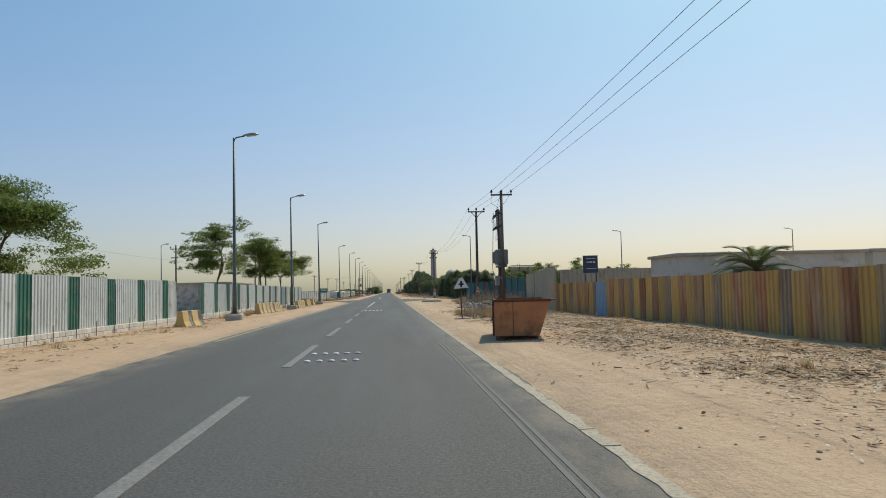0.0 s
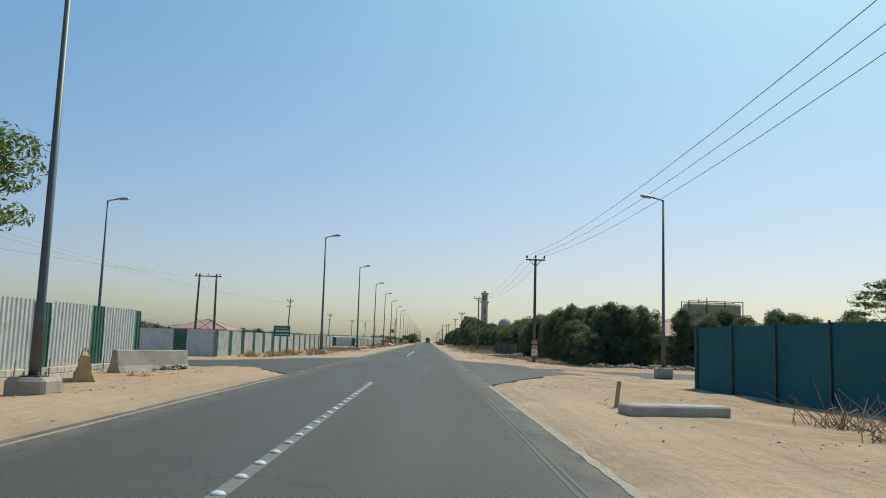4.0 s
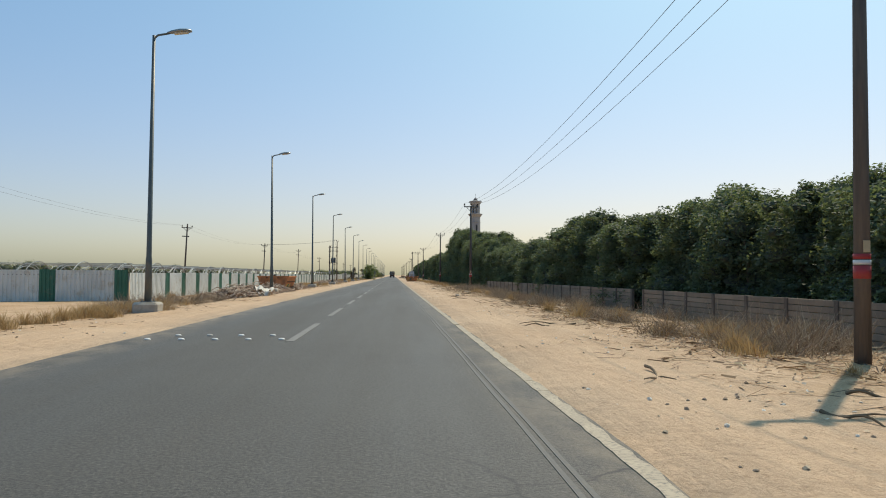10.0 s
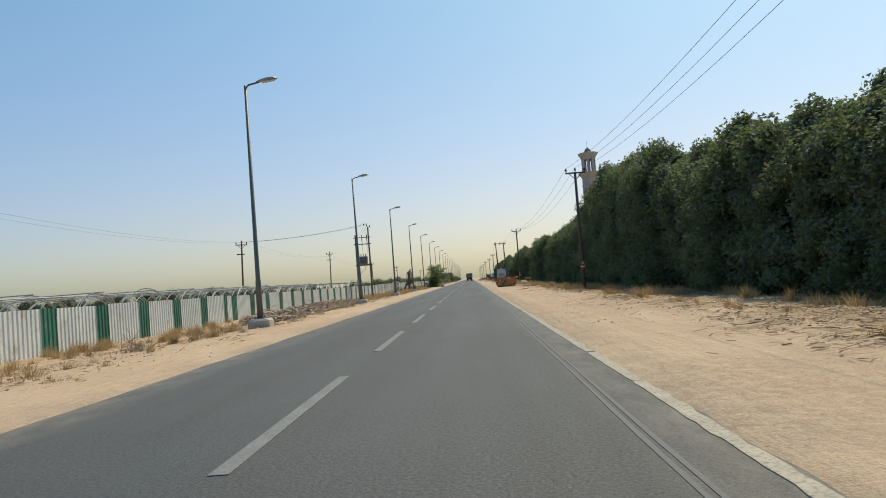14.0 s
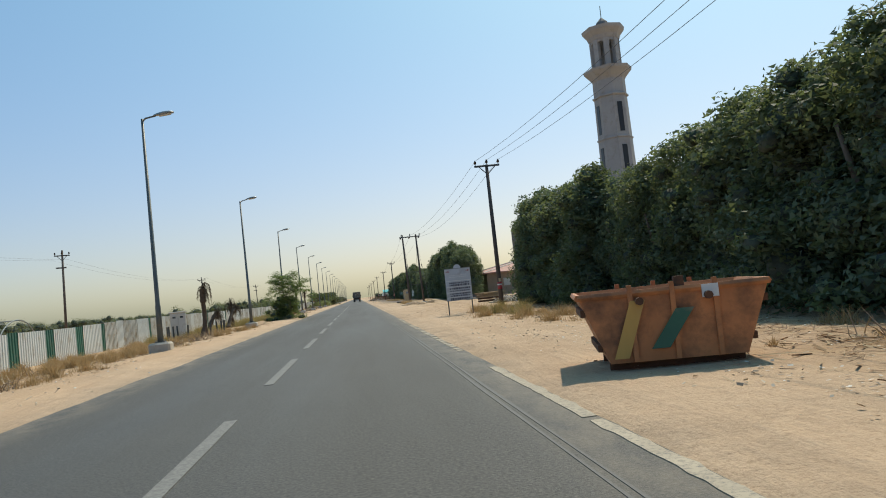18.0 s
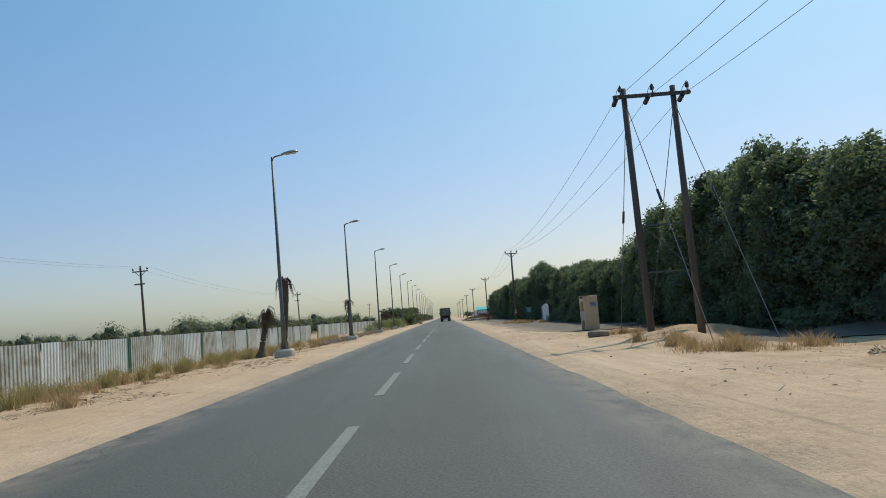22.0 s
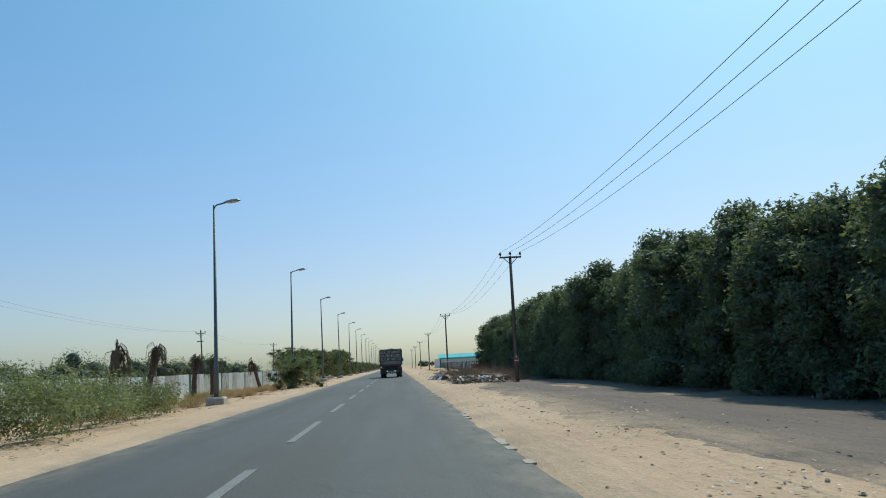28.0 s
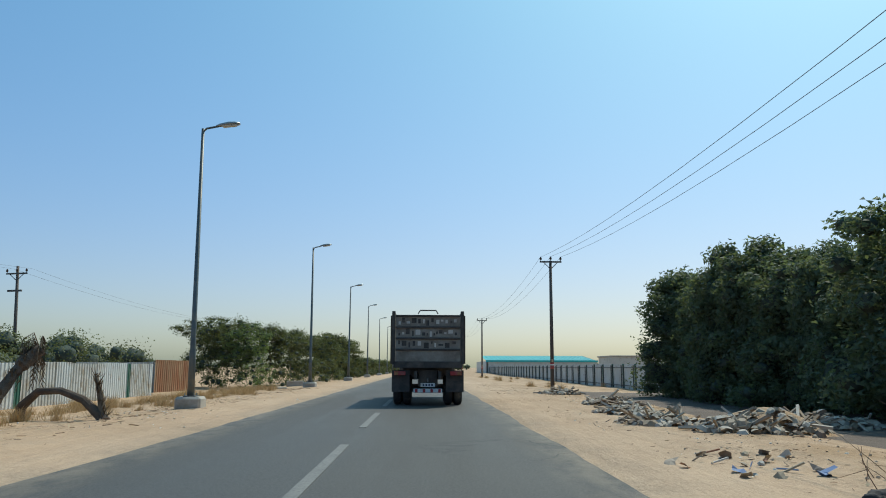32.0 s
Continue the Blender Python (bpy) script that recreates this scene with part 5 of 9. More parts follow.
for x in np.arange(16.5, 34, 2.2):
    spots.append((x, 501 + rh.uniform(-0.5, 0.5)))
for i, (x, y) in enumerate(spots):
    h = hedge_height(y) * rh.uniform(0.9, 1.08)
    if x > 15.5 and 410 + (x - 16) * 1.03 < y < 423:
        h = 3.0 + 0.4 * math.sin(y * 1.3)
    if 14.2 < x and y < 112:
        h = 4.6 + 0.35 * math.sin(x * 2.1)
    w = rh.uniform(1.0, 1.35) * (1.1 if h > 6 else 0.95)
    if y < 127:
        # upright trees round the corner, with a low stretch between them
        w *= 0.82
        if 0.445 < (x - 1.66) / (y - 89.2) / 1.18 < 0.525:
            h, w = 2.7, w * 0.8
    plant(rh.randrange(5), x, y, h, w, rh.uniform(0, 360), rh.uniform(-2, 2))


def limb(mb, p, d, length, r, depth, rng, tips, bend):
    """A limb with side limbs; the ends go into tips."""
    pts, rs = [p.copy()], [r]
    for k in range(4):
        d = (d + Vector(rng.normal(size=3)) * 0.16 + Vector((0, 0, bend))).normalized()
        p = p + d * length / 4
        pts.append(p.copy())
        rs.append(r * (1 - 0.14 * (k + 1)))
    mb.tube(pts, rs, 7 if depth else 5, cap=False)
    if depth == 0:
        tips.append(p)
        tips.append(pts[2])
        return
    for k in range(3 if depth > 1 else 4):
        e = (d + Vector(rng.normal(size=3)) * 0.75).normalized()
        limb(mb, pts[-1 if k < 2 else -2], e, length * rng.uniform(0.6, 0.8), rs[-1] * 0.75, depth - 1, rng, tips, bend)


def shade_tree(name, label, x, y, height, radius, seed, leaf_m, base=0.35, leaves=460, leaf=0.15, depth=3, stems=1, flat=0.55, group="", clumps=64, core=0.3):
    """An open tree: a forking trunk and a crown of leaf sprays set on its twigs."""
    rng = np.random.default_rng(seed)
    ob = thing(name, label, "tree" if height > 3.5 else "bush", group, pose(x, y, hill(x, y) - 0.05))
    mb, tips = MB(), []
    for s in range(stems):
        d = Vector((rng.normal() * 0.25 * stems ** 0.5, rng.normal() * 0.25 * stems ** 0.5, 1)).normalized()
        limb(mb, Vector((rng.normal() * 0.1 * (stems - 1), rng.normal() * 0.1 * (stems - 1), 0)), d, height * base, 0.035 * height / stems ** 0.5, depth, rng, tips, 0.03)
    tp = np.array([t[:] for t in tips])
    lo, hi = tp.min(0), tp.max(0)
    c = (lo + hi) / 2
    s = np.array([2 * radius, 2 * radius, height * flat]) * 0.86 / np.maximum(hi - lo, 0.1)
    top = height - 0.25
    q = (tp - c) * s
    q[:, 2] += top - height * flat * 0.43
    fit = lambda p: Vector(((p[0] - c[0]) * s[0] * min(1, max(0, p[2] / hi[2]) ** 1.2 * 1.1), (p[1] - c[1]) * s[1] * min(1, max(0, p[2] / hi[2]) ** 1.2 * 1.1), np.interp(p[2], (0, lo[2], hi[2]), (0, q[:, 2].min(), q[:, 2].max()))))
    mb.v = [tuple(fit(p)) for p in mb.v]
    tp = np.array([fit(p)[:] for p in tips])
    part("trunk", mb.mesh("trunk", BARK, smooth=True), ob)
    keep = rng.permutation(len(tp))[:clumps]
    size = radius * (2.6 / clumps ** 0.5) * 0.72
    lumps = [(*tp[i], size * rng.uniform(0.6, 1.25), size * rng.uniform(0.22, 0.5)) for i in keep]
    if core == 0:
        # fill the dome between the twig ends
        for i in range(clumps):
            q, a = math.sqrt(rng.uniform(0, 1)), rng.uniform(0, 6.28)
            z = height - height * flat * (0.12 + 0.62 * q * q + 0.22 * rng.uniform(0, 1))
            lumps.append((radius * 0.9 * q * math.cos(a), radius * 0.9 * q * math.sin(a), z, size * rng.uniform(0.45, 0.9), size * rng.uniform(0.16, 0.35)))
    if flat >= 0.8:
        # leafy down to the ground, with an uneven outline
        for i in range(clumps):
            a, w = rng.uniform(0, 6.28), rng.uniform(0.04, 0.95)
            q = radius * 0.92 * math.sqrt(rng.uniform(0.05, 1)) * (1 - 0.75 * max(0, w - 0.35) ** 1.5) * (0.8 + 0.3 * math.sin(3 * a + seed))
            lumps.append((q * math.cos(a), q * math.sin(a), height * w * 0.95, size * rng.uniform(0.45, 1.0), size * rng.uniform(0.4, 0.8)))
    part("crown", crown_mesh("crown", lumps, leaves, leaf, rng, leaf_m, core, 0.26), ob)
    return ob


AC = "spreading acacia tree with fine green leaves behind the fence"
shade_tree("acacia_tree", AC, -15.4, 30.5, 7.1, 4.3, 2, LEAF_ACACIA, leaves=680, leaf=0.14, flat=0.72, clumps=72, core=0, group="roadside acacias")
shade_tree("acacia_tree", AC, -10.9, 47.3, 7.2, 2.7, 5, LEAF_ACACIA, leaves=680, leaf=0.14, flat=0.6, clumps=72, core=0, group="roadside acacias")
shade_tree("acacia_tree", AC, -10.9, 66.0, 7.5, 3.9, 9, LEAF_ACACIA, leaves=760, leaf=0.14, flat=0.6, clumps=92, core=0, group="roadside acacias")
shade_tree("acacia_tree", "low umbrella-shaped acacia tree behind the fence", -10.1, 72.6, 6.0, 3.6, 12, LEAF_ACACIA, leaves=760, leaf=0.14, flat=0.45, clumps=88, core=0, group="roadside acacias")
shade_tree("mesquite_tree", "bushy green mesquite tree at the road edge", -4.3, 329.6, 4.5, 2.45, 17, LEAF_BUSH, base=0.3, leaves=1150, leaf=0.09, flat=0.72, stems=3, core=0, clumps=90)
shade_tree("mesquite_bush", "dense low skirt of mesquite leaves", -4.95, 330.2, 2.2, 2.1, 19, LEAF_BUSH, base=0.35, leaves=1300, leaf=0.085, flat=0.95, stems=4, core=0.4)
shade_tree("mesquite_bush", "dense low skirt of mesquite leaves", -4.5, 331.4, 1.8, 1.4, 23, LEAF_BUSH, base=0.35, leaves=1300, leaf=0.085, flat=0.95, stems=4, core=0.4)
for i, (x, y, h, r) in enumerate(((-6.4, 429.0, 2.0, 2.1), (-6.8, 433.0, 1.9, 2.0), (-6.6, 436.5, 1.6, 1.7), (-8.2, 426.5, 1.9, 1.7), (-9.0, 419.0, 1.4, 0.8))):
    shade_tree("roadside_bush", "feathery green roadside bush in dry grass", x, y, h * 0.85, r * 1.1, 40 + i, LEAF_FEATHER, base=0.34, leaves=330, leaf=0.09, core=0, flat=0.85, stems=4, group="feathery roadside bushes")
shade_tree("roadside_bush", "round feathery mesquite bush beside the lamp", -5.75, 463.4, 2.6, 2.3, 51, LEAF_FEATHER, base=0.1, leaves=1300, leaf=0.085, core=0.35, flat=1.0, stems=6, group="feathery roadside bushes")
for i, (x, y, h, r) in enumerate(((-12.6, 511.5, 5.2, 2.8), (-14.5, 514, 5.2, 2.8), (-10.8, 510.5, 4.7, 2.3), (-10.3, 515, 4.9, 2.7), (-9.8, 520, 4.9, 2.7), (-9.6, 526, 5.0, 2.9), (-9.2, 533, 5.0, 2.9), (-9.5, 541, 5.1, 3), (-9, 550, 5.0, 3), (-9.3, 560, 2.9, 3.2), (-9, 572, 2.8, 3.2), (-9.2, 585, 2.9, 3.4), (-9, 600, 3, 3.6), (-9.4, 620, 3, 4), (-9.2, 645, 3.2, 4), (-9.5, 675, 3.2, 4))):
    shade_tree("olive_bush", "dusty olive-green thorn bush by the road", x, y, h, r, 60 + i, LEAF_OLIVE if i != 2 else LEAF_BUSH, base=0.3, leaves=460, flat=0.95, stems=5, depth=3 if i < 6 else 2, leaf=0.13 if i < 6 else 0.2, group="dusty thorn bushes")
for i, (x, y, h, r) in enumerate(((16.6, 75.5, 4.5, 2.0), (20.3, 75, 4.6, 2.4), (25.0, 80, 4.3, 2.4), (23.2, 90.0, 5.2, 2.0), (29, 90, 5.7, 2.8), (37, 92, 4.8, 3.0))):
    shade_tree("yard_tree", "rounded green tree standing behind the net fence", x, y, h, r, 90 + i, LEAF_ACACIA, leaves=460, flat=0.75, leaf=0.16, group="yard trees")
shade_tree("yard_tree", "small spiky tree beside the red-roofed house", 22, 374, 5.0, 2.2, 99, LEAF_ACACIA, leaves=460, flat=0.6)


def bank(name, label, spots, leaf_m, seed, per=34, leaf=0.4, core=0.6):
    """A far belt of trees as one piece of stuff: lumps with ragged leaf outlines."""
    rng = np.random.default_rng(seed)
    small = []
    for x, y, z, rx, rz in spots:
        for k in range(6):
            u = rng.normal(size=3)
            u = u / np.linalg.norm(u) * rng.uniform(0.25, 0.75)
            q = rng.uniform(0.32, 0.62)
            small.append((x + u[0] * rx, y + u[1] * rx, z + u[2] * rz * 0.8, rx * q, rz * q))
    me = crown_mesh(name, small, per, leaf, rng, leaf_m, core, 0.3, True)
    return thing(name, label, "trees", kind="stuff", data=me)


rb = random.Random(11)
far_l = []
for i in range(330):
    y = rb.uniform(40, 900)
    x = -rb.uniform(58, 95) - 0.1 * y
    r = rb.uniform(2.2, 4.2)
    far_l.append((x, y, r * 0.6, r, r * rb.uniform(0.7, 1.15)))
bank("far_tree_belt", "distant low belt of desert trees", far_l, LEAF_OLIVE, 4, 46, 0.42)
near_l = []
for i in range(150):
    y = rb.uniform(395, 515)
    x = -rb.uniform(19, 34)
    r = rb.uniform(1.3, 2.2) * (1.2 if y > 475 else 1.0)
    near_l.append((x, y, r * 0.7, r, r * rb.uniform(0.8, 1.15)))
for i in range(16):
    y = rb.uniform(300, 395)
    near_l.append((-rb.uniform(26, 40), y, 0.9, rb.uniform(0.8, 1.3), rb.uniform(0.9, 1.4)))
bank("thicket", "olive thicket of thorn trees behind the fence", near_l, LEAF_OLIVE, 6, 230, 0.2, 0.5)
far_r = [(rb.uniform(16, 120), rb.uniform(640, 950), 1.6, rb.uniform(2, 4), rb.uniform(1.6, 3.2)) for i in range(60)]
bank("far_tree_belt", "distant trees beyond the end of the road", far_r, LEAF_OLIVE, 8, 46, 0.42)
far_m = [(rb.uniform(-14, -9), rb.uniform(690, 900), 1.5, rb.uniform(1.6, 2.4), rb.uniform(1.4, 2.4)) for i in range(40)]
bank("far_tree_belt", "distant roadside bushes along the road", far_m, LEAF_OLIVE, 9, 46, 0.4)


def blades(name, label, spots, material, seed, height=0.5, count=60, wide=0.007):
    """Dry grass: tufts of thin bent blades, one piece of stuff."""
    rng = np.random.default_rng(seed)
    V = []
    for x, y, r, k in spots:
        n = int(count * k)
        a = rng.uniform(0, 6.28, n)
        rr = r * np.abs(rng.normal(0, 0.6, n)).clip(0, 1.6)
        bx, by = x + rr * np.cos(a), y + rr * np.sin(a)
        bz = np.full(n, hill(x, y) - 0.03)
        h = height * k ** 0.3 * rng.uniform(0.3, 1.2, n) * (1 - 0.55 * rr / r)
        lean = rng.normal(size=(n, 2)) * 0.5 * h[:, None]
        w = rng.normal(size=(n, 2))
        w = w / np.linalg.norm(w, axis=1, keepdims=True) * wide
        b = np.stack([bx, by, bz], 1)
        mid = b + np.stack([lean[:, 0] * 0.4, lean[:, 1] * 0.4, h * 0.6], 1)
        top = b + np.stack([lean[:, 0], lean[:, 1], h], 1)
        o = np.stack([w[:, 0], w[:, 1], np.zeros(n)], 1)
        V.append(np.stack([b - o, b + o, mid + o * 0.7, mid - o * 0.7, top], 1))
    V = np.concatenate(V).reshape(-1, 3)
    i = np.arange(0, len(V), 5)[:, None]
    tri = np.concatenate([i + np.array([0, 1, 2]), i + np.array([0, 2, 3]), i + np.array([3, 2, 4])])
    return thing(name, label, "grass", kind="stuff", data=tri_mesh(name, V, tri, 3, material))


rg = random.Random(21)
R = rg.uniform


def scatter(n, x0, x1, y0, y1, r0=0.2, r1=0.5):
    return [(R(x0, x1), R(y0, y1), R(r0, r1), R(0.6, 1.6)) for _ in range(n)]


dry = scatter(26, -11.5, -7, 103, 156) + scatter(26, -11.6, -10, 104, 156, 0.3, 0.6) + scatter(10, -7.5, -6.2, 156, 176) + scatter(14, -8, -6.2, 166, 174) + scatter(30, -11, -6, 206, 250)
dry += scatter(60, -11.5, -6.2, 255, 312) + scatter(30, -11, -6, 283, 300, 0.3, 0.6) + scatter(20, -8.5, -4.8, 300, 316, 0.3, 0.5)
dry += scatter(16, 9.4, 11.7, 105.9, 124) + scatter(40, 7.22, 11.14, 137.8, 199.7) + scatter(26, 8.04, 10.86, 234.2, 261.6, 0.3, 0.6) + scatter(30, 7.57, 10.58, 260, 283.5, 0.3, 0.5)
dry += scatter(26, 6.12, 10.31, 288.8, 303.4, 0.3, 0.6) + scatter(26, 6.8, 11, 345.8, 357.7, 0.3, 0.6) + scatter(8, 7.8, 9.4, 355.6, 359.9, 0.3, 0.5) + scatter(14, 8.4, 12.2, 397.4, 406, 0.3, 0.6) + scatter(14, 7.14, 9.52, 395.8, 403, 0.25, 0.5)
dry += scatter(40, -10.5, -6.5, 340, 400, 0.25, 0.5) + scatter(30, -9.5, -6.6, 418, 426, 0.3, 0.5) + scatter(60, -11.8, -6.3, 440, 480, 0.3, 0.6) + scatter(26, -12, -7, 484, 506, 0.3, 0.6)
dry += scatter(120, -11.8, -7.5, 434, 506, 0.3, 0.6) + scatter(90, -11.7, -8.6, 256, 318, 0.3, 0.6) + scatter(40, -11.7, -9.6, 186, 250, 0.3, 0.5) + scatter(26, 9.6, 11.4, 222, 262, 0.4, 0.7)
dry += [(11.2, 49.5, 0.9, 1.6), (10.6, 48.9, 0.8, 1.6), (11.8, 50.2, 0.8, 1.6), (8.5, 170.9, 0.6, 1.5), (8.1, 166.2, 0.5, 1.4), (7.7, 162.2, 0.6, 1.3), (9.5, 163.6, 0.6, 1.4), (9.3, 161.8, 0.7, 1.5), (9.9, 160.8, 0.7, 1.5), (9.6, 153, 0.9, 1.6), (9.9, 154.2, 0.8, 1.6), (9.3, 152, 0.7, 1.4), (9.0, 145.8, 0.8, 1.5)] + scatter(22, -7.2, -5.8, 167, 172, 0.3, 0.6)
dry += scatter(18, 4.93, 8.04, 26.8, 34.2, 0.15, 0.4) + scatter(18, 7.8, 11.7, 38.1, 60, 0.3, 0.6) + scatter(10, 10.31, 12.2, 59.4, 72, 0.3, 0.5) + scatter(10, -8.8, -6.5, 36, 46) + scatter(20, 8.4, 15.2, 504.4, 560, 0.3, 0.6)
blades("dry_grass", "tufts of dry straw-coloured grass on the verge", dry, GRASS_DRY, 1, 0.42, 165)
low = scatter(170, -11.7, -6.0, 103, 156, 0.15, 0.4) + scatter(60, -9.3, -5.4, 4, 84, 0.1, 0.3) + scatter(330, -11.6, -5.2, 186, 318, 0.15, 0.4) + scatter(160, -12.0, -5.4, 345, 500, 0.15, 0.4) + scatter(120, 7.0, 11.2, 140, 300, 0.12, 0.35) + scatter(60, 6.5, 11.8, 6, 60, 0.12, 0.35)
blades("dry_stubble", "short dry stubble and chaff over the sand", low, GRASS_DRY, 3, 0.22, 60, 0.006)
green = scatter(60, -11.8, -8.0, 309, 345, 0.3, 0.6) + scatter(70, -11.9, -8.5, 345, 372, 0.3, 0.6) + scatter(24, -11.8, -9.5, 372, 398, 0.3, 0.5) + scatter(7, 6.9, 8.6, 293.8, 300.5, 0.25, 0.45) + scatter(30, -11.8, -8.6, 440, 462, 0.3, 0.6)
blades("half_green_grass", "tall half-green grass along the fence", green, GRASS_GREEN, 2, 0.58, 190)


def brush(label, spots, seed, height=0.7, thin=1.0, many=1, wood=None):
    """Dead twiggy brush as one piece of stuff."""
    rng = np.random.default_rng(seed)
    mb = MB()
    for x, y, r in spots:
        z0 = hill(x, y) - 0.03
        for k in range((int(60 * r) + 14) * many):
            a = rng.uniform(0, 6.28)
            d = Vector((math.cos(a) * rng.uniform(0.3, 1.2), math.sin(a) * rng.uniform(0.3, 1.2), rng.uniform(0.4, 1.2)))
            l = height * rng.uniform(0.4, 1.0) * r ** 0.5
            p = Vector((x + rng.normal() * r * 0.35, y + rng.normal() * r * 0.35, z0))
            m1 = p + d * l * 0.5
            e = m1 + (d + Vector(rng.normal(size=3)) * 0.6) * l * 0.5
            mb.tube([p, m1, e], [0.012 * thin, 0.009 * thin, 0.004 * thin], 3, cap=False)
    return thing("dead_brush", label, "brush", kind="stuff", data=mb.mesh("dead_brush", wood or DEADWOOD))


brush("dead twiggy brush in the sand", [(R(4.93, 7.34), R(27.8, 32.9), R(0.4, 0.9)) for _ in range(9)] + [(R(8.4, 11.7), R(46.4, 56), R(0.8, 1.4)) for _ in range(8)] + [(R(9.01, 11.7), R(62.7, 72), 1.0) for _ in range(4)], 3)
brush("dry brown thorn brush behind the rubbish", [(R(7.8, 10.4), R(45.4, 48.6), R(1.0, 1.6)) for _ in range(16)], 13, 1.0)
brush("dead twiggy brush below the hedge", [(R(7.22, 11), R(147.8, 204.7), R(0.3, 0.7)) for _ in range(22)] + [(R(7.8, 11), R(234.1, 299.7), R(0.4, 0.9)) for _ in range(18)], 4, 0.5)
brush("brown scrubby dry bushes before the panel wall", [(8.5, 170.9, 0.9), (8.0, 166.1, 0.8), (7.7, 162.1, 0.9), (11.0, 169.4, 0.7), (9.5, 163.6, 0.8), (7.9, 159.9, 0.7), (9.3, 161.8, 0.9), (8.4, 159.2, 0.9), (9.8, 160.7, 1.0), (10.7, 161.7, 0.8), (9.4, 159.5, 0.9), (9.7, 153.0, 0.9), (9.0, 145.8, 0.6)] + [(R(8.0, 11.0), R(172, 214), R(0.5, 1.0)) for _ in range(26)], 24, 0.62, 0.45, 5, DEADWOOD)
brush("rounded dry straw-coloured bush behind the rubbish", [(11.3, 49.6, 1.5), (10.7, 49.0, 1.3), (11.9, 50.3, 1.3), (10.2, 48.4, 1.1)], 26, 0.85, 0.5, 5, DEADWOOD)
brush("brown scrubby dry bushes by the lamp", [(R(-7.0, -5.8), R(167.5, 171), R(0.5, 0.8)) for _ in range(6)] + [(R(-8.5, -6.2), R(172, 186), R(0.5, 0.9)) for _ in range(12)], 25, 0.6, 0.45, 5, DEADWOOD)
brush("large brown heap of dead brush", [(R(6.9, 10.6), R(458.8, 471.9), R(0.9, 1.6)) for _ in range(34)] + [(R(6.0, 7.5), R(456.0, 459.5), R(0.7, 1.1)) for _ in range(6)] + [(R(6.0, 8.0), R(465, 468), R(0.6, 1.0)) for _ in range(6)], 5, 0.75, 0.55, 3, BROWN_TWIGS)
brush("dead brush along the grassy verge", [(R(-10.5, -6.5), R(106, 155), R(0.3, 0.8)) for _ in range(18)] + [(R(-9, -6), R(212, 300), R(0.3, 0.8)) for _ in range(20)] + [(R(-9, -5.5), R(300, 318), R(0.3, 0.6)) for _ in range(8)], 6, 0.6)


# ---- palms ----
def dead_palm(x, y, height, lean, turn, seed):
    """A dead date palm: ragged stem flaring at the foot, old leaf bases, a mop of dry fronds hanging to one side."""
    rng = np.random.default_rng(seed)
    ob = thing("dead_palm", "dead date palm with drooping brown fronds", "palm tree", "dead palms along the verge", pose(x, y, hill(x, y) - 0.06, 0, 0, turn))
    pts, rs = [], []
    n = int(height / 0.1)
    for i in range(n + 1):
        w = i / n
        pts.append((math.sin(radians(lean)) * height * w ** 1.3 + 0.03 * math.sin(w * 7 + seed), 0.05 * math.sin(w * 5 + seed), height * w * (1 - 0.35 * (abs(lean) / 60) * w)))
        rs.append((0.15 - 0.03 * w) * (1 + rng.uniform(-0.1, 0.12)) + (0.16 * (1 - w * 5) if w < 0.2 else 0) + (0.05 if w > 0.7 else 0))
    trunk = part("trunk", MB().tube(pts, rs, 10).mesh("trunk", PALM_BARK), ob)
    stubs = MB()
    for k in range(int(height * 40)):
        w = rng.uniform(0.05, 1.0) ** 0.7
        i0 = int(w * n)
        a = rng.uniform(0, 6.28)
        o = Vector((math.cos(a), math.sin(a), 0))
        c = Vector(pts[i0]) + o * rs[i0] * 0.9
        e = c + o * rng.uniform(0.03, 0.1) + Vector((0, 0, rng.uniform(0.06, 0.22)))
        q = o.cross(Vector((0, 0, 1))) * 0.035
        stubs.add([c - q, c + q, e], [(0, 1, 2), (2, 1, 0)])
    part("leaf_sheath", stubs.mesh("leaf_sheath", DRY_FROND), trunk)["kind"] = "stuff"
    top = Vector(pts[-1])
    wind = rng.uniform(0, 6.28)
    for k in range(18):
        a = wind + rng.normal() * 1.1
        l = rng.uniform(0.5, 1.1)
        o = Vector((math.cos(a), math.sin(a), 0))
        mb = MB()
        st = top - Vector((0, 0, rng.uniform(-0.1, 0.5)))
        up = rng.uniform(0.1, 0.5)
        p = [st, st + o * 0.18 + Vector((0, 0, up)), st + o * 0.42 + Vector((0, 0, up * 0.6)), st + o * 0.5 + Vector((0, 0, up * 0.5 - l * 0.7))]
        mb.tube(p, [0.018, 0.014, 0.01, 0.004], 4)
        for j in range(30):
            w = 0.1 + 0.9 * j / 30
            i0 = min(int(w * 3), 2)
            c = p[i0].lerp(p[i0 + 1], w * 3 - i0)
            s = o.cross(Vector((0, 0, 1))) * (1 if j % 2 else -1)
            e = c + s * rng.uniform(0.04, 0.14) - Vector((0, 0, rng.uniform(0.1, 0.32))) + o * rng.uniform(-0.03, 0.08)
            mb.add([c, c + Vector((0, 0, 0.03)) + s * 0.015, e], [(0, 1, 2), (2, 1, 0)])
        part("frond", mb.mesh("frond", DRY_FROND), ob)
    return ob


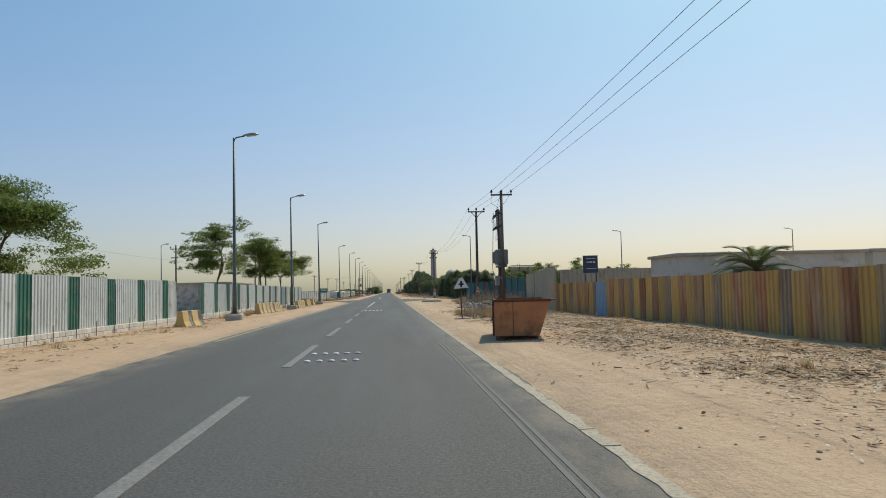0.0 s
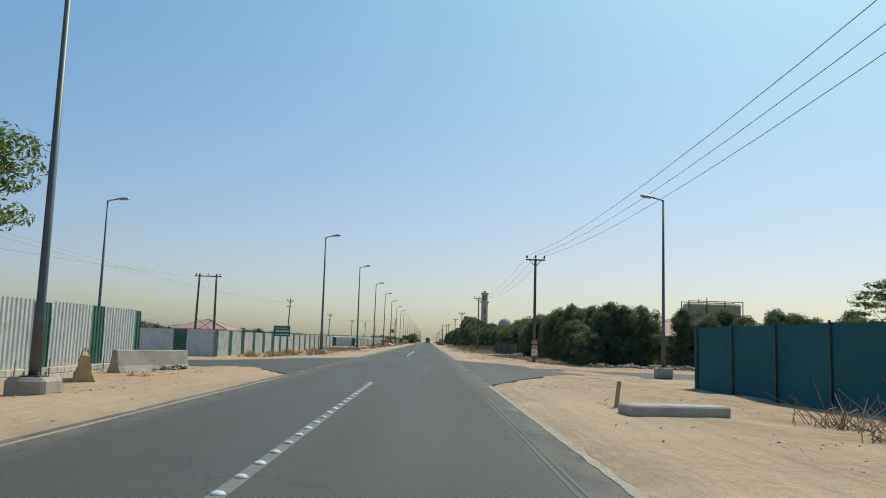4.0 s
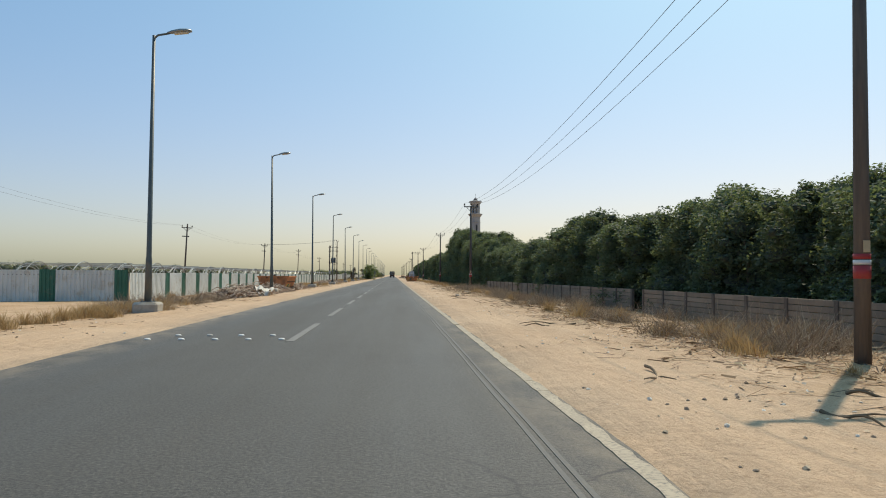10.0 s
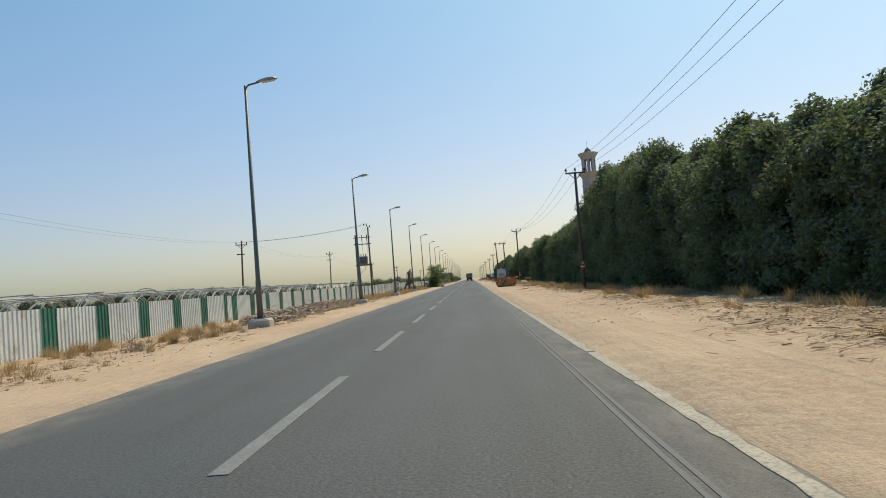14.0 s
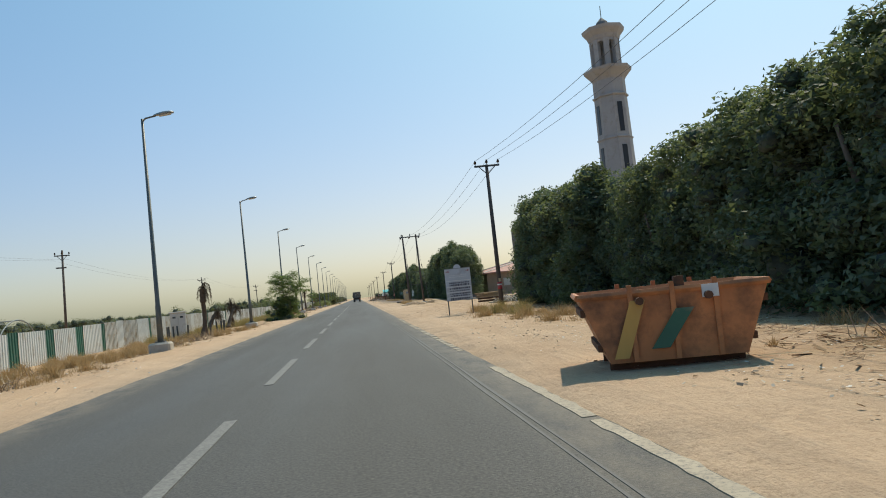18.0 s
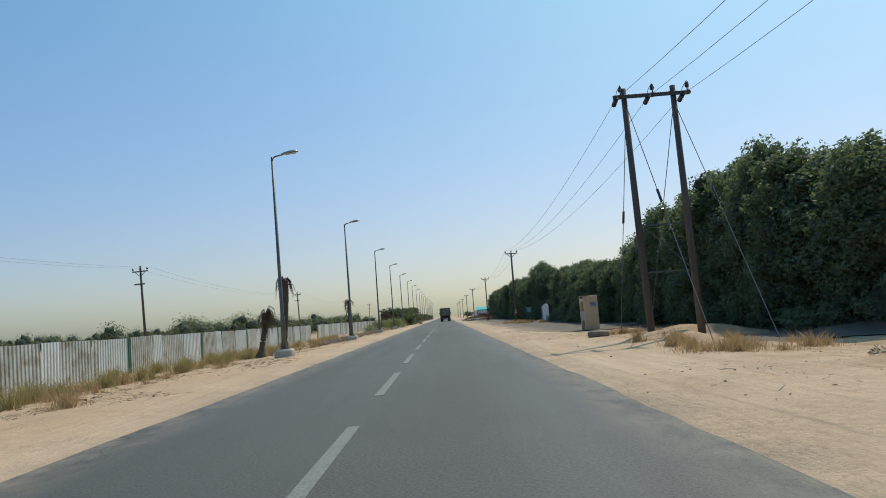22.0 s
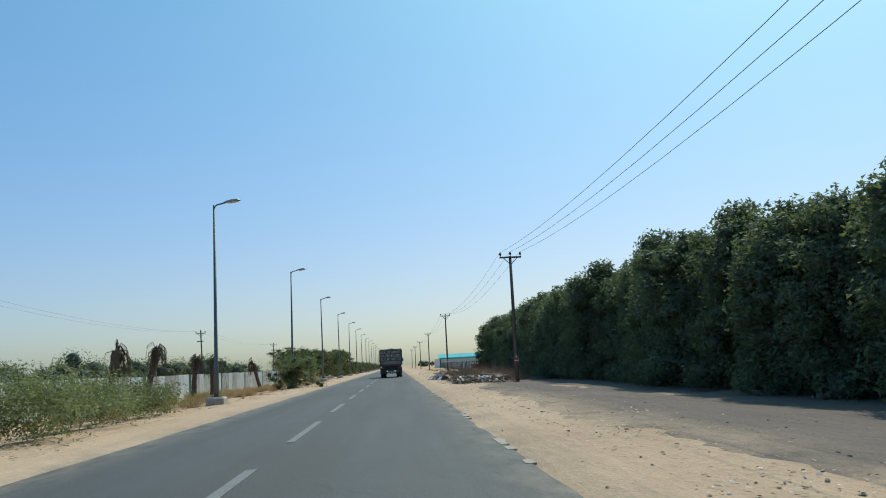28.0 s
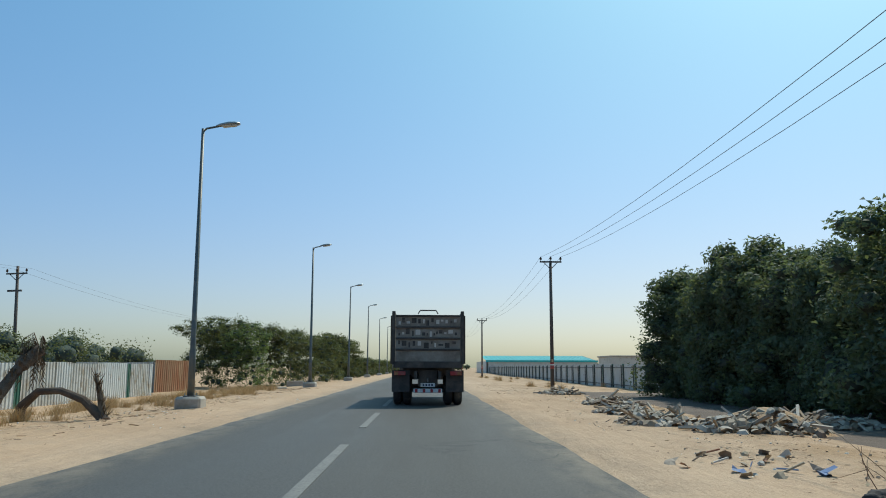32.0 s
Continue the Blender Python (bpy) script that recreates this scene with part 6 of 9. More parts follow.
for i, (x, y, h, ln, tn) in enumerate(((-8.0, 313.2, 3.0, 2, 0), (-9.6, 321.5, 1.9, 38, 70), (-9.5, 328.5, 2.3, 42, 75), (-9.4, 330.2, 2.2, -4, 0), (-8.1, 364.6, 2.4, 14, 60), (-7.2, 366.0, 3.9, 3, 0), (-8.3, 397.6, 3.6, 4, 90), (-9.5, 452.4, 2.4, 5, 70), (-9.5, 456.1, 2.4, 3, 0), (-9.5, 470.7, 2.5, -14, 0), (-9.5, 445.2, 2.9, 9, 10), (-9.5, 441.1, 2.8, 8, 0), (-9.4, 481.5, 2.4, 35, 60))):
    dead_palm(x, y, h, ln, tn, 200 + i)
fp = thing("fallen_palm", "fallen dead palm trunk bowed into an arch", "palm tree", m=pose(-8.8, 482.4, -0.2, 0, 0, -20) @ Matrix.Scale(0.9, 4))
part("trunk", MB().tube([(-0.4, 0, -0.1), (-0.15, 0, 0.5), (0.4, 0, 0.92), (1.2, 0, 0.95), (2.0, 0, 0.72), (2.6, 0, 0.3), (2.9, 0, 0)], [0.17, 0.14, 0.11, 0.1, 0.11, 0.14, 0.2], 10).mesh("trunk", PALM_BARK), fp)
rf = random.Random(77)
clump = MB()
for k in range(90):
    w = rf.random()
    c = Vector((2.75 - 0.5 * w, 0.1 * w, 0.1 + 1.3 * w))
    o = Vector((rf.gauss(0, 1), rf.gauss(0, 1), rf.uniform(0.2, 2.2))).normalized()
    e = c + o * rf.uniform(0.2, 0.55)
    q = o.cross(Vector((0.3, 0.2, 1))).normalized() * 0.03
    clump.add([c - q, c + q, e], [(0, 1, 2), (2, 1, 0)])
clump.tube([(2.75, 0, 0.0), (2.5, 0.1, 0.8), (2.3, 0.1, 1.35)], [0.13, 0.09, 0.05], 8)
part("frond_clump", clump.mesh("frond_clump", DRY_FROND), fp)


def live_palm(x, y, height, size, seed):
    rng = np.random.default_rng(seed)
    ob = thing("date_palm", "green date palm with feathered fronds behind the fence", "palm tree", m=pose(x, y, 0))
    part("trunk", MB().tube([(0, 0, -0.2), (0, 0, height * 0.5), (0, 0, height)], [0.28, 0.25, 0.22], 10).mesh("trunk", PALM_BARK), ob)
    for k in range(26):
        a = k * 2.4 + rng.uniform(-0.2, 0.2)
        up = rng.uniform(0.15, 1.3)
        o = Vector((math.cos(a), math.sin(a), 0))
        pts = []
        for j in range(9):
            w = j / 8
            pts.append(Vector((0, 0, height)) + o * size * w * math.cos(up * (1 - 0.2 * w)) + Vector((0, 0, size * (w * math.sin(up) - 0.55 * w * w))))
        mb = MB().tube(pts, [0.03 * (1 - w / 10) for w in range(9)], 4)
        s = o.cross(Vector((0, 0, 1)))
        for j in range(44):
            w = 0.12 + 0.88 * j / 44
            i0 = min(int(w * 8), 7)
            c = pts[i0].lerp(pts[i0 + 1], w * 8 - i0)
            t = (pts[i0 + 1] - pts[i0]).normalized()
            for sg in (-1, 1):
                e = c + (s * sg * 0.8 + t * 0.6 + Vector((0, 0, 0.25))).normalized() * 0.5 * (1 - 0.5 * w)
                mb.add([c - t * 0.02, c + t * 0.02, e], [(0, 1, 2)])
        part("frond", mb.mesh("frond", LEAF_PALM), ob)
    return ob


live_palm(16.1, 24.8, 1.7, 2.3, 7)


# ---- cut branches lying on the sand ----
rl = random.Random(31)
for i in range(46):
    if i < 30:
        x, y = rl.uniform(4.6, 10.2), rl.uniform(140, 214)
    elif i < 38:
        x, y = rl.uniform(5.4, 10.0), rl.uniform(8, 36)
    else:
        x, y = rl.uniform(5.5, 9.5), rl.uniform(238, 300)
    a, bend, l = rl.uniform(0, 6.28), rl.uniform(-1.2, 1.2), rl.uniform(0.5, 1.7)
    pts = []
    for k in range(9):
        pts.append((x, y, hill(x, y) + 0.02 + 0.03 * math.sin(k * 0.9 + i)))
        x, y, a = x + math.cos(a) * l / 8, y + math.sin(a) * l / 8, a + bend / 8
    br = thing("dry_branch", "dry brown cut branch lying on the sand", "branch", "cut branches on the verge")
    part("stem", MB().tube(pts, [0.022 - 0.0017 * k for k in range(9)], 5).mesh("stem", DRY_FROND), br)
    q = Vector(pts[4])
    part("side_twig", MB().tube([q, q + Vector((0.14 * math.cos(a + 1), 0.14 * math.sin(a + 1), 0.03)), q + Vector((0.34 * math.cos(a + 1.3), 0.34 * math.sin(a + 1.3), 0.02))], [0.012, 0.009, 0.005], 4).mesh("side_twig", DRY_FROND), br)


# ---- buildings ----
def slab_house(name, label, x0, x1, y0, y1, h, wall, windows=(), parapet=True):
    ob = thing(name, label, "building", m=pose(x0 - 0.28, y0, -0.25))
    w, d = x1 - x0, y1 - y0
    t = 0.22
    for nm, c, s in (("wall", (w / 2, t / 2, h / 2), (w, t, h)), ("wall", (w / 2, d - t / 2, h / 2), (w, t, h)), ("wall", (t / 2, d / 2, h / 2), (t, d - 2 * t, h)), ("wall", (w - t / 2, d / 2, h / 2), (t, d - 2 * t, h))):
        part(nm, MB().box(c, s).mesh("wall", wall), ob)
    part("roof", MB().box((w / 2, d / 2, h + 0.06), (w + 0.25, d + 0.25, 0.14), bev=0.02).mesh("roof", CONCRETE), ob)
    for x, z, ww, wh in windows:
        f = part("window_frame", MB().box((x, -0.02, z), (ww + 0.16, 0.08, wh + 0.16), bev=0.01).mesh("window_frame", CONCRETE_DARK), ob)
        part("window_pane", MB().box((x, -0.07, z), (ww, 0.03, wh)).mesh("window_pane", GLASS_DARK), f)
    return ob


slab_house("flat_roofed_house", "low off-white flat-roofed house behind the yellow fence", 14.3, 22.5, 26.8, 30.3, 2.7, WHITE_WALL, ((2.9, 1.75, 0.95, 0.55), (6.4, 1.75, 0.9, 0.55)))
slab_house("flat_roofed_house", "low beige flat-roofed outbuilding behind the fence", 23.2, 30.5, 27.5, 32, 2.75, WHITE_WALL, ((3, 1.7, 0.8, 0.6),))
slab_house("flat_roofed_house", "long low shed roof behind the yellow fence", 31.2, 45, 29, 34, 2.3, SHEET_BEIGE)


def hip_house(name, label, x0, x1, y0, y1, eave, ridge, wall, m=None, openings=(), over=0.5):
    ob = thing(name, label, "house", m=m or pose(-0.28, 0, -0.24))
    w, d = x1 - x0, y1 - y0
    cx, cy = (x0 + x1) / 2, (y0 + y1) / 2
    t = 0.25
    for c, s in (((cx, y0 + t / 2, eave / 2), (w, t, eave)), ((cx, y1 - t / 2, eave / 2), (w, t, eave)), ((x0 + t / 2, cy, eave / 2), (t, d - 2 * t, eave)), ((x1 - t / 2, cy, eave / 2), (t, d - 2 * t, eave))):
        part("wall", MB().box(c, s).mesh("wall", wall), ob)
    a, b, e, f = x0 - over, x1 + over, y0 - over, y1 + over
    r = min(b - a, f - e) / 2
    if b - a > f - e:
        p, q = (a + r, cy, ridge), (b - r, cy, ridge)
    else:
        p, q = (cx, e + r, ridge), (cx, f - r, ridge)
    z = eave + 0.04
    v = [(a, e, z), (b, e, z), (b, f, z), (a, f, z), p, q, (a, e, z - 0.14), (b, e, z - 0.14), (b, f, z - 0.14), (a, f, z - 0.14)]
    if b - a > f - e:
        fc = [(0, 1, 5, 4), (1, 2, 5), (2, 3, 4, 5), (3, 0, 4)]
    else:
        fc = [(0, 1, 4), (1, 2, 5, 4), (2, 3, 5), (3, 0, 4, 5)]
    fc += [(0, 6, 7, 1), (1, 7, 8, 2), (2, 8, 9, 3), (3, 9, 6, 0), (9, 8, 7, 6)]
    roof = part("roof", MB().add(v, fc).mesh("roof", ROOF_RED), ob, "faded red hipped roof")
    for i, j in ((0, 4), (1, 4 if d > w else 5), (2, 5), (3, 5 if d > w else 4), (4, 5)):
        part("ridge_cap", MB().tube([Vector(v[i]) + Vector((0, 0, 0.03)), Vector(v[j]) + Vector((0, 0, 0.03))], 0.09, 6).mesh("ridge_cap", WHITE_WALL), roof)
    for x, y, z, sx, sy, sz, k in openings:
        part("window", MB().box((x, y, z), (sx, sy, sz), bev=0.01).mesh("window", k), ob)
    return ob


hip_house("red_roofed_house", "long tan house with a faded red hipped roof", 18.9, 46, 356, 378, 2.95, 5.3, TAN_WALL, openings=((23.5, 355.98, 1.5, 0.8, 0.12, 0.9, GLASS_DARK), (21.5, 355.98, 1.6, 0.9, 0.12, 1.0, WHITE_WALL), (30, 355.98, 2.0, 1.4, 0.12, 1.1, WHITE_WALL), (35.5, 355.98, 2.1, 1.6, 0.12, 1.1, WHITE_WALL), (40, 355.98, 2.1, 1.4, 0.12, 1.1, WHITE_WALL), (18.58, 360, 1.5, 0.12, 0.9, 1.0, GLASS_DARK)))
hip_house("red_roofed_house", "red-roofed tan house behind the corner trees", 20, 34, 118, 130, 2.6, 4.4, TAN_WALL)
hip_house("red_roofed_house", "small tan house with a red hipped roof in the field", -31.0, -24.8, 146, 152, 2.1, 3.45, TAN_WALL)


def unfinished_mosque():
    """A hall under construction: concrete frame and deep roof beam, pale block infill, a dome behind."""
    ob = thing("unfinished_building", "unfinished concrete building with pale block infill", "building", m=pose(15.3, 326.9, -0.22, 0, 0, -30))
    W, D = 13.0, 2.4
    for c, s in (((W / 2, 0.22, 5.18), (W, 0.5, 1.66)), ((0.22, D / 2 + 0.25, 5.18), (0.44, D - 0.5, 1.66)), ((W / 2, D - 0.2, 5.18), (W, 0.4, 1.66)), ((W - 0.22, D / 2 + 0.02, 5.18), (0.44, D - 0.9, 1.66))):
        part("roof_beam", MB().box(c, s, bev=0.02).mesh("roof_beam", CONCRETE_DARK), ob)
    part("roof_slab", MB().box((W / 2, D / 2, 5.7), (W - 0.9, D - 0.9, 0.2)).mesh("roof_slab", CONCRETE), ob)
    for x, w in ((1.9, 0.82), (5.2, 0.7), (8.6, 0.8)):
        part("beam_patch", MB().box((x, -0.034, 5.0), (w, 0.012, 0.42)).mesh("beam_patch", CONCRETE), ob, "paler patch of fresh render")
    for i in range(16):
        part("parapet_block", MB().box((0.4 + 0.8 * i, 0.2, 6.04), (0.78, 0.2, 0.06 + 0.05 * (i % 3))).mesh("parapet_block", CONCRETE), ob)
    for x, w in ((0.3, 0.6), (3.58, 0.48), (6.0, 0.5), (9.4, 0.5), (W - 0.25, 0.5)):
        part("column", MB().box((x, 0.28, 2.18), (w, 0.5, 4.35), bev=0.02).mesh("column", CONCRETE_DARK), ob)
    part("column_head", MB().box((0.3, 0.02, 4.1), (0.5, 0.03, 0.4)).mesh("column_head", CONCRETE), ob)
    blk = MB().box((0, 0, 0), (0.395, 0.2, 0.195), bev=0.004).mesh("block", BLOCKWORK)
    for xa, xb, wa, wb, za, zb in ((0.72, 3.34, 1.72, 3.1, 1.76, 3.04), (3.84, 5.74, 4.08, 4.48, 2.45, 3.08), (6.27, 9.14, 7.3, 8.3, 1.8, 3.0)):
        n = int(round((xb - xa) / 0.4))
        w = (xb - xa) / n
        for r in range(17):
            z = 1.02 + r * 0.2
            for i in range(n):
                x = xa + w * (i + 0.5)
                if wa - 0.12 < x < wb + 0.12 and za < z < zb:
                    continue
                part("block", blk, ob, m=pose(x, 0.16 + 0.003 * ((r + i) % 3), z))
        for c, s in (((xa + wa) / 2, (wa - xa)), ((xb + wb) / 2, (xb - wb))):
            part("infill_backing", MB().box((c, 0.33, 2.62), (s, 0.14, 3.4)).mesh("infill_backing", BLOCKWORK), ob)
        for z0, z1 in ((0.92, za), (zb, 4.32)):
            part("infill_backing", MB().box(((wa + wb) / 2, 0.33, (z0 + z1) / 2), (wb - wa, 0.14, z1 - z0)).mesh("infill_backing", BLOCKWORK), ob)
        part("window_void", MB().box(((wa + wb) / 2, 0.46, (za + zb) / 2), (wb - wa + 0.2, 0.08, zb - za + 0.2)).mesh("window_void", GLASS_DARK), ob)
        part("plinth_wall", MB().box(((xa + xb) / 2, 0.24, 0.45), (xb - xa + 0.1, 0.4, 0.92), bev=0.01).mesh("plinth_wall", CONCRETE_DARK), ob)
        for r in range(8):
            part("toothing_gap", MB().box((xa - 0.05, 0.03, 1.15 + r * 0.4), (0.12, 0.05, 0.2)).mesh("toothing_gap", GLASS_DARK if r % 2 else BLOCKWORK), ob)
    part("side_wall", MB().box((0.25, D / 2 + 0.2, 2.18), (0.3, D - 0.8, 4.35)).mesh("side_wall", CONCRETE_DARK), ob)
    part("back_wall", MB().box((W / 2, D - 0.2, 2.18), (W - 0.1, 0.3, 4.35)).mesh("back_wall", BLOCKWORK), ob)
    hall = thing("domed_hall", "pale domed prayer hall behind the unfinished front", "building", m=pose(33.3, 332.4, -0.22))
    part("wall", MB().box((1, 2, 3.2), (10, 9, 6.4), bev=0.03).mesh("wall", STONE), hall)
    part("dome_drum", MB().lathe([(2.9, 6.3), (2.9, 8.6), (3.05, 8.7), (2.9, 8.8)], 24).mesh("dome_drum", STONE), hall)
    part("dome", MB().lathe([(2.85 * math.cos(a * math.pi / 20) + 0.02, 8.8 + 3.0 * math.sin(a * math.pi / 20)) for a in range(11)], 24).mesh("dome", STONE, smooth=True), hall)
    part("finial", MB().tube([(0, 0, 11.7), (0, 0, 12.9)], 0.05, 6).mesh("finial", STEEL_DARK), hall)


unfinished_mosque()


def minaret(x, y):
    ob = thing("minaret", "tall octagonal pale stone minaret with a balcony", "minaret", m=pose(x, y, -0.22, 0, 0, 8))
    q = math.pi / 8
    r8 = 1 / math.cos(q)
    part("shaft", MB().lathe([(1.42 * r8, 0), (1.32 * r8, 8), (1.2 * r8, 17.0)], 8, turn=q).mesh("shaft", STONE), ob)
    for z in (8.8, 12.1, 15.6):
        part("string_course", MB().lathe([(1.3 * r8, z), (1.34 * r8, z + 0.04), (1.34 * r8, z + 0.14), (1.28 * r8, z + 0.18)], 8, turn=q).mesh("string_course", STONE), ob)
    part("balcony", MB().lathe([(1.15 * r8, 16.9), (1.3 * r8, 17.2), (1.75 * r8, 17.75), (1.8 * r8, 17.95), (1.3 * r8, 18.05), (1.0 * r8, 18.05)], 8, turn=q).mesh("balcony", STONE), ob, "flared stone balcony")
    for k in range(8):
        a = 2 * q * k + q
        part("lantern_pier", MB().box((0, 0, 0), (0.36, 0.42, 2.5)).mesh("lantern_pier", STONE), ob, m=pose(1.0 * math.cos(a), 1.0 * math.sin(a), 19.25, 0, 0, math.degrees(a)))
        b = 2 * q * k
        arch = MB()
        for s in range(6):
            w0, w1 = math.pi * s / 6, math.pi * (s + 1) / 6
            arch.poly_prism([(0, -0.24 * math.cos(w0), 0.24 * math.sin(w0)), (0, -0.24 * math.cos(w1), 0.24 * math.sin(w1)), (0, -0.24 * math.cos(w1), 0.5), (0, -0.24 * math.cos(w0), 0.5)], (0.25, 0, 0))
        part("lantern_arch", arch.mesh("lantern_arch", STONE), ob, m=pose(0.85 * math.cos(b), 0.85 * math.sin(b), 19.95, 0, 0, math.degrees(b)))
    part("lantern_core", MB().lathe([(0.16, 18.0), (0.16, 20.4)], 8).mesh("lantern_core", STONE), ob)
    part("cornice", MB().lathe([(1.15 * r8, 20.4), (1.25 * r8, 20.7), (1.55 * r8, 21.1), (1.6 * r8, 21.35), (0.9 * r8, 21.5)], 8, turn=q).mesh("cornice", STONE), ob, "flared stone cornice")
    part("cap", MB().lathe([(0.62, 21.45), (0.6, 21.7), (0.45, 22.0), (0.2, 22.25), (0.05, 22.4)], 12).mesh("cap", CONCRETE_DARK), ob, "small dark pointed cap")
    part("finial", MB().tube([(0, 0, 22.3), (0, 0, 23.4)], 0.03, 6).mesh("finial", STEEL_DARK), ob)
    for k in range(8):
        b = 2 * q * k
        for z, h in ((10.4, 2.2), (13.8, 2.4), (6.8, 2.2)):
            if k % 2 == 0:
                r = 1.42 - 0.013 * z - 0.02
                part("window_slot", MB().box((0, 0, 0), (0.1, 0.42, h)).mesh("window_slot", GLASS_DARK), ob, m=pose(r * math.cos(b), r * math.sin(b), z, 0, 0, math.degrees(b)))
    return ob


minaret(23.8, 322.8)


def warehouse():
    ob = thing("warehouse", "long low warehouse with a turquoise sheet roof", "warehouse", m=pose(15.7, 620, -0.24))
    part("wall", MB().box((13, 0.15, 1.5), (26, 0.3, 3.0)).mesh("wall", SHEET_WHITE), ob)
    part("wall", MB().box((0.15, 15, 1.5), (0.3, 30, 3.0)).mesh("wall", SHEET_WHITE), ob)
    roof = part("roof", MB().box((13, 7.3, 3.72), (26, 15.4, 0.05), pose(0, 0, 0, 5.5, 0, 0).to_3x3()).mesh("roof", ROOF_TEAL), ob, "turquoise ribbed roof")
    seam = MB().box((0, 7.3, 3.78), (0.08, 15.4, 0.1), pose(0, 0, 0, 5.5, 0, 0).to_3x3()).mesh("roof_seam", ROOF_TEAL)
    for i in range(26):
        part("roof_seam", seam, roof, m=pose(i + 0.98, 0, 0))
    part("fascia", MB().box((13, -0.35, 3.0), (26.4, 0.08, 0.45)).mesh("fascia", ROOF_TEAL), ob)
    return ob


warehouse()
fence("white fence with dark posts along the far yard", (15.6, 505), (16.6, 640), ((2.3, SHEET_WHITE), (0.5, SHEET_GREEN)), -0.05, 1.8, 0.4, rails=STEEL_DARK)
slab_house("site_hut", "small flat-roofed hut behind the far fence", 20, 26, 530, 535, 2.6, WHITE_WALL)
slab_house("field_shed", "low grey shed roof behind the fence", -30, -14, 66, 78, 2.7, SHEET_OLD)


# ---- water tanks ----
def tank_stand(x, y):
    ob = thing("water_tank_stand", "three square cream water tanks in a steel cage on a stand", "water tanks", m=pose(x, y, -0.24))
    for dx in (0, 2.25, 4.5):
        for dy in (-0.8, 0.8):
            part("leg", MB().box((dx, dy, 1.65), (0.12, 0.12, 3.3)).mesh("leg", STEEL_DARK), ob)
        part("cross_brace", MB().tube([(dx, -0.8, 0.3), (dx, 0.8, 3.0)], 0.03, 5).mesh("cross_brace", STEEL_DARK), ob)
    for dx in (0, 2.25):
        for s in (0, 1):
            part("cross_brace", MB().tube([(dx + 2.25 * s, -0.8, 0.4), (dx + 2.25 * (1 - s), -0.8, 3.0)], 0.03, 5).mesh("cross_brace", STEEL_DARK), ob)
    part("platform", MB().box((2.25, 0, 3.38), (5.6, 2.6, 0.16)).mesh("platform", RUST), ob)
    shell = MB().box((0, 0, 0.95), (1.42, 1.5, 1.9), bev=0.12).mesh("tank", CREAM_PAINT)
    swage = MB().box((0, -0.76, 0.95), (0.07, 0.05, 1.6), bev=0.015).mesh("swage", CREAM_PAINT)
    cap = MB().lathe([(0.24, 0), (0.24, 0.08), (0.2, 0.1)], 14, (0, 0, 1.9)).mesh("tank_lid", CREAM_PAINT)
    for k in range(3):
        m = pose(0.75 + k * 1.5, 0, 3.47)
        tk = part("tank", shell, ob, "dusty cream square plastic tank", m)
        part("tank_lid", cap, tk)
        for q in (-0.45, -0.15, 0.15, 0.45):
            part("swage", swage, tk, m=pose(q, 0, 0))
    for sy in (-0.95, 0.95):
        for z in (4.35, 5.5):
            part("cage_rail", MB().tube([(0, sy, z), (4.5, sy, z)], 0.035, 6).mesh("cage_rail", RUST), ob)
        for k in range(4):
            part("cage_post", MB().tube([(k * 1.5, sy, 3.4), (k * 1.5, sy, 5.55 + 0.25 * (k == 1))], 0.04, 6).mesh("cage_post", RUST), ob)
    for sx in (-0.5, 5.0):
        for z in (3.95, 4.45):
            part("guard_rail", MB().tube([(sx, -1.2, z), (sx, 1.2, z)], 0.025, 6).mesh("guard_rail", RUST), ob)
        for sy in (-1.2, 0, 1.2):
            part("rail_post", MB().tube([(sx, sy, 3.4), (sx, sy, 4.45)], 0.03, 6).mesh("rail_post", RUST), ob)
    return ob


tank_stand(23.1, 114.4)
ts = thing("tank_tower", "steel tank tower with a red tank above the trees", "water tank", m=pose(-17.9, 27.5, -0.25))
for dx in (-0.8, 0.8):
    for dy in (-0.8, 0.8):
        part("leg", MB().box((dx, dy, 3.9), (0.1, 0.1, 7.8)).mesh("leg", STEEL_DARK), ts)
part("tank", MB().lathe([(0.75, 6.2), (0.78, 6.25), (0.78, 7.1), (0.6, 7.3), (0.2, 7.35)], 16).mesh("tank", RED_PAINT, smooth=True), ts)
for z in (6.1, 7.75):
    part("ring_beam", MB().tube([(-0.8, -0.8, z), (0.8, -0.8, z), (0.8, 0.8, z), (-0.8, 0.8, z), (-0.8, -0.8, z)], 0.04, 6).mesh("ring_beam", STEEL_DARK), ts)


# ---- concrete barriers ----
def barrier_mesh(length, material):
    prof = [(-0.3, 0), (-0.3, 0.08), (-0.19, 0.3), (-0.11, 0.8), (-0.09, 0.82), (0.09, 0.82), (0.11, 0.8), (0.19, 0.3), (0.3, 0.08), (0.3, 0)]
    return MB().poly_prism([(x, 0, z) for x, z in prof], (0, length, 0)).mesh("barrier_block", material)


BY, BB = barrier_mesh(0.64, YELLOW_PAINT), barrier_mesh(0.44, BLACK_PAINT)


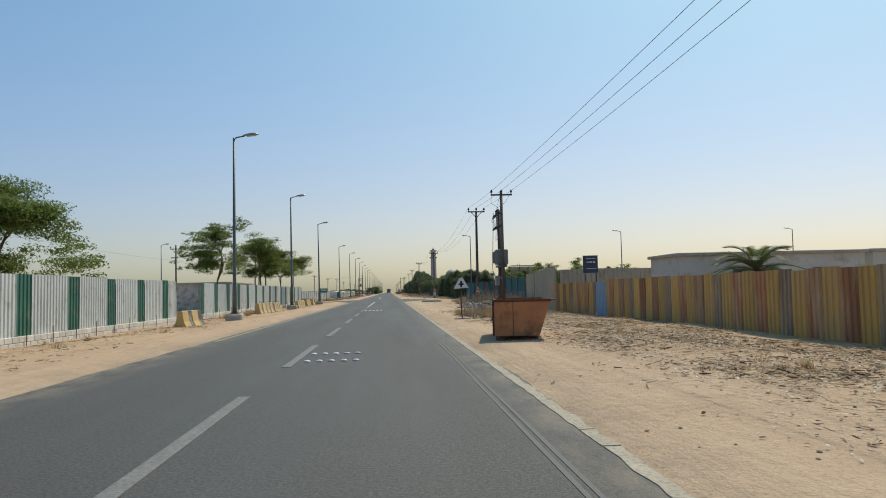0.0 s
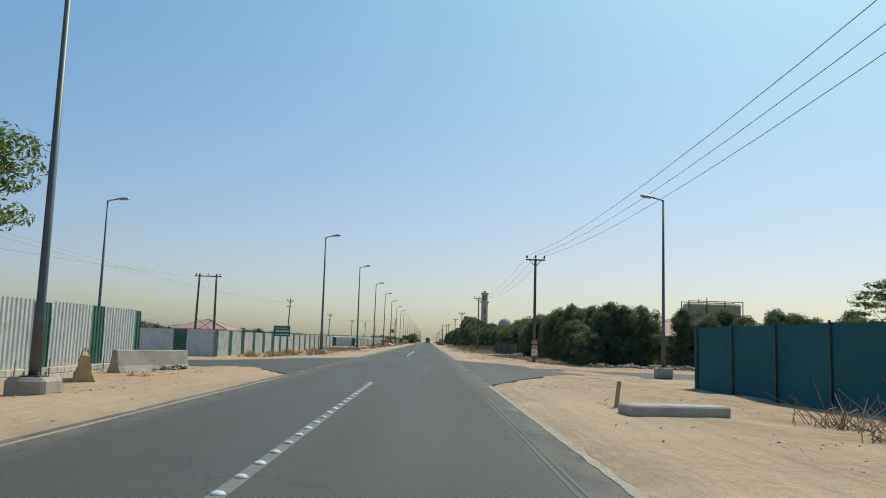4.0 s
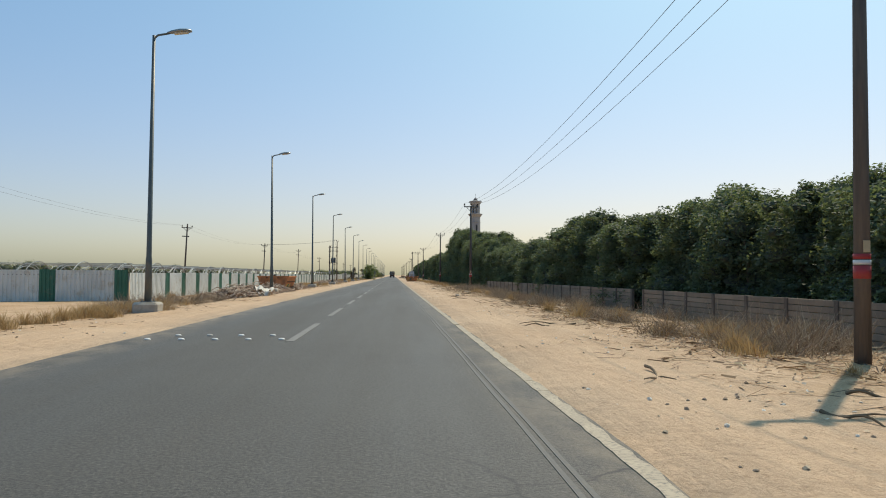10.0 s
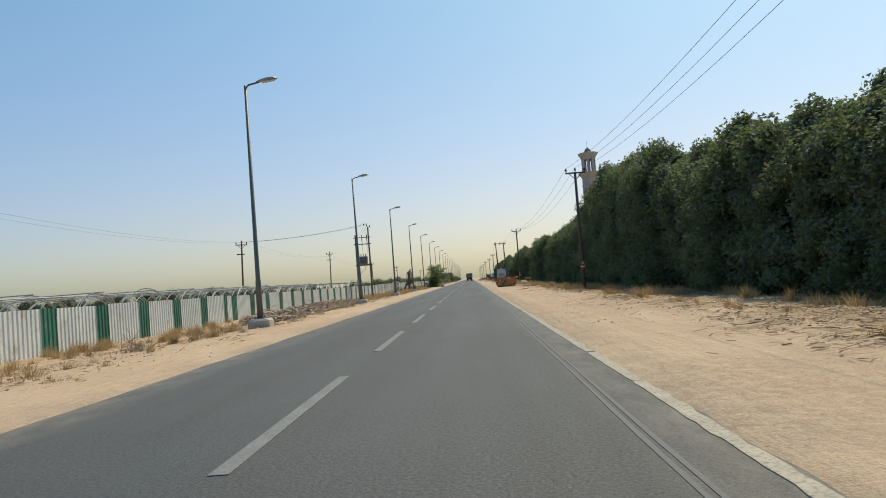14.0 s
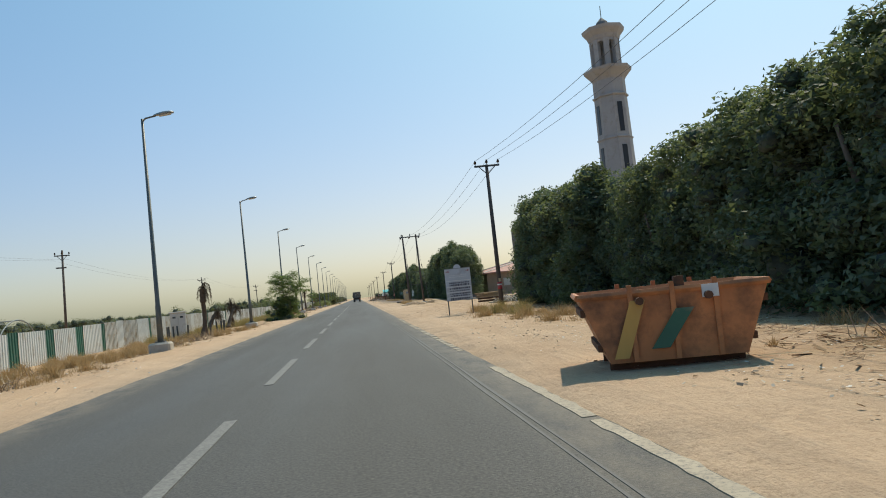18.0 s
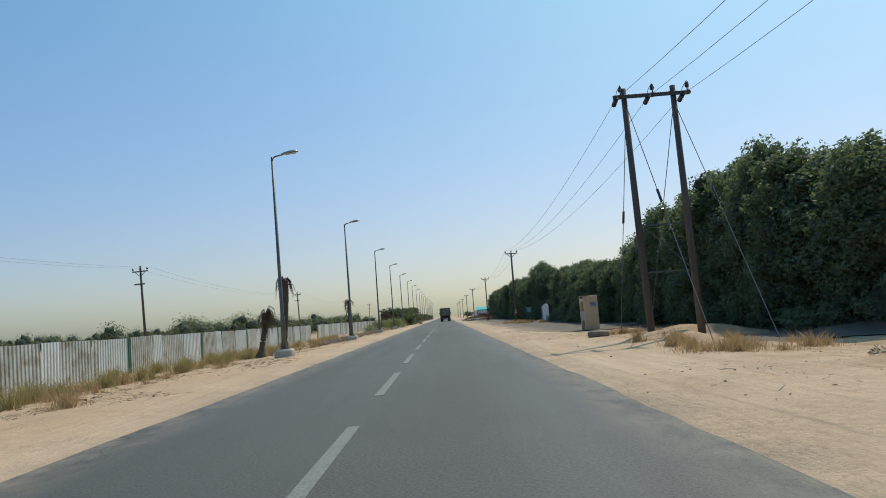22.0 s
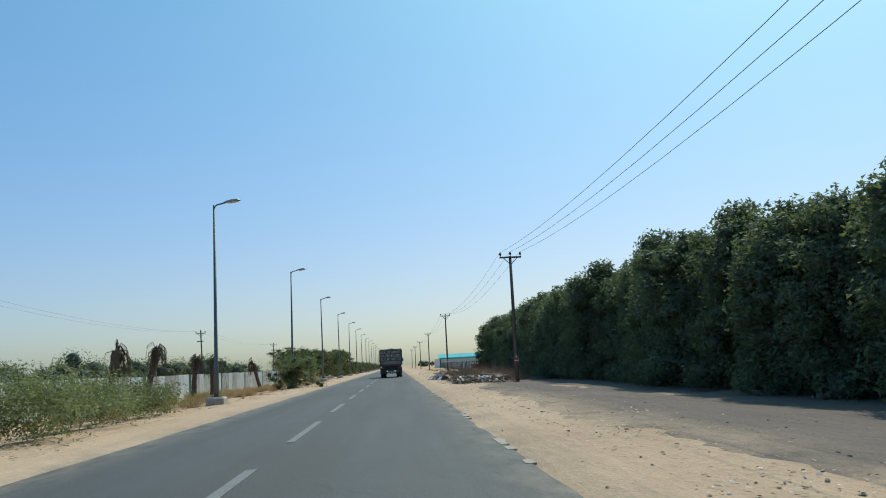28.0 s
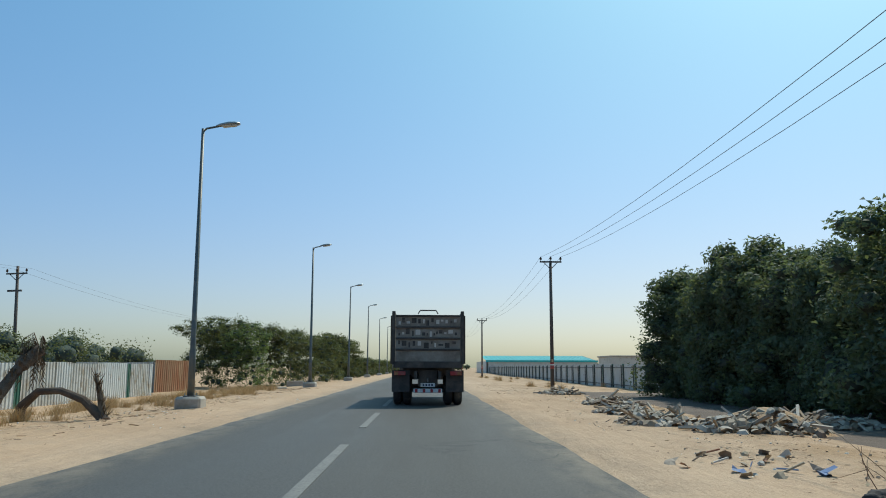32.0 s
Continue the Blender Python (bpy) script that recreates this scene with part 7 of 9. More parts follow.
def barrier(x, y, turn, bays, ghost=False):
    ob = thing("concrete_barrier", "yellow and black painted concrete road barrier" if not ghost else "bare weathered concrete road barrier", "road barrier", "roadside barriers", pose(x, y, hill(x, y) - 0.05, 0, 0, turn) @ Matrix.Diagonal((0.88, 1, 0.86, 1)))
    yy = 0.0
    for k in range(bays):
        part("yellow_block" if k % 2 == 0 else "black_block", (BY if k % 2 == 0 else BB), ob, m=pose(0, yy, 0))
        yy += 0.642 if k % 2 == 0 else 0.442
    hook = MB().tube([(-0.08, 0, 0.8), (-0.08, 0, 0.93), (0.08, 0, 0.93), (0.08, 0, 0.8)], 0.015, 5).mesh("lifting_hook", RUST)
    for w in (0.2, 0.8):
        part("lifting_hook", hook, ob, m=pose(0, yy * w, 0))
    return ob


for x, y, tn, n in ((-6.75, 27.2, -6, 4), (-6.55, 42.0, -2, 8), (-6.45, 46.7, 2, 7), (-6.2, 56.8, -2, 7), (-6.25, 63.3, 1, 7), (-6.35, 69.2, 3, 5), (-6.9, 76.0, 24, 7)):
    barrier(x, y, tn, n)
nb = thing("concrete_barrier", "bare grey concrete barrier at the junction", "road barrier", "roadside barriers", pose(-8.9, 81.8, -0.2, 0, 0, -24))
part("grey_block", barrier_mesh(3.4, CONCRETE), nb)


# ---- rubbish skips ----
def skip(x, y, turn, label, length=2.5, width=1.9, h=1.12, stripe=False, paint=None):
    ob = thing("rubbish_skip", label, "skip", "orange rubbish skips", pose(x, y, hill(x, y), 0, 0, turn))
    l, w, t = length / 2, width / 2, 0.05
    bl = l * 0.72
    out = [(-bl, -w, 0.1), (bl, -w, 0.1), (bl, w, 0.1), (-bl, w, 0.1)]
    top = [(-l, -w, h), (l, -w, h), (l, w, h), (-l, w, h)]
    inn = [(-bl + t, -w + t, 0.15), (bl - t, -w + t, 0.15), (bl - t, w - t, 0.15), (-bl + t, w - t, 0.15)]
    tin = [(-l + t, -w + t, h), (l - t, -w + t, h), (l - t, w - t, h), (-l + t, w - t, h)]
    f = [(3, 2, 1, 0)]
    for i in range(4):
        j = (i + 1) % 4
        f += [(i, j, 4 + j, 4 + i), (8 + j, 8 + i, 12 + i, 12 + j), (4 + i, 4 + j, 12 + j, 12 + i)]
    f.append((8, 9, 10, 11))
    part("body", MB().add(out + top + inn + tin, f).mesh("body", (paint or SKIP_ORANGE)), ob)
    for a, b in ((0, 1), (1, 2), (2, 3), (3, 0)):
        part("rim", MB().tube([top[a], top[b]], 0.045, 6).mesh("rim", (paint or SKIP_ORANGE)), ob)
    rib = MB().box((0, 0, 0.55), (0.06, 0.05, 0.95)).mesh("rib", (paint or SKIP_ORANGE))
    for s in (-1, 1):
        for xx in (-0.62, 0.0, 0.62):
            part("rib", rib, ob, m=pose(xx * bl, s * (w + 0.02), 0.03))
        for z in (0.3, 0.75):
            e = bl + (l - bl) * (z - 0.1) / (h - 0.1)
            part("end_rail", MB().box((s * (e + 0.03), 0, z), (0.06, width * 0.96, 0.09)).mesh("end_rail", RUST), ob)
        part("skid", MB().box((0, s * w * 0.7, 0.06), (bl * 2, 0.1, 0.12)).mesh("skid", RUST), ob)
        part("lifting_lug", MB().tube([(s * 0.5 * bl, -w - 0.02, h - 0.1), (s * 0.5 * bl, -w - 0.16, h - 0.1)], 0.05, 8).mesh("lifting_lug", RUST), ob)
    part("lid_stub", MB().box((0.1, -w + 0.05, h + 0.08), (0.12, 0.1, 0.16)).mesh("lid_stub", RUST), ob)
    if stripe:
        part("green_stripe", MB().poly_prism([(-0.32, -w - 0.052, 0.25), (-0.1, -w - 0.052, 0.25), (0.24, -w - 0.052, 0.72), (0.02, -w - 0.052, 0.72)], (0, -0.004, 0)).mesh("green_stripe", SHEET_GREEN), ob)
        part("yellow_stripe", MB().poly_prism([(-0.78, -w - 0.052, 0.16), (-0.6, -w - 0.052, 0.16), (-0.34, -w - 0.052, 0.86), (-0.52, -w - 0.052, 0.86)], (0, -0.004, 0)).mesh("yellow_stripe", SHEET_YELLOW), ob)
        part("label_plate", MB().box((0.45, -w - 0.055, 0.9), (0.2, 0.01, 0.16)).mesh("label_plate", WHITE_PAINT), ob)
    return ob




def leaning_skip(x, y, turn, length, w0, w1, h):
    """A skip whose one long side leans outwards: upright ribbed side, flat ends."""
    ob = thing("rubbish_skip", "open orange steel rubbish skip on the sand, grimy ribbed side", "skip", "orange rubbish skips", pose(x, y, 0, 0, 0, turn))
    t = 0.04
    ring = lambda a, b, z, d: [(d, d, z), (a - d, d, z), (b - d, length - d, z), (d, length - d, z)]
    v = ring(w0, w0, 0.1, 0) + ring(w1, w1, h, 0) + ring(w0, w0, 0.15, t) + ring(w1, w1, h, t)
    f = [(3, 2, 1, 0), (8, 9, 10, 11)]
    for i in range(4):
        j = (i + 1) % 4
        f += [(i, j, 4 + j, 4 + i), (8 + j, 8 + i, 12 + i, 12 + j), (4 + i, 4 + j, 12 + j, 12 + i)]
    part("body", MB().add(v, f).mesh("body", SKIP_ORANGE), ob)
    for a, b in ((4, 5), (5, 6), (6, 7), (7, 4)):
        part("rim", MB().tube([v[a], v[b]], 0.035, 6).mesh("rim", RUST), ob)
    rim_edge = MB().box((w1 + 0.05, length / 2, h), (0.14, length + 0.08, 0.03), bev=0.006).mesh("rim_plate", RUST)
    part("rim_plate", rim_edge, ob)
    rib = MB().box((-0.025, 0, h / 2 + 0.05), (0.05, 0.07, h - 0.12), bev=0.006).mesh("rib", RUST)
    for k in range(5):
        part("rib", rib, ob, m=pose(0, 0.08 + (length - 0.16) * k / 4, 0))
    part("side_rail", MB().box((-0.035, length / 2, h * 0.56), (0.07, length, 0.09), bev=0.01).mesh("side_rail", RUST), ob)
    part("green_stripe", MB().poly_prism([(-0.008, length * 0.7, 0.15), (-0.008, length * 0.97, 0.15), (-0.008, length * 0.97, h * 0.85), (-0.008, length * 0.8, h * 0.85)], (0.006, 0, 0)).mesh("green_stripe", SHEET_GREEN), ob)
    part("weld_seam", MB().box((w0 * 0.42, -0.004, h / 2 + 0.05), (0.015, 0.01, h - 0.12)).mesh("weld_seam", RUST), ob)
    for yy in (0.06, length - 0.06):
        for xx in (0.08, w0 - 0.08):
            part("foot", MB().lathe([(0.05, 0), (0.055, 0.04), (0.05, 0.11)], 10, (xx, yy, 0)).mesh("foot", RUST), ob)
    part("lifting_lug", MB().tube([(0.25, 0.05, h), (0.25, 0.05, h + 0.16)], 0.03, 8).mesh("lifting_lug", RUST), ob)
    return ob


leaning_skip(4.3, 15.62, -8, 3.0, 1.08, 1.36, 0.95)
skip(5.6, 279.7, -14, "orange steel skip with a green stripe by the hedge", 2.3, 1.6, 0.95, True)
far_skip = skip(-7.0, 199.2, -15, "rusty orange skip with a yellow and green end amid branches", 2.5, 1.5, 1.15)
for y0, y1, z0, z1, k, nm in ((-0.68, 0.1, 0.2, 0.6, SHEET_YELLOW, "yellow_panel"), (-0.6, -0.38, 0.2, 0.58, SHEET_GREEN, "green_stripe")):
    e = 0.012 if k is SHEET_YELLOW else 0.018
    part(nm, MB().poly_prism([(0.9 + (z0 - 0.1) * 0.333 + e, y0, z0), (0.9 + (z0 - 0.1) * 0.333 + e, y1, z0), (0.9 + (z1 - 0.1) * 0.333 + e, y1 + 0.2 * (k is SHEET_GREEN), z1), (0.9 + (z1 - 0.1) * 0.333 + e, y0 + 0.2 * (k is SHEET_GREEN), z1)], (-0.006, 0, 0)).mesh(nm, k), far_skip)
skip(9.75, 474.6, 3, "rusty brown skip behind the rubbish heap", 1.75, 1.6, 1.15, False, SKIP_BROWN)


# ---- signs ----
def bars(ob, rows, x0, x1, y, material, rnd, name="lettering"):
    """Unreadable writing: short bars along each row (z, height)."""
    for z, h in rows:
        x = x0
        while x < x1 - 0.04:
            w = min(rnd.uniform(0.04, 0.14), x1 - x)
            part(name, MB().box((x + w / 2, y, z), (w * 0.85, 0.006, h * rnd.uniform(0.6, 1))).mesh(name, material), ob)
            x += w + rnd.uniform(0.01, 0.03)


def warning_sign():
    ob = thing("warning_sign", "weathered white triangular road sign with a black cross", "road sign", m=pose(4.85, 28.0, 0) @ Matrix.Scale(0.85, 4))
    part("post", MB().tube([(0.02, 0.02, 0), (-0.02, 0, 1.0), (-0.04, 0.03, 1.9)], 0.03, 8).mesh("post", RUST), ob)
    part("foot_plate", MB().poly_prism([(-0.42, -0.3, 0.012), (0.42, -0.22, 0.012), (0.2, 0.3, 0.012), (-0.3, 0.28, 0.012)], (0, 0, 0.02)).mesh("foot_plate", STEEL_DARK), ob)
    part("face", MB().poly_prism([(-0.38, -0.05, 1.52), (0.38, -0.05, 1.56), (0.3, -0.05, 1.68), (0.05, -0.05, 2.12), (-0.05, -0.05, 2.12), (-0.3, -0.05, 1.66)], (0, 0.03, 0)).mesh("face", WHITE_PAINT), ob)
    part("symbol", MB().poly_prism([(-0.05, -0.056, 1.6), (0.05, -0.056, 1.6), (0.05, -0.056, 1.7), (0.14, -0.056, 1.72), (0.14, -0.056, 1.78), (0.05, -0.056, 1.78), (0.06, -0.056, 1.87), (0, -0.056, 1.93), (-0.06, -0.056, 1.87), (-0.05, -0.056, 1.78), (-0.14, -0.056, 1.78), (-0.14, -0.056, 1.72), (-0.05, -0.056, 1.7)], (0, 0.004, 0)).mesh("symbol", BLACK), ob)
    part("clamp", MB().box((-0.03, -0.0, 2.1), (0.1, 0.1, 0.08)).mesh("clamp", RUST), ob)


warning_sign()
rs = random.Random(3)


def board_sign(name, label, x, y, turn, w, h, z, face, letter, rows, posts, arrow=False, size=1.0):
    ob = thing(name, label, "sign", m=pose(x, y, hill(x, y) - 0.02, 0, 0, turn) @ Matrix.Scale(size, 4))
    for px in posts:
        part("post", MB().box((px, 0.04, (z + h) / 2), (0.06, 0.05, z + h)).mesh("post", STEEL_DARK), ob)
    if arrow:
        part("board", MB().poly_prism([(-w / 2, 0, z + h / 2), (-w / 2 + 0.14, 0, z), (w / 2, 0, z), (w / 2, 0, z + h), (-w / 2 + 0.14, 0, z + h)], (0, -0.03, 0)).mesh("board", face), ob)
    else:
        part("board", MB().box((0, 0, z + h / 2), (w, 0.04, h), bev=0.008).mesh("board", face), ob)
    for c, s in (((0, -0.025, z + h), (w + 0.03, 0.03, 0.03)), ((0, -0.025, z), (w + 0.03, 0.03, 0.03))):
        part("trim", MB().box(c, s).mesh("trim", STEEL_GREY), ob)
    bars(ob, rows, -w / 2 + 0.2, w / 2 - 0.1, -0.036, letter, rs)
    return ob


board_sign("direction_sign", "dark green arrow-shaped direction sign with white writing", -8.75, 106.3, 12, 1.18, 0.72, 1.4, GREEN_SIGN, WHITE_PAINT, ((1.96, 0.07), (1.76, 0.15), (1.53, 0.07)), (-0.5, 0.42), True)
board_sign("notice_board", "dark blue notice board on posts above the fence", 12.75, 35.2, -12, 0.8, 0.95, 2.15, BLUE_SIGN, WHITE_PAINT, ((2.95, 0.05), (2.75, 0.1), (2.4, 0.05)), (-0.3, 0.3))
nbs = board_sign("project_board", "sun-bleached project board with rows of dark writing", 6.2, 301.0, -2, 1.42, 1.75, 0.82, PALE_SIGN, INK, ((1.78, 0.09), (1.66, 0.12), (1.47, 0.1), (1.34, 0.06), (1.18, 0.09), (1.07, 0.08), (0.9, 0.13)), (-0.66, 0.66), size=0.83)
for z in (1.9, 1.56, 1.26, 0.99):
    part("divider", MB().box((0, -0.03, z), (1.36, 0.02, 0.03)).mesh("divider", WHITE_PAINT), nbs)
part("crest_arch", MB().lathe([(0.2, 0), (0.2, 0.03)], 16).mesh("crest_arch", PALE_SIGN), nbs, m=pose(0, 0.015, 2.6, 90, 0, 0))
for s in (-1, 1):
    part("arrow", MB().poly_prism([(-0.1, -0.03, -0.015), (0.02, -0.03, -0.015), (0.02, -0.03, -0.05), (0.1, -0.03, 0), (0.02, -0.03, 0.05), (0.02, -0.03, 0.015), (-0.1, -0.03, 0.015)], (0, -0.006, 0)).mesh("arrow", RED_PAINT), nbs, m=pose(s * 0.55, 0, 2.42))
bars(nbs, ((2.1, 0.03), (2.2, 0.02)), -0.5, 0.5, -0.032, WHITE_PAINT, rs)
board_sign("green_notice", "green notice board with white writing by the gate", 10.5, 403.9, -30, 0.85, 0.55, 1.4, GREEN_SIGN, WHITE_PAINT, ((1.86, 0.04), (1.75, 0.05), (1.63, 0.05), (1.5, 0.04)), (-0.3, 0.25), size=0.88)
# small notices strapped to the corner pole
for z, h, k, lab in ((1.72, 0.3, RED_PAINT, "small red notice plate on the pole"), (1.38, 0.27, CREAM_PAINT, "small cream notice plate on the pole"), (0.98, 0.42, WHITE_PAINT, "white notice plate on the pole")):
    pl = thing("pole_notice", lab, "sign", "notices on the corner pole", pose(9.09, 105.82, -0.3))
    part("plate", MB().box((0, 0, z), (0.42, 0.02, h), bev=0.005).mesh("plate", k), pl)
    part("strap", MB().box((0, 0.02, z), (0.1, 0.05, 0.05)).mesh("strap", STEEL_DARK), pl)
    bars(pl, ((z + h * 0.25, 0.05), (z, 0.05), (z - h * 0.25, 0.05)), -0.17, 0.17, -0.014, WHITE_PAINT if k is RED_PAINT else INK, rs)


# ---- drinking-water kiosk, tyre, cabinet ----
def kiosk():
    ob = thing("water_kiosk", "beige drinking-water kiosk with an arched niche", "kiosk", m=pose(8.3, 364.9, -0.1, 0, 0, -84) @ Matrix.Scale(0.95, 4))
    part("body", MB().box((0.05, 0.35, 0.96), (0.72, 0.55, 1.92), bev=0.015).mesh("body", CREAM_PAINT), ob)
    for sx in (-0.31, 0.41):
        part("side_cheek", MB().box((sx, 0.0, 0.96), (0.1, 0.3, 1.92)).mesh("side_cheek", CREAM_PAINT), ob)
    arch = MB()
    for s in range(8):
        w0, w1 = math.pi * s / 8, math.pi * (s + 1) / 8
        arch.poly_prism([(0.05 - 0.31 * math.cos(w0), -0.14, 1.35 + 0.3 * math.sin(w0)), (0.05 - 0.31 * math.cos(w1), -0.14, 1.35 + 0.3 * math.sin(w1)), (0.05 - 0.31 * math.cos(w1), -0.14, 1.78), (0.05 - 0.31 * math.cos(w0), -0.14, 1.78)], (0, 0.12, 0))
    part("arch", arch.mesh("arch", CREAM_PAINT), ob)
    part("niche_back", MB().box((0.05, 0.06, 0.9), (0.6, 0.03, 1.6)).mesh("niche_back", CONCRETE_DARK), ob, "dark recessed niche")
    part("basin", MB().box((0.05, -0.05, 0.85), (0.5, 0.2, 0.5), bev=0.03).mesh("basin", STEEL_GREY), ob)
    for k in range(3):
        part("top_slot", MB().box((-0.16 + k * 0.2, -0.15, 1.84), (0.1, 0.02, 0.1)).mesh("top_slot", BLACK), ob)
    part("notice_panel", MB().box((0.42, 0.35, 1.45), (0.015, 0.4, 0.3)).mesh("notice_panel", PALE_SIGN), ob)
    for k in range(4):
        part("lettering", MB().box((0.43, 0.35, 1.35 + k * 0.065), (0.006, 0.34, 0.03)).mesh("lettering", INK), ob)


kiosk()
tyre = thing("old_tyre", "old lorry tyre lying flat on the gravel", "tyre", m=pose(7.0, 356.7, 0.0) @ Matrix.Scale(0.78, 4))
part("casing", MB().lathe([(0.28, 0.08), (0.3, 0.03), (0.4, 0), (0.5, 0.03), (0.54, 0.1), (0.54, 0.22), (0.5, 0.29), (0.4, 0.32), (0.3, 0.29), (0.28, 0.24), (0.285, 0.16), (0.28, 0.08)], 28).mesh("casing", OLD_TYRE, smooth=True), tyre)
cab = thing("utility_cabinet", "beige roadside utility cabinet on a plinth", "utility cabinet", m=pose(-10.5, 316.8, -0.28, 0, 0, 12))
part("body", MB().box((0, 0, 0.98), (1.0, 0.75, 1.6), bev=0.02).mesh("body", BLOCKWORK), cab)
part("roof_cap", MB().box((0, 0, 1.83), (1.14, 0.9, 0.1), bev=0.03).mesh("roof_cap", WHITE_WALL), cab)
part("plinth", MB().box((0, 0, 0.1), (1.06, 0.8, 0.2), bev=0.02).mesh("plinth", CONCRETE), cab)
for s in (-1, 1):
    d = part("door", MB().box((s * 0.24, -0.385, 1.0), (0.45, 0.03, 1.4), bev=0.008).mesh("door", BLOCKWORK), cab)
    part("vent", MB().box((s * 0.24, -0.405, 1.5), (0.2, 0.015, 0.12)).mesh("vent", STEEL_DARK), d)
post_mesh = MB().tube([(0, 0, -0.1), (0, 0, 0.92)], 0.05, 8).mesh("bollard", STEEL_DARK)
for x, y in ((-9.4, 310.2), (-9.2, 310.7), (-9.0, 310.9), (-8.5, 311.1), (-7.6, 312.9), (-7.3, 313.5), (-7.0, 313.3), (-7.1, 314.5), (-7.3, 315.6), (-7.5, 316.7), (-9.8, 312.0)):
    b = thing("bollard", "dark rusty steel bollard in the grass", "bollard", "bollards round the cabinet", pose(x, y, -0.2, rs.uniform(-3, 3), rs.uniform(-3, 3), 0), data=post_mesh)

# ---- white gate between the hedges ----
gate = thing("sheet_gate", "white sheet metal gate with a low arched top", "gate", m=pose(13.4, 408.0, -0.24) @ Matrix.Diagonal((1, 1.0, 0.95, 1)))
for y0, y1, hh in ((0.2, 2.5, 1.9), (2.6, 4.9, 2.0)):
    n = 10
    top = [(0, y0 + (y1 - y0) * k / n, 1.8 + 0.36 * math.sin(math.pi * (y0 + (y1 - y0) * k / n - 0.2) / 4.7)) for k in range(n + 1)]
    part("gate_leaf", MB().poly_prism([(0, y0, 0.06), (0, y1, 0.06)] + top[::-1], (-0.04, 0, 0)).mesh("gate_leaf", SHEET_WHITE), gate)
for y in (0.1, 2.55, 5.05):
    part("gate_post", MB().box((0.02, y, 1.0), (0.1, 0.1, 2.05 if y != 2.55 else 2.3)).mesh("gate_post", STEEL_DARK), gate)
part("gate_lamp_arm", MB().tube([(0, 5.05, 2.0), (-0.1, 5.05, 2.3), (-0.5, 5.2, 2.45)], 0.02, 6).mesh("gate_lamp_arm", STEEL_DARK), gate)
fence("white sheet fence beside the gate", (13.45, 413.1), (13.6, 415.4), ((2.5, SHEET_WHITE),), 0, 1.75, 0, pitch=0.4)

# ---- low concrete pieces ----
def slab(name, label, x, y, turn, s, k=CONCRETE, cat="concrete slab"):
    ob = thing(name, label, cat, m=pose(x, y, hill(x, y) - 0.02, 0, 0, turn))
    part("slab", MB().box((0, 0, s[2] / 2), s, bev=0.03).mesh("slab", k), ob)
    return ob


w1 = slab("well_cover", "raised pale concrete well cover with two dark hatches", 9.0, 121.2, 18, (1.7, 1.9, 0.3))
for s in (-0.45, 0.45):
    part("hatch", MB().box((s, -0.3, 0.31), (0.5, 0.6, 0.04), bev=0.01).mesh("hatch", STEEL_DARK), w1)
slab("well_cover", "flat pale concrete well slab in the dry grass", 8.4, 127.8, 8, (1.5, 1.6, 0.14))
slab("concrete_slab", "low concrete slab half sunk in the sand", 6.38, 72.4, 8, (2.0, 0.7, 0.22))
slab("concrete_slab", "low concrete slab half sunk in the sand", 7.34, 336.5, 12, (1.9, 0.8, 0.25))
slab("concrete_planter", "low pale concrete kerb wall beside the fence", -8.4, 421.6, 8, (2.6, 0.3, 0.5))
slab("concrete_block", "pale concrete block lying by the road", -7.9, 512.5, 10, (1.2, 0.7, 0.4))
slab("concrete_block", "pale concrete block at the yard entrance", 16.6, 340.9, 10, (1.1, 0.5, 0.6))
slab("concrete_block", "long pale concrete kerb in front of the house", 15.2, 342.2, 4, (3.8, 0.45, 0.2))
slab("concrete_block", "loose concrete block on the sand", 5.7, 187.4, 30, (0.2, 0.18, 0.13))
slab("concrete_block", "broken concrete block on the verge", 8.9, 131.1, 10, (0.1, 0.1, 0.5))
slab("concrete_block", "flat concrete block on the sand", 7.4, 198.4, 30, (0.5, 0.35, 0.1))
slab("boulder", "rounded pale boulder beside the hedge", 10.4, 123.6, 20, (0.8, 0.6, 0.5), CONCRETE, "boulder")
for i, (x, y) in enumerate(((-7.4, 426), (-6.6, 470), (-7.2, 489), (-7.5, 505.5), (-6.9, 418.0))):
    slab("concrete_block", "small concrete slab on the sandy verge", x, y, 20 * i, (0.9, 0.5, 0.14))
pst = thing("leaning_post", "short leaning timber post in the sand", "post", m=pose(5.61, 73.6, 0, 3, 6, 0))
part("shaft", MB().box((0, 0, 0.25), (0.08, 0.08, 0.6), bev=0.01).mesh("shaft", TIMBER), pst)


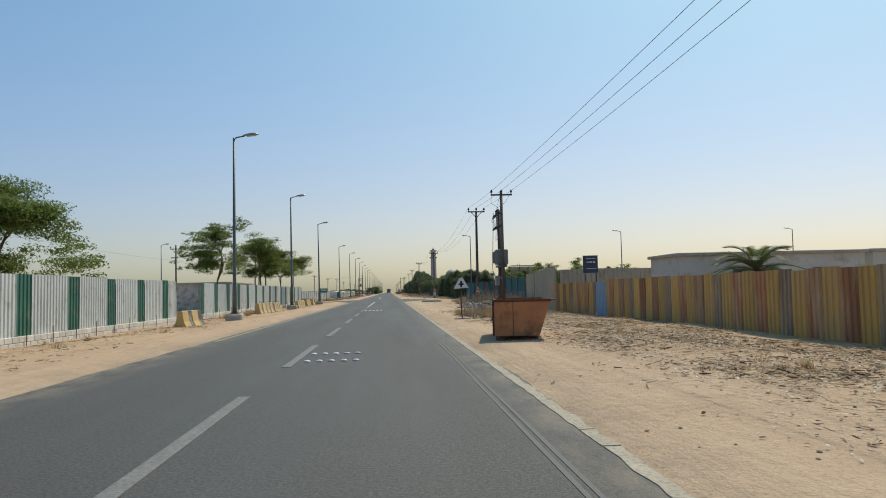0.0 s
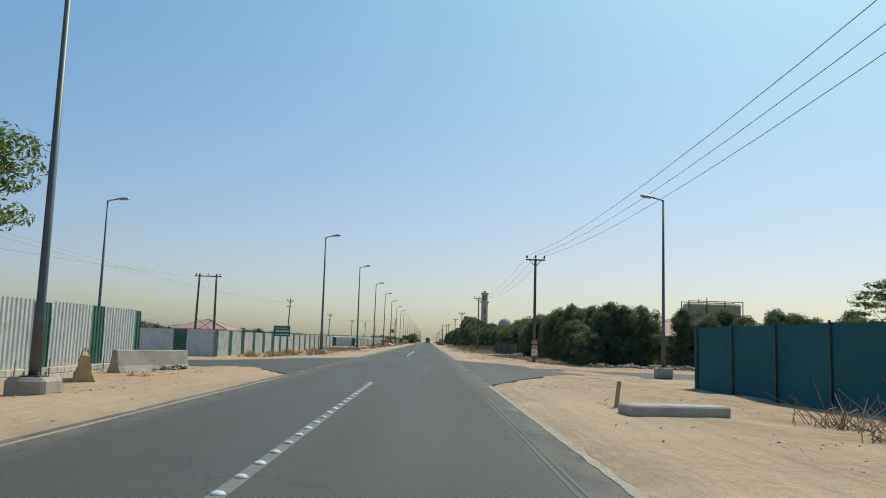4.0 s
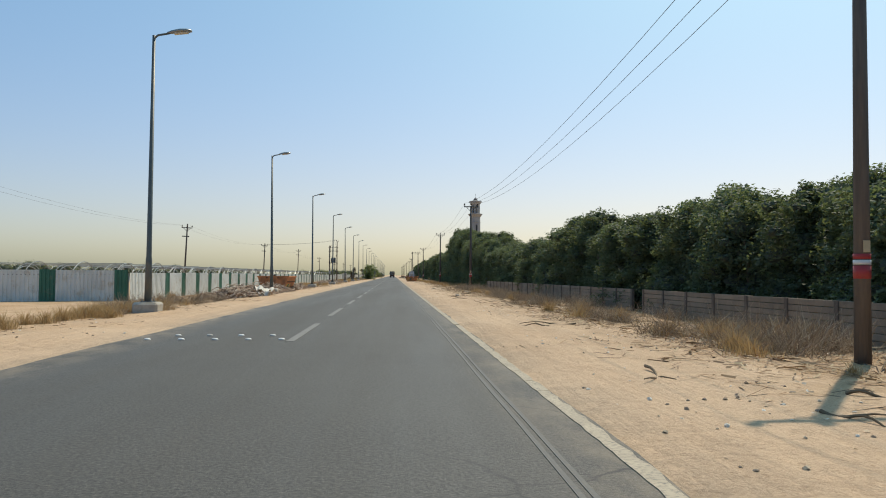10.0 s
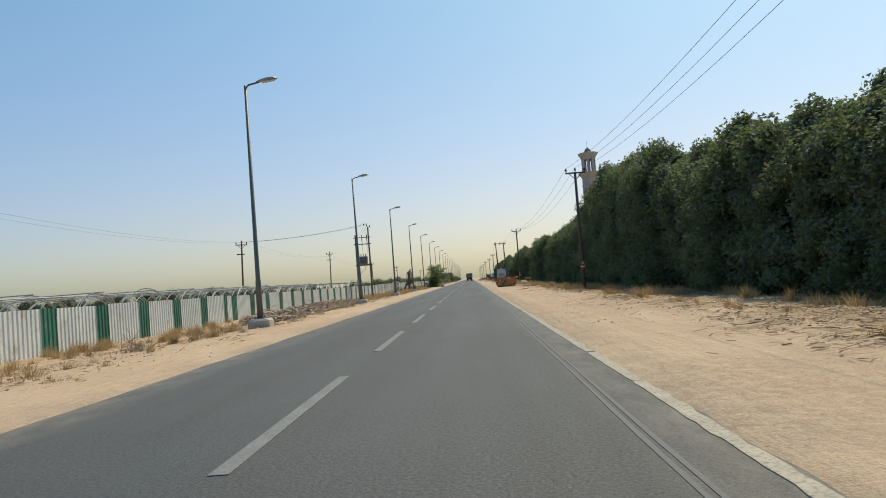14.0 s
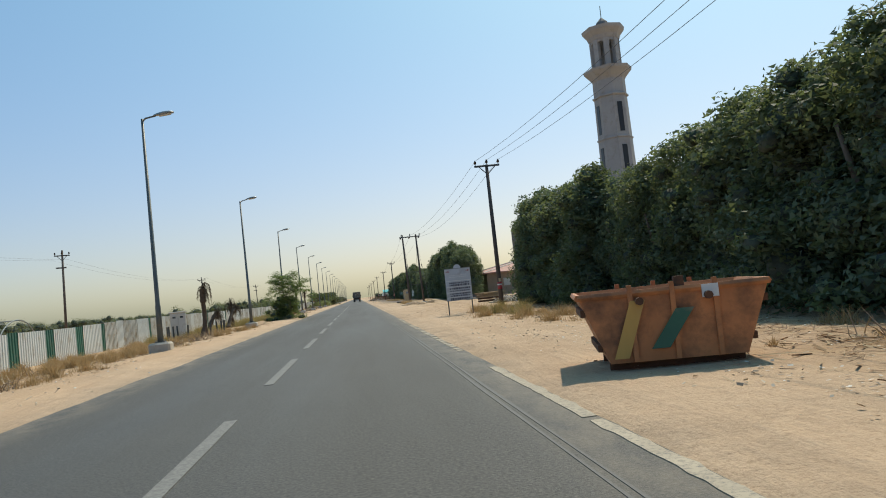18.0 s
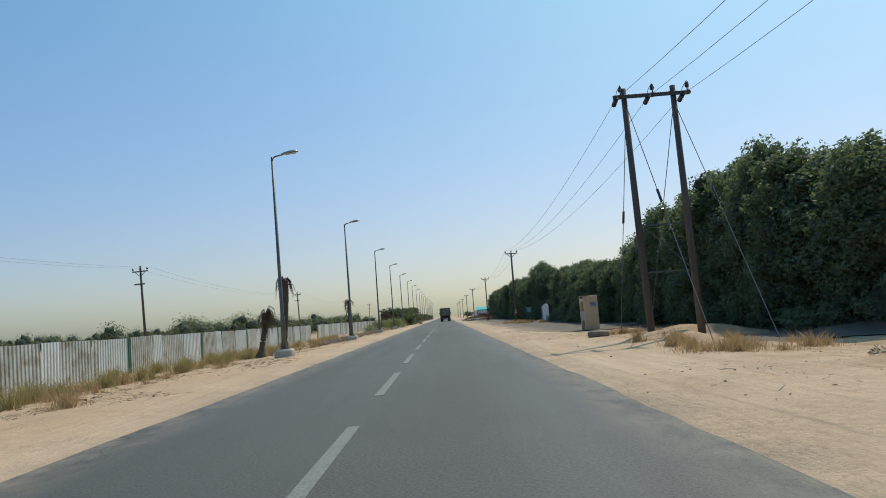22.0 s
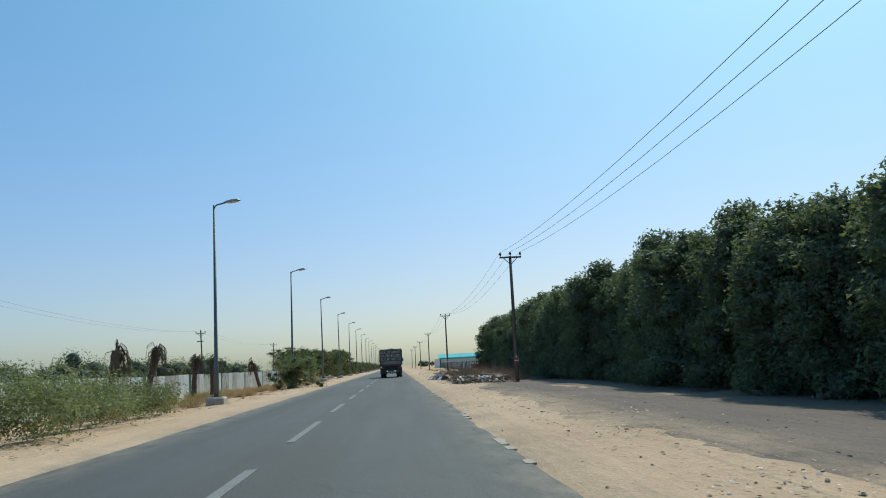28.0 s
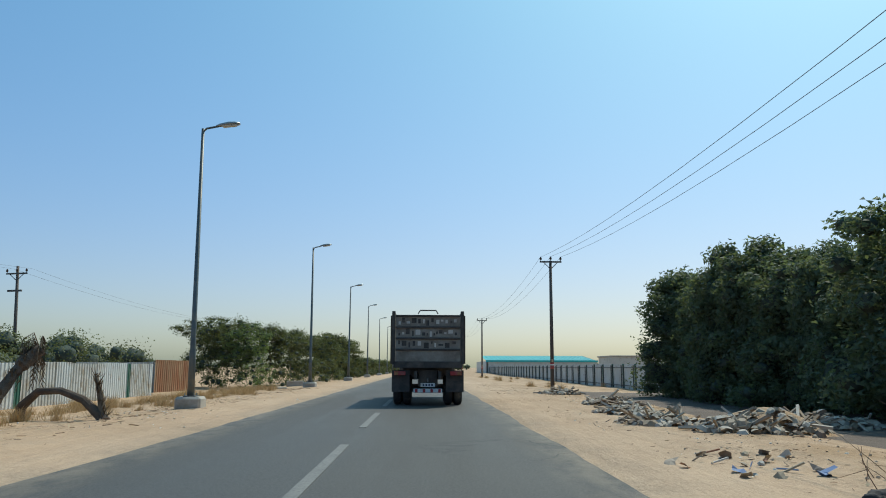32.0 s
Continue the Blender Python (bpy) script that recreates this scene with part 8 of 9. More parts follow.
# ---- heaps ----
def heap(name, label, cat, spots, material, seed, size=(0.08, 0.35), flat=0.5, per=60, sticks=0.0, rag=0.0):
    """Loose pieces piled up, as one piece of stuff; spots: x, y, radius, height."""
    rng = np.random.default_rng(seed)
    mb = MB()
    for x, y, r, h in spots:
        for k in range(int(per * r)):
            a, q = rng.uniform(0, 6.28), r * math.sqrt(rng.uniform(0, 1))
            px, py = x + q * math.cos(a), y + q * math.sin(a)
            if under_side_road(px, py) or -3.3 < px < 3.8:
                continue
            pz = hill(px, py) + h * max(0, 1 - (q / r) ** 1.6) * rng.uniform(0.5, 1.0)
            s = rng.uniform(*size)
            t = Euler(rng.uniform(-0.7, 0.7, 3) + np.array([0, 0, rng.uniform(0, 6.28)])).to_matrix()
            if rng.uniform() < sticks:
                mb.box((px, py, pz + s * 0.3), (s * 5, s * 0.3, s * 0.3), t)
            elif rng.uniform() < rag:
                g = [Vector((px, py, pz + s * 0.4)) + t @ Vector((s * 1.3 * (i - 1) * rng.uniform(0.6, 1.3), s * 1.3 * (j - 1) * rng.uniform(0.6, 1.3), s * rng.uniform(-0.6, 0.6))) for j in range(3) for i in range(3)]
                mb.add(g, [(0, 1, 4), (0, 4, 3), (1, 2, 5), (1, 5, 4), (3, 4, 7), (3, 7, 6), (4, 5, 8), (4, 8, 7)])
            else:
                n = 6
                v = [t @ Vector((s * rng.uniform(0.5, 1) * math.cos(6.28 * i / n), s * rng.uniform(0.5, 1) * math.sin(6.28 * i / n), 0)) for i in range(n)]
                lift = t @ Vector((0, 0, s * flat * rng.uniform(0.3, 1)))
                c = Vector((px, py, pz))
                mb.add([c + p for p in v] + [c + p * 0.55 + lift for p in v], [tuple(range(n, 2 * n))] + [(i, (i + 1) % n, n + (i + 1) % n, n + i) for i in range(n)])
    return thing(name, label, cat, kind="stuff", data=mb.mesh(name, material))


heap("litter_heap", "heap of mixed household rubbish in bags", "rubbish", [(8.3, 43.7, 1.2, 0.5), (9.4, 44.3, 1.3, 0.65), (7.3, 44.4, 0.9, 0.35), (9.78, 49.1, 0.9, 0.3), (11.42, 59.9, 1.0, 0.4)], LITTER, 1, (0.04, 0.15), 0.9, 420, 0.06)
heap("litter_heap", "heap of mixed household rubbish along the verge", "rubbish", [(6.3, 454.3, 1.0, 0.42), (7.3, 454.4, 1.0, 0.45), (8.3, 454.8, 0.9, 0.4), (6.3, 459.8, 0.7, 0.35), (7.0, 460.2, 0.6, 0.3), (5.5, 468.2, 0.7, 0.3), (6.2, 468.9, 0.8, 0.35), (5.2, 468.8, 0.6, 0.22), (6.6, 470.0, 0.7, 0.3)], LITTER, 2, (0.03, 0.12), 0.8, 260, 0.08, 0.65)
heap("scattered_litter", "loose scraps of litter strewn on the sand", "litter", [(5.6, 465.2, 0.8, 0.08), (5.5, 463.6, 0.7, 0.08), (7.6, 466.5, 1.6, 0.35), (8.0, 462.0, 1.6, 0.35), (5.6, 474.0, 1.2, 0.03), (8.2, 470.0, 1.4, 0.4)], LITTER, 15, (0.025, 0.08), 0.6, 26, 0.1, 0.8)
heap("rubble_heap", "heap of pale broken rubble by the pole", "rubble", [(6.4, 457.3, 1.0, 0.2), (6.6, 480.5, 0.9, 0.22), (7.0, 484.0, 0.9, 0.2), (7.6, 478.6, 0.9, 0.3), (8.5, 479.0, 1.0, 0.45), (9.2, 479.4, 0.8, 0.35), (11.42, 481.9, 1.4, 0.4), (7.8, 488.1, 1.0, 0.3), (7.8, 497.1, 1.0, 0.25)], RUBBLE, 3, (0.05, 0.2), 0.6, 160, 0.12)
heap("rubble_heap", "grey rubble beside the unfinished building", "rubble", [(12.9, 321.0, 1.3, 0.45), (14.4, 320.2, 1.1, 0.4)], RUBBLE, 4, (0.06, 0.26), 0.6, 130, 0.08)
heap("brushwood_heap", "low sandy heap of sticks and broken boards", "brushwood", [(7.14, 336.2, 1.3, 0.3), (9.27, 340.4, 0.9, 0.3), (10.31, 344.4, 0.9, 0.25)], STRAW, 14, (0.03, 0.1), 0.5, 170, 0.5)
heap("rubble_heap", "grey stones heaped along the fence", "rubble", [(-8.5, 207 + 2 * i, 1.1, 0.3) for i in range(4)] + [(-9.5, 212, 1.4, 0.4), (-8, 84, 0.8, 0.2)], RUBBLE, 5, (0.06, 0.22), 0.6, 110)
heap("rubble_heap", "band of broken stone along the hedge foot", "rubble", [(R(11.3, 12.4), 110 + 1.8 * i, 0.9, 0.2) for i in range(9)] + [(14 + 2 * i, 106.8, 1.2, 0.3) for i in range(10)], RUBBLE, 6, (0.05, 0.2), 0.6, 80)


def branches(label, spots, material, seed, per=95, size=(0.25, 1.0)):
    """Cut branches and frond stalks thrown in a long heap, as one piece of stuff; spots: x, y, radius, height."""
    rng = np.random.default_rng(seed)
    mb = MB()
    for x, y, r, h in spots:
        for k in range(int(per * r * r)):
            a, q = rng.uniform(0, 6.28), r * math.sqrt(rng.uniform(0, 1))
            px, py = x + q * math.cos(a), y + q * math.sin(a)
            top = h * max(0.05, 1 - (q / r) ** 1.7)
            c = Vector((px, py, hill(px, py) + top * rng.uniform(0.35, 1.0)))
            t = rng.uniform(0, 6.28)
            d = Vector((math.cos(t), math.sin(t), rng.normal() * 0.28)).normalized() * rng.uniform(*size) * 0.5
            side = Vector(rng.normal(size=3)) * d.length * 0.22
            w = rng.uniform(0.009, 0.03)
            mb.tube([c - d, c - d * 0.3 + side, c + d * 0.4 + side * 0.6, c + d], [w, w * 0.9, w * 0.7, w * 0.35], 4, cap=False)
            if k % 3 == 0:
                # a split stalk or strip of bark
                e = d.cross(Vector((0, 0, 1))).normalized() * rng.uniform(0.02, 0.06)
                o = Vector((0, 0, rng.uniform(0.02, 0.08)))
                mb.add([c - d * 0.8 + o, c - d * 0.8 + e + o, c + e * 0.6 + o * 1.8, c + d * 0.7 + o, c + o * 1.4], [(0, 1, 2, 4), (4, 2, 3)])
    return thing("brushwood_heap", label, "brushwood", kind="stuff", data=mb.mesh("brushwood_heap", material))


CUT_WOOD = island_mat("sun_bleached_branches", [(0.42, 0.3, 0.22), (0.33, 0.23, 0.165), (0.5, 0.38, 0.28), (0.27, 0.19, 0.14), (0.38, 0.28, 0.21), (0.58, 0.47, 0.36)], 0.95)
LONG_HEAP = [(-6.75 + 0.15 * math.sin(3.1 * i), 183.8 + 1.3 * i, 1.45, 0.62 + 0.12 * math.sin(1.7 * i)) for i in range(11)] + [(-6.4, 199.5 + i * 1.5, 1.0, 0.5) for i in range(5)]
branches("long heap of cut dry branches and palm fronds", LONG_HEAP, CUT_WOOD, 7)
heap("brushwood_heap", "broken bark and frond pieces filling the long heap", "brushwood", [(x, y, r * 0.95, h * 0.8) for x, y, r, h in LONG_HEAP], CUT_WOOD, 8, (0.04, 0.13), 0.35, 190, 0.12, 0.35)
FENCE_HEAP = [(-7.6, 239 + 1.4 * i, 1.35, 0.5) for i in range(12)]
branches("long heap of cut dry branches along the fence", FENCE_HEAP, CUT_WOOD, 17)
heap("brushwood_heap", "broken bark pieces filling the heap by the fence", "brushwood", [(x, y, r * 0.95, h * 0.8) for x, y, r, h in FENCE_HEAP], CUT_WOOD, 18, (0.04, 0.13), 0.35, 170, 0.12, 0.35)
heap("brushwood_heap", "scattered cut branches on the sandy verge", "brushwood", [(-7.4, 396 + 1.6 * i, 0.9, 0.18) for i in range(8)] + [(-7.0, 375 + 2 * i, 0.9, 0.15) for i in range(8)] + [(9, 120 + 1.5 * i, 0.9, 0.1) for i in range(3)], DEADWOOD, 9, (0.04, 0.12), 0.4, 150, 0.7)
heap("scattered_stones", "stones and twigs scattered over the sand", "stones", [(R(4.25, 11), R(3.8, 499.7), 1.6, 0.0) for _ in range(330)] + [(R(6.8, 12.2), R(1.8, 40), 1.4, 0.04) for _ in range(40)], PEBBLE, 10, (0.012, 0.04), 0.7, 12, 0.06)
heap("scattered_stones", "stones and twigs scattered over the far verge", "stones", [(R(-9, -4.6), R(10, 500), 1.4, 0.0) for _ in range(240)], PEBBLE, 11, (0.012, 0.045), 0.7, 12, 0.06)
heap("scattered_stones", "twigs and straw spread over the verge", "stones", [(R(7.6, 11.5), R(137.8, 262), 1.6, 0.02) for _ in range(120)] + [(R(6.8, 12.1), R(5.8, 40), 1.6, 0.03) for _ in range(30)], STRAW, 12, (0.012, 0.04), 0.5, 40, 0.12)


def chaff(name, label, cat, patches, material, seed, size=(0.02, 0.11)):
    """Flat straw, bark and scraps lying in drifts, as one piece of stuff; patches: x, y, spread across, spread along, how many."""
    rng = np.random.default_rng(seed)
    px = np.concatenate([rng.normal(x, a, n) for x, y, a, b, n in patches])
    py = np.concatenate([rng.normal(y, b, n) for x, y, a, b, n in patches])
    ok = ((px > 4.6) | (px < -4.2)) & ((py < 77) | (py > 106)) & (np.abs(px) < 12.5)
    px, py = px[ok], py[ok]
    n = len(px)
    pz = np.array([hill(a, b) for a, b in zip(px, py)]) + rng.uniform(0.006, 0.035, n)
    c = np.stack([px, py, pz], 1)
    a = rng.uniform(0, 6.28, n)
    l, w = rng.uniform(size[0], size[1], n), rng.uniform(0.004, 0.016, n)
    d = np.stack([np.cos(a) * l, np.sin(a) * l, rng.normal(size=n) * 0.12 * l], 1)
    e = np.stack([-np.sin(a) * w, np.cos(a) * w, rng.normal(size=n) * 0.4 * w], 1)
    v = np.stack([c - d - e, c + d - e * 0.5, c + d * 0.9 + e, c - d * 0.8 + e], 1).reshape(-1, 3)
    return thing(name, label, cat, kind="stuff", data=tri_mesh(name, v, np.arange(4 * n), 4, material))


SCRAP = island_mat("brown_scraps", [(0.3, 0.19, 0.1), (0.22, 0.135, 0.075), (0.4, 0.27, 0.15), (0.16, 0.1, 0.06), (0.47, 0.36, 0.22)], 0.95)
ROW = random.Random(61)
P = lambda n, x0, x1, y0, y1, k0, k1, a=(0.3, 0.9), b=(0.5, 2.2): [(ROW.uniform(x0, x1), ROW.uniform(y0, y1), ROW.uniform(*a), ROW.uniform(*b), ROW.randint(k0, k1)) for _ in range(n)]
chaff("straw_litter", "brown straw and bark strewn in drifts on the verge", "straw", P(44, 6.6, 11.8, 3, 38, 60, 170) + P(150, 6.8, 11.6, 137, 222, 50, 150) + P(70, 7.4, 11.6, 222, 304, 40, 120) + P(26, 5.5, 10, 108, 137, 20, 70), SCRAP, 41)
chaff("twig_litter", "broken brown twigs and sticks strewn over the verge", "twigs", P(190, 6.9, 11.5, 139, 222, 50, 120, (0.3, 0.8), (0.4, 1.6)) + P(60, 5.6, 8.0, 139, 222, 6, 22) + P(70, 7.2, 11.5, 222, 304, 30, 90) + P(40, 6.6, 11.8, 3, 38, 30, 90), SCRAP, 44, (0.05, 0.26))
chaff("chip_litter", "small pale and dark chips and scraps spread over the verge", "litter", P(60, 5.5, 11.8, 3, 42, 120, 320) + P(150, 5.5, 11.5, 139, 304, 60, 160) + P(60, 4.8, 9.0, 366, 460, 60, 160), PEBBLE, 45, (0.008, 0.035))
chaff("straw_litter", "brown straw and bark in dense drifts before the fence", "straw", P(70, 5.8, 11.8, 3, 40, 150, 350, (0.3, 0.8), (0.3, 1.0)), SCRAP, 46, (0.02, 0.1))
chaff("straw_litter", "brown straw and twigs strewn along the far verge", "straw", P(60, -9.2, -5.2, 4, 80, 40, 120) + P(190, -9.5, -4.9, 106, 320, 40, 130) + P(120, -9.5, -4.9, 335, 505, 40, 120), SCRAP, 42)
chaff("straw_litter", "thin scatter of chaff over the wide sandy forecourt", "straw", P(60, 5.2, 12, 304, 366, 10, 40, (0.5, 1.5), (1, 3)) + P(70, 4.8, 9.5, 366, 456, 12, 40, (0.5, 1.2), (1, 3)) + P(50, 4.8, 9.5, 470, 520, 20, 60), SCRAP, 43, (0.012, 0.05))


def mound(label, x, y, r, h, material, seed):
    v, f = [], []
    n, k = 10, 22
    for i in range(n + 1):
        for j in range(k):
            a = 2 * math.pi * j / k
            q = r * i / n * (1 + 0.25 * noise.noise((math.cos(a) * 1.5 + seed, math.sin(a) * 1.5, 0)))
            px, py = x + q * math.cos(a), y + q * math.sin(a)
            z = hill(px, py) + h * (0.5 + 0.5 * math.cos(math.pi * i / n)) * (1 + 0.35 * noise.noise((px * 0.8, py * 0.8, seed))) - (0.06 if i == n else 0)
            v.append((px, py, z))
    for i in range(n):
        for j in range(k):
            f.append((i * k + j, (i + 1) * k + j, (i + 1) * k + (j + 1) % k, i * k + (j + 1) % k))
    mb = MB().add(v, f)
    return thing("earth_mound", label, "mound", data=mb.mesh("earth_mound", material, smooth=True))


mound("heap of pale sand in front of the house", 25.4, 344.5, 4.2, 1.3, SAND, 1)
mound("heap of sand in front of the house", 22.4, 346.0, 3.0, 0.9, SAND, 2)
mound("low ridge of sand at the pole foot", 11, 357.3, 3.4, 0.4, SAND, 3)
mound("low ridge of sand at the pole foot", 8.52, 352.9, 2.0, 0.3, SAND, 4)
mound("low ridge of sand beside the hedge", 15.2, 352.6, 3.0, 0.5, GRAVEL, 5)
mound("low sandy heap with broken boards", 7.3, 336.3, 1.7, 0.34, SAND, 7)
mound("low sandy heap with sticks", 9.6, 341.6, 2.4, 0.3, SAND, 8)
mound("low heap of tan earth and rubble", 8.8, 479.6, 1.8, 0.4, SAND, 6)

# timber stack and pallets
stk = thing("timber_stack", "stack of pale sawn timber on dark pallets", "timber", m=pose(12.7, 325.9, -0.22, 0, 0, 20) @ Matrix.Diagonal((1, 1, 0.9, 1)))
plank = MB().box((0, 0, 0), (2.2, 0.12, 0.06), bev=0.008).mesh("plank", TIMBER)
for r in range(6):
    for c in range(8):
        part("plank", plank, stk, m=pose(rs.uniform(-0.12, 0.12), (c - 3.5) * 0.16 + rs.uniform(-0.03, 0.03), 0.5 + r * 0.075, 0, 0, rs.uniform(-5, 5)))
for z in (0.12, 0.35):
    for yy in (-0.5, 0, 0.5):
        part("pallet_bearer", MB().box((0, yy, z), (1.9, 0.12, 0.16)).mesh("pallet_bearer", RUST), stk)


def pallet(x, y, z, turn, tilt):
    ob = thing("broken_pallet", "broken grey timber pallet on the rubbish heap", "pallet", "discarded pallets", pose(x, y, z, tilt, 0, turn))
    for k in range(6):
        part("slat", MB().box((0, -0.5 + 0.2 * k, 0.12), (1.2, 0.1, 0.025)).mesh("slat", BARK), ob)
    for k in range(3):
        part("bearer", MB().box((-0.5 + 0.5 * k, 0, 0.06), (0.08, 1.1, 0.09)).mesh("bearer", TIMBER), ob)


pallet(8.6, 463.6, 0.35, -20, 14)
pallet(8.4, 456.4, 0.25, 40, 9)
for i, (x, y, z, tn, l) in enumerate(((6.3, 462.2, 0.08, 40, 2.4), (7.4, 463.2, 0.5, 25, 1.9), (7.0, 463.0, 0.3, 35, 1.6), (5.9, 460.3, 0.05, 80, 1.8))):
    bd = thing("discarded_board", "bent off-white discarded board on the rubbish", "board", "discarded boards", pose(x, y, z, 6 * (i - 1), 5, tn))
    part("sheet", MB().box((0, 0, 0), (l, 0.5, 0.03), bev=0.008).mesh("sheet", OLD_BOARD), bd)


def draped_sheet(label, x, y, z, w, l, turn, bulge, seed, material, fold=0.12):
    """A stiff old sheet thrown on the heap: buckled, with rolled edges."""
    ob = thing("discarded_sheet", label, "sheet", "discarded sheets", pose(x, y, hill(x, y) + z, 0, 0, turn))
    v, f = [], []
    n, m = 22, 10
    for i in range(n + 1):
        for j in range(m + 1):
            u, q = i / n - 0.5, j / m - 0.5
            h = bulge * (1 - 4 * q * q) * (0.5 + 0.5 * math.cos(2.6 * u + seed)) + fold * noise.noise((u * 5 + seed, q * 3, 1)) + fold * 0.33 * noise.noise((u * 14, q * 9, seed))
            v.append((u * w + 0.08 * noise.noise((u * 3, q * 4, seed)), q * l + 0.1 * noise.noise((u * 4, seed, 2)), h))
    k = len(v)
    v += [(a, b, c - 0.02) for a, b, c in v]
    for i in range(n):
        for j in range(m):
            a = i * (m + 1) + j
            f += [(a, a + m + 1, a + m + 2, a + 1), (k + a + 1, k + a + m + 2, k + a + m + 1, k + a)]
    part("skin", MB().add(v, f).mesh("skin", material, smooth=True), ob)


OLD_CARPET = mat("dusty_beige_carpet", (0.42, 0.34, 0.25), 0.95, 0.0, 0.2, 1.5, 18, 0.2, dirt=(0.3, 0.23, 0.16), dirt_amount=0.5)
DIRTY_PLASTIC = mat("dirty_white_plastic", (0.6, 0.57, 0.5), 0.6, 0.0, 0.15, 2.0, 16, 0.1, dirt=(0.38, 0.31, 0.23), dirt_amount=0.4)
draped_sheet("torn white plastic sheet draped over cut branches", -5.45, 186.1, 0.26, 2.1, 0.6, 75, 0.22, 0.6, DIRTY_PLASTIC, 0.34)
draped_sheet("torn white plastic strip trailing on the sand", -5.3, 184.8, 0.08, 0.9, 0.28, 20, 0.12, 4.2, DIRTY_PLASTIC, 0.25)
draped_sheet("dusty beige carpet thrown on the sand", 5.85, 461.7, 0.1, 2.2, 0.75, 62, 0.3, 1.0, OLD_CARPET)
draped_sheet("bent pale fibre board lying on the heap", 7.6, 463.7, 0.32, 1.7, 0.7, 25, 0.08, 2.0, OLD_BOARD)
draped_sheet("dusty beige sheet folded over the rubbish", 7.3, 461.6, 0.3, 2.0, 1.1, 20, 0.3, 3.4, OLD_CARPET)
draped_sheet("pale board leaning on the rubbish", 9.3, 464.6, 0.42, 2.4, 0.8, 20, 0.05, 5.0, OLD_BOARD)
heap("rubble_heap", "grey broken stones at the end of the rubbish", "rubble", [(5.9, 459.4, 0.55, 0.22), (6.6, 459.5, 0.5, 0.25)], RUBBLE, 23, (0.05, 0.15), 0.7, 140)
FINE = bmesh.new()
bmesh.ops.create_icosphere(FINE, subdivisions=4, radius=1)
FINE_V = np.array([v.co[:] for v in FINE.verts])
FINE_F = np.array([[v.index for v in f.verts] for f in FINE.faces])
FINE.free()


def crumpled(name, label, cat, x, y, z, size, material, seed, turn=0.0):
    """A plastic sack or sheet fallen in folds."""
    c = np.array([noise.noise((p[0] * 1.8 + seed, p[1] * 1.8, p[2] * 1.8)) * 0.4 + noise.noise((p[0] * 5, p[1] * 5 + seed, p[2] * 5)) * 0.3 for p in FINE_V])
    v = FINE_V * (1 + c)[:, None] * np.array(size)
    v[:, 2] = np.maximum(v[:, 2], -size[2] * 0.5)
    ob = thing(name, label, cat, "discarded sacks", pose(x, y, hill(x, y) + z + size[2] * 0.45, 0, 0, turn))
    part("skin", MB().add(v, [tuple(q) for q in FINE_F]).mesh("skin", material, smooth=True), ob)


crumpled("blue_tarpaulin", "crumpled blue tarpaulin on the rubbish heap", "tarpaulin", 5.55, 467.75, 0, (0.36, 0.26, 0.17), TARP_BLUE, 1)
crumpled("blue_tarpaulin", "crumpled blue tarpaulin on the rubbish heap", "tarpaulin", 5.1, 467.9, 0, (0.2, 0.2, 0.09), TARP_BLUE, 2)
crumpled("white_sack", "dirty white plastic sack on the heap", "sack", 6.15, 468.0, 0.05, (0.2, 0.18, 0.17), WHITE_PAINT, 3)
crumpled("white_sack", "dirty white plastic sack on the heap", "sack", 4.95, 468.7, 0, (0.26, 0.2, 0.11), WHITE_PAINT, 4)
crumpled("white_sack", "dirty white plastic sack on the heap", "sack", 5.45, 464.3, 0, (0.34, 0.26, 0.15), WHITE_PAINT, 5)
crumpled("cement_sack", "tan cement sack lying on the sand", "sack", 4.75, 468.1, 0, (0.27, 0.17, 0.09), BLOCKWORK, 6, 12)
crumpled("black_sack", "black rubbish sack by the heap", "sack", 5.2, 470.8, 0, (0.22, 0.18, 0.17), RUBBER, 7)
crumpled("black_sack", "black rubbish sack by the heap", "sack", 6.4, 459.9, 0.1, (0.22, 0.2, 0.17), RUBBER, 8)
crumpled("yellow_sack", "orange-yellow plastic sack on the brush", "sack", 8.7, 470.6, 0.5, (0.36, 0.24, 0.16), PLASTIC_YELLOW, 9, 20)

# ---- greenhouse hoops behind the fence ----
hoop = [(0, 2.1 * math.cos(math.pi * a / 14), 2.15 * math.sin(math.pi * a / 14) ** 0.8 - 0.1) for a in range(15)]
hoop_mesh = MB().tube(hoop, 0.028, 5).mesh("hoop", STEEL_GREY)
for i, yc in enumerate(np.arange(187.5, 303, 4.4)):
    gh = thing("greenhouse_frame", "bare pipe hoops of a greenhouse behind the fence", "greenhouse", "greenhouse frames", pose(-13.6, float(yc), -0.22))
    for k in range(5):
        part("hoop", hoop_mesh, gh, m=pose(-2.6 * k, 0.25 * math.sin(i * 2 + k), 0.12 * math.sin(i * 1.7 + k), 0, 3 * math.sin(i + k), 4 * math.sin(i * 3 + k)))
    part("ridge_pipe", MB().tube([(0.3, 0, 2.05), (-10.8, 0, 2.05)], 0.022, 5).mesh("ridge_pipe", STEEL_GREY), gh)
    for s in (-1, 1):
        part("side_pipe", MB().tube([(0.3, s * 1.5, 1.45), (-10.8, s * 1.5, 1.45)], 0.018, 5).mesh("side_pipe", STEEL_GREY), gh)
    if i % 2:
        part("top_rail", MB().tube([(-0.4, -4.4, 1.95), (-0.4, 4.4, 1.95)], 0.025, 5).mesh("top_rail", STEEL_GREY), gh)


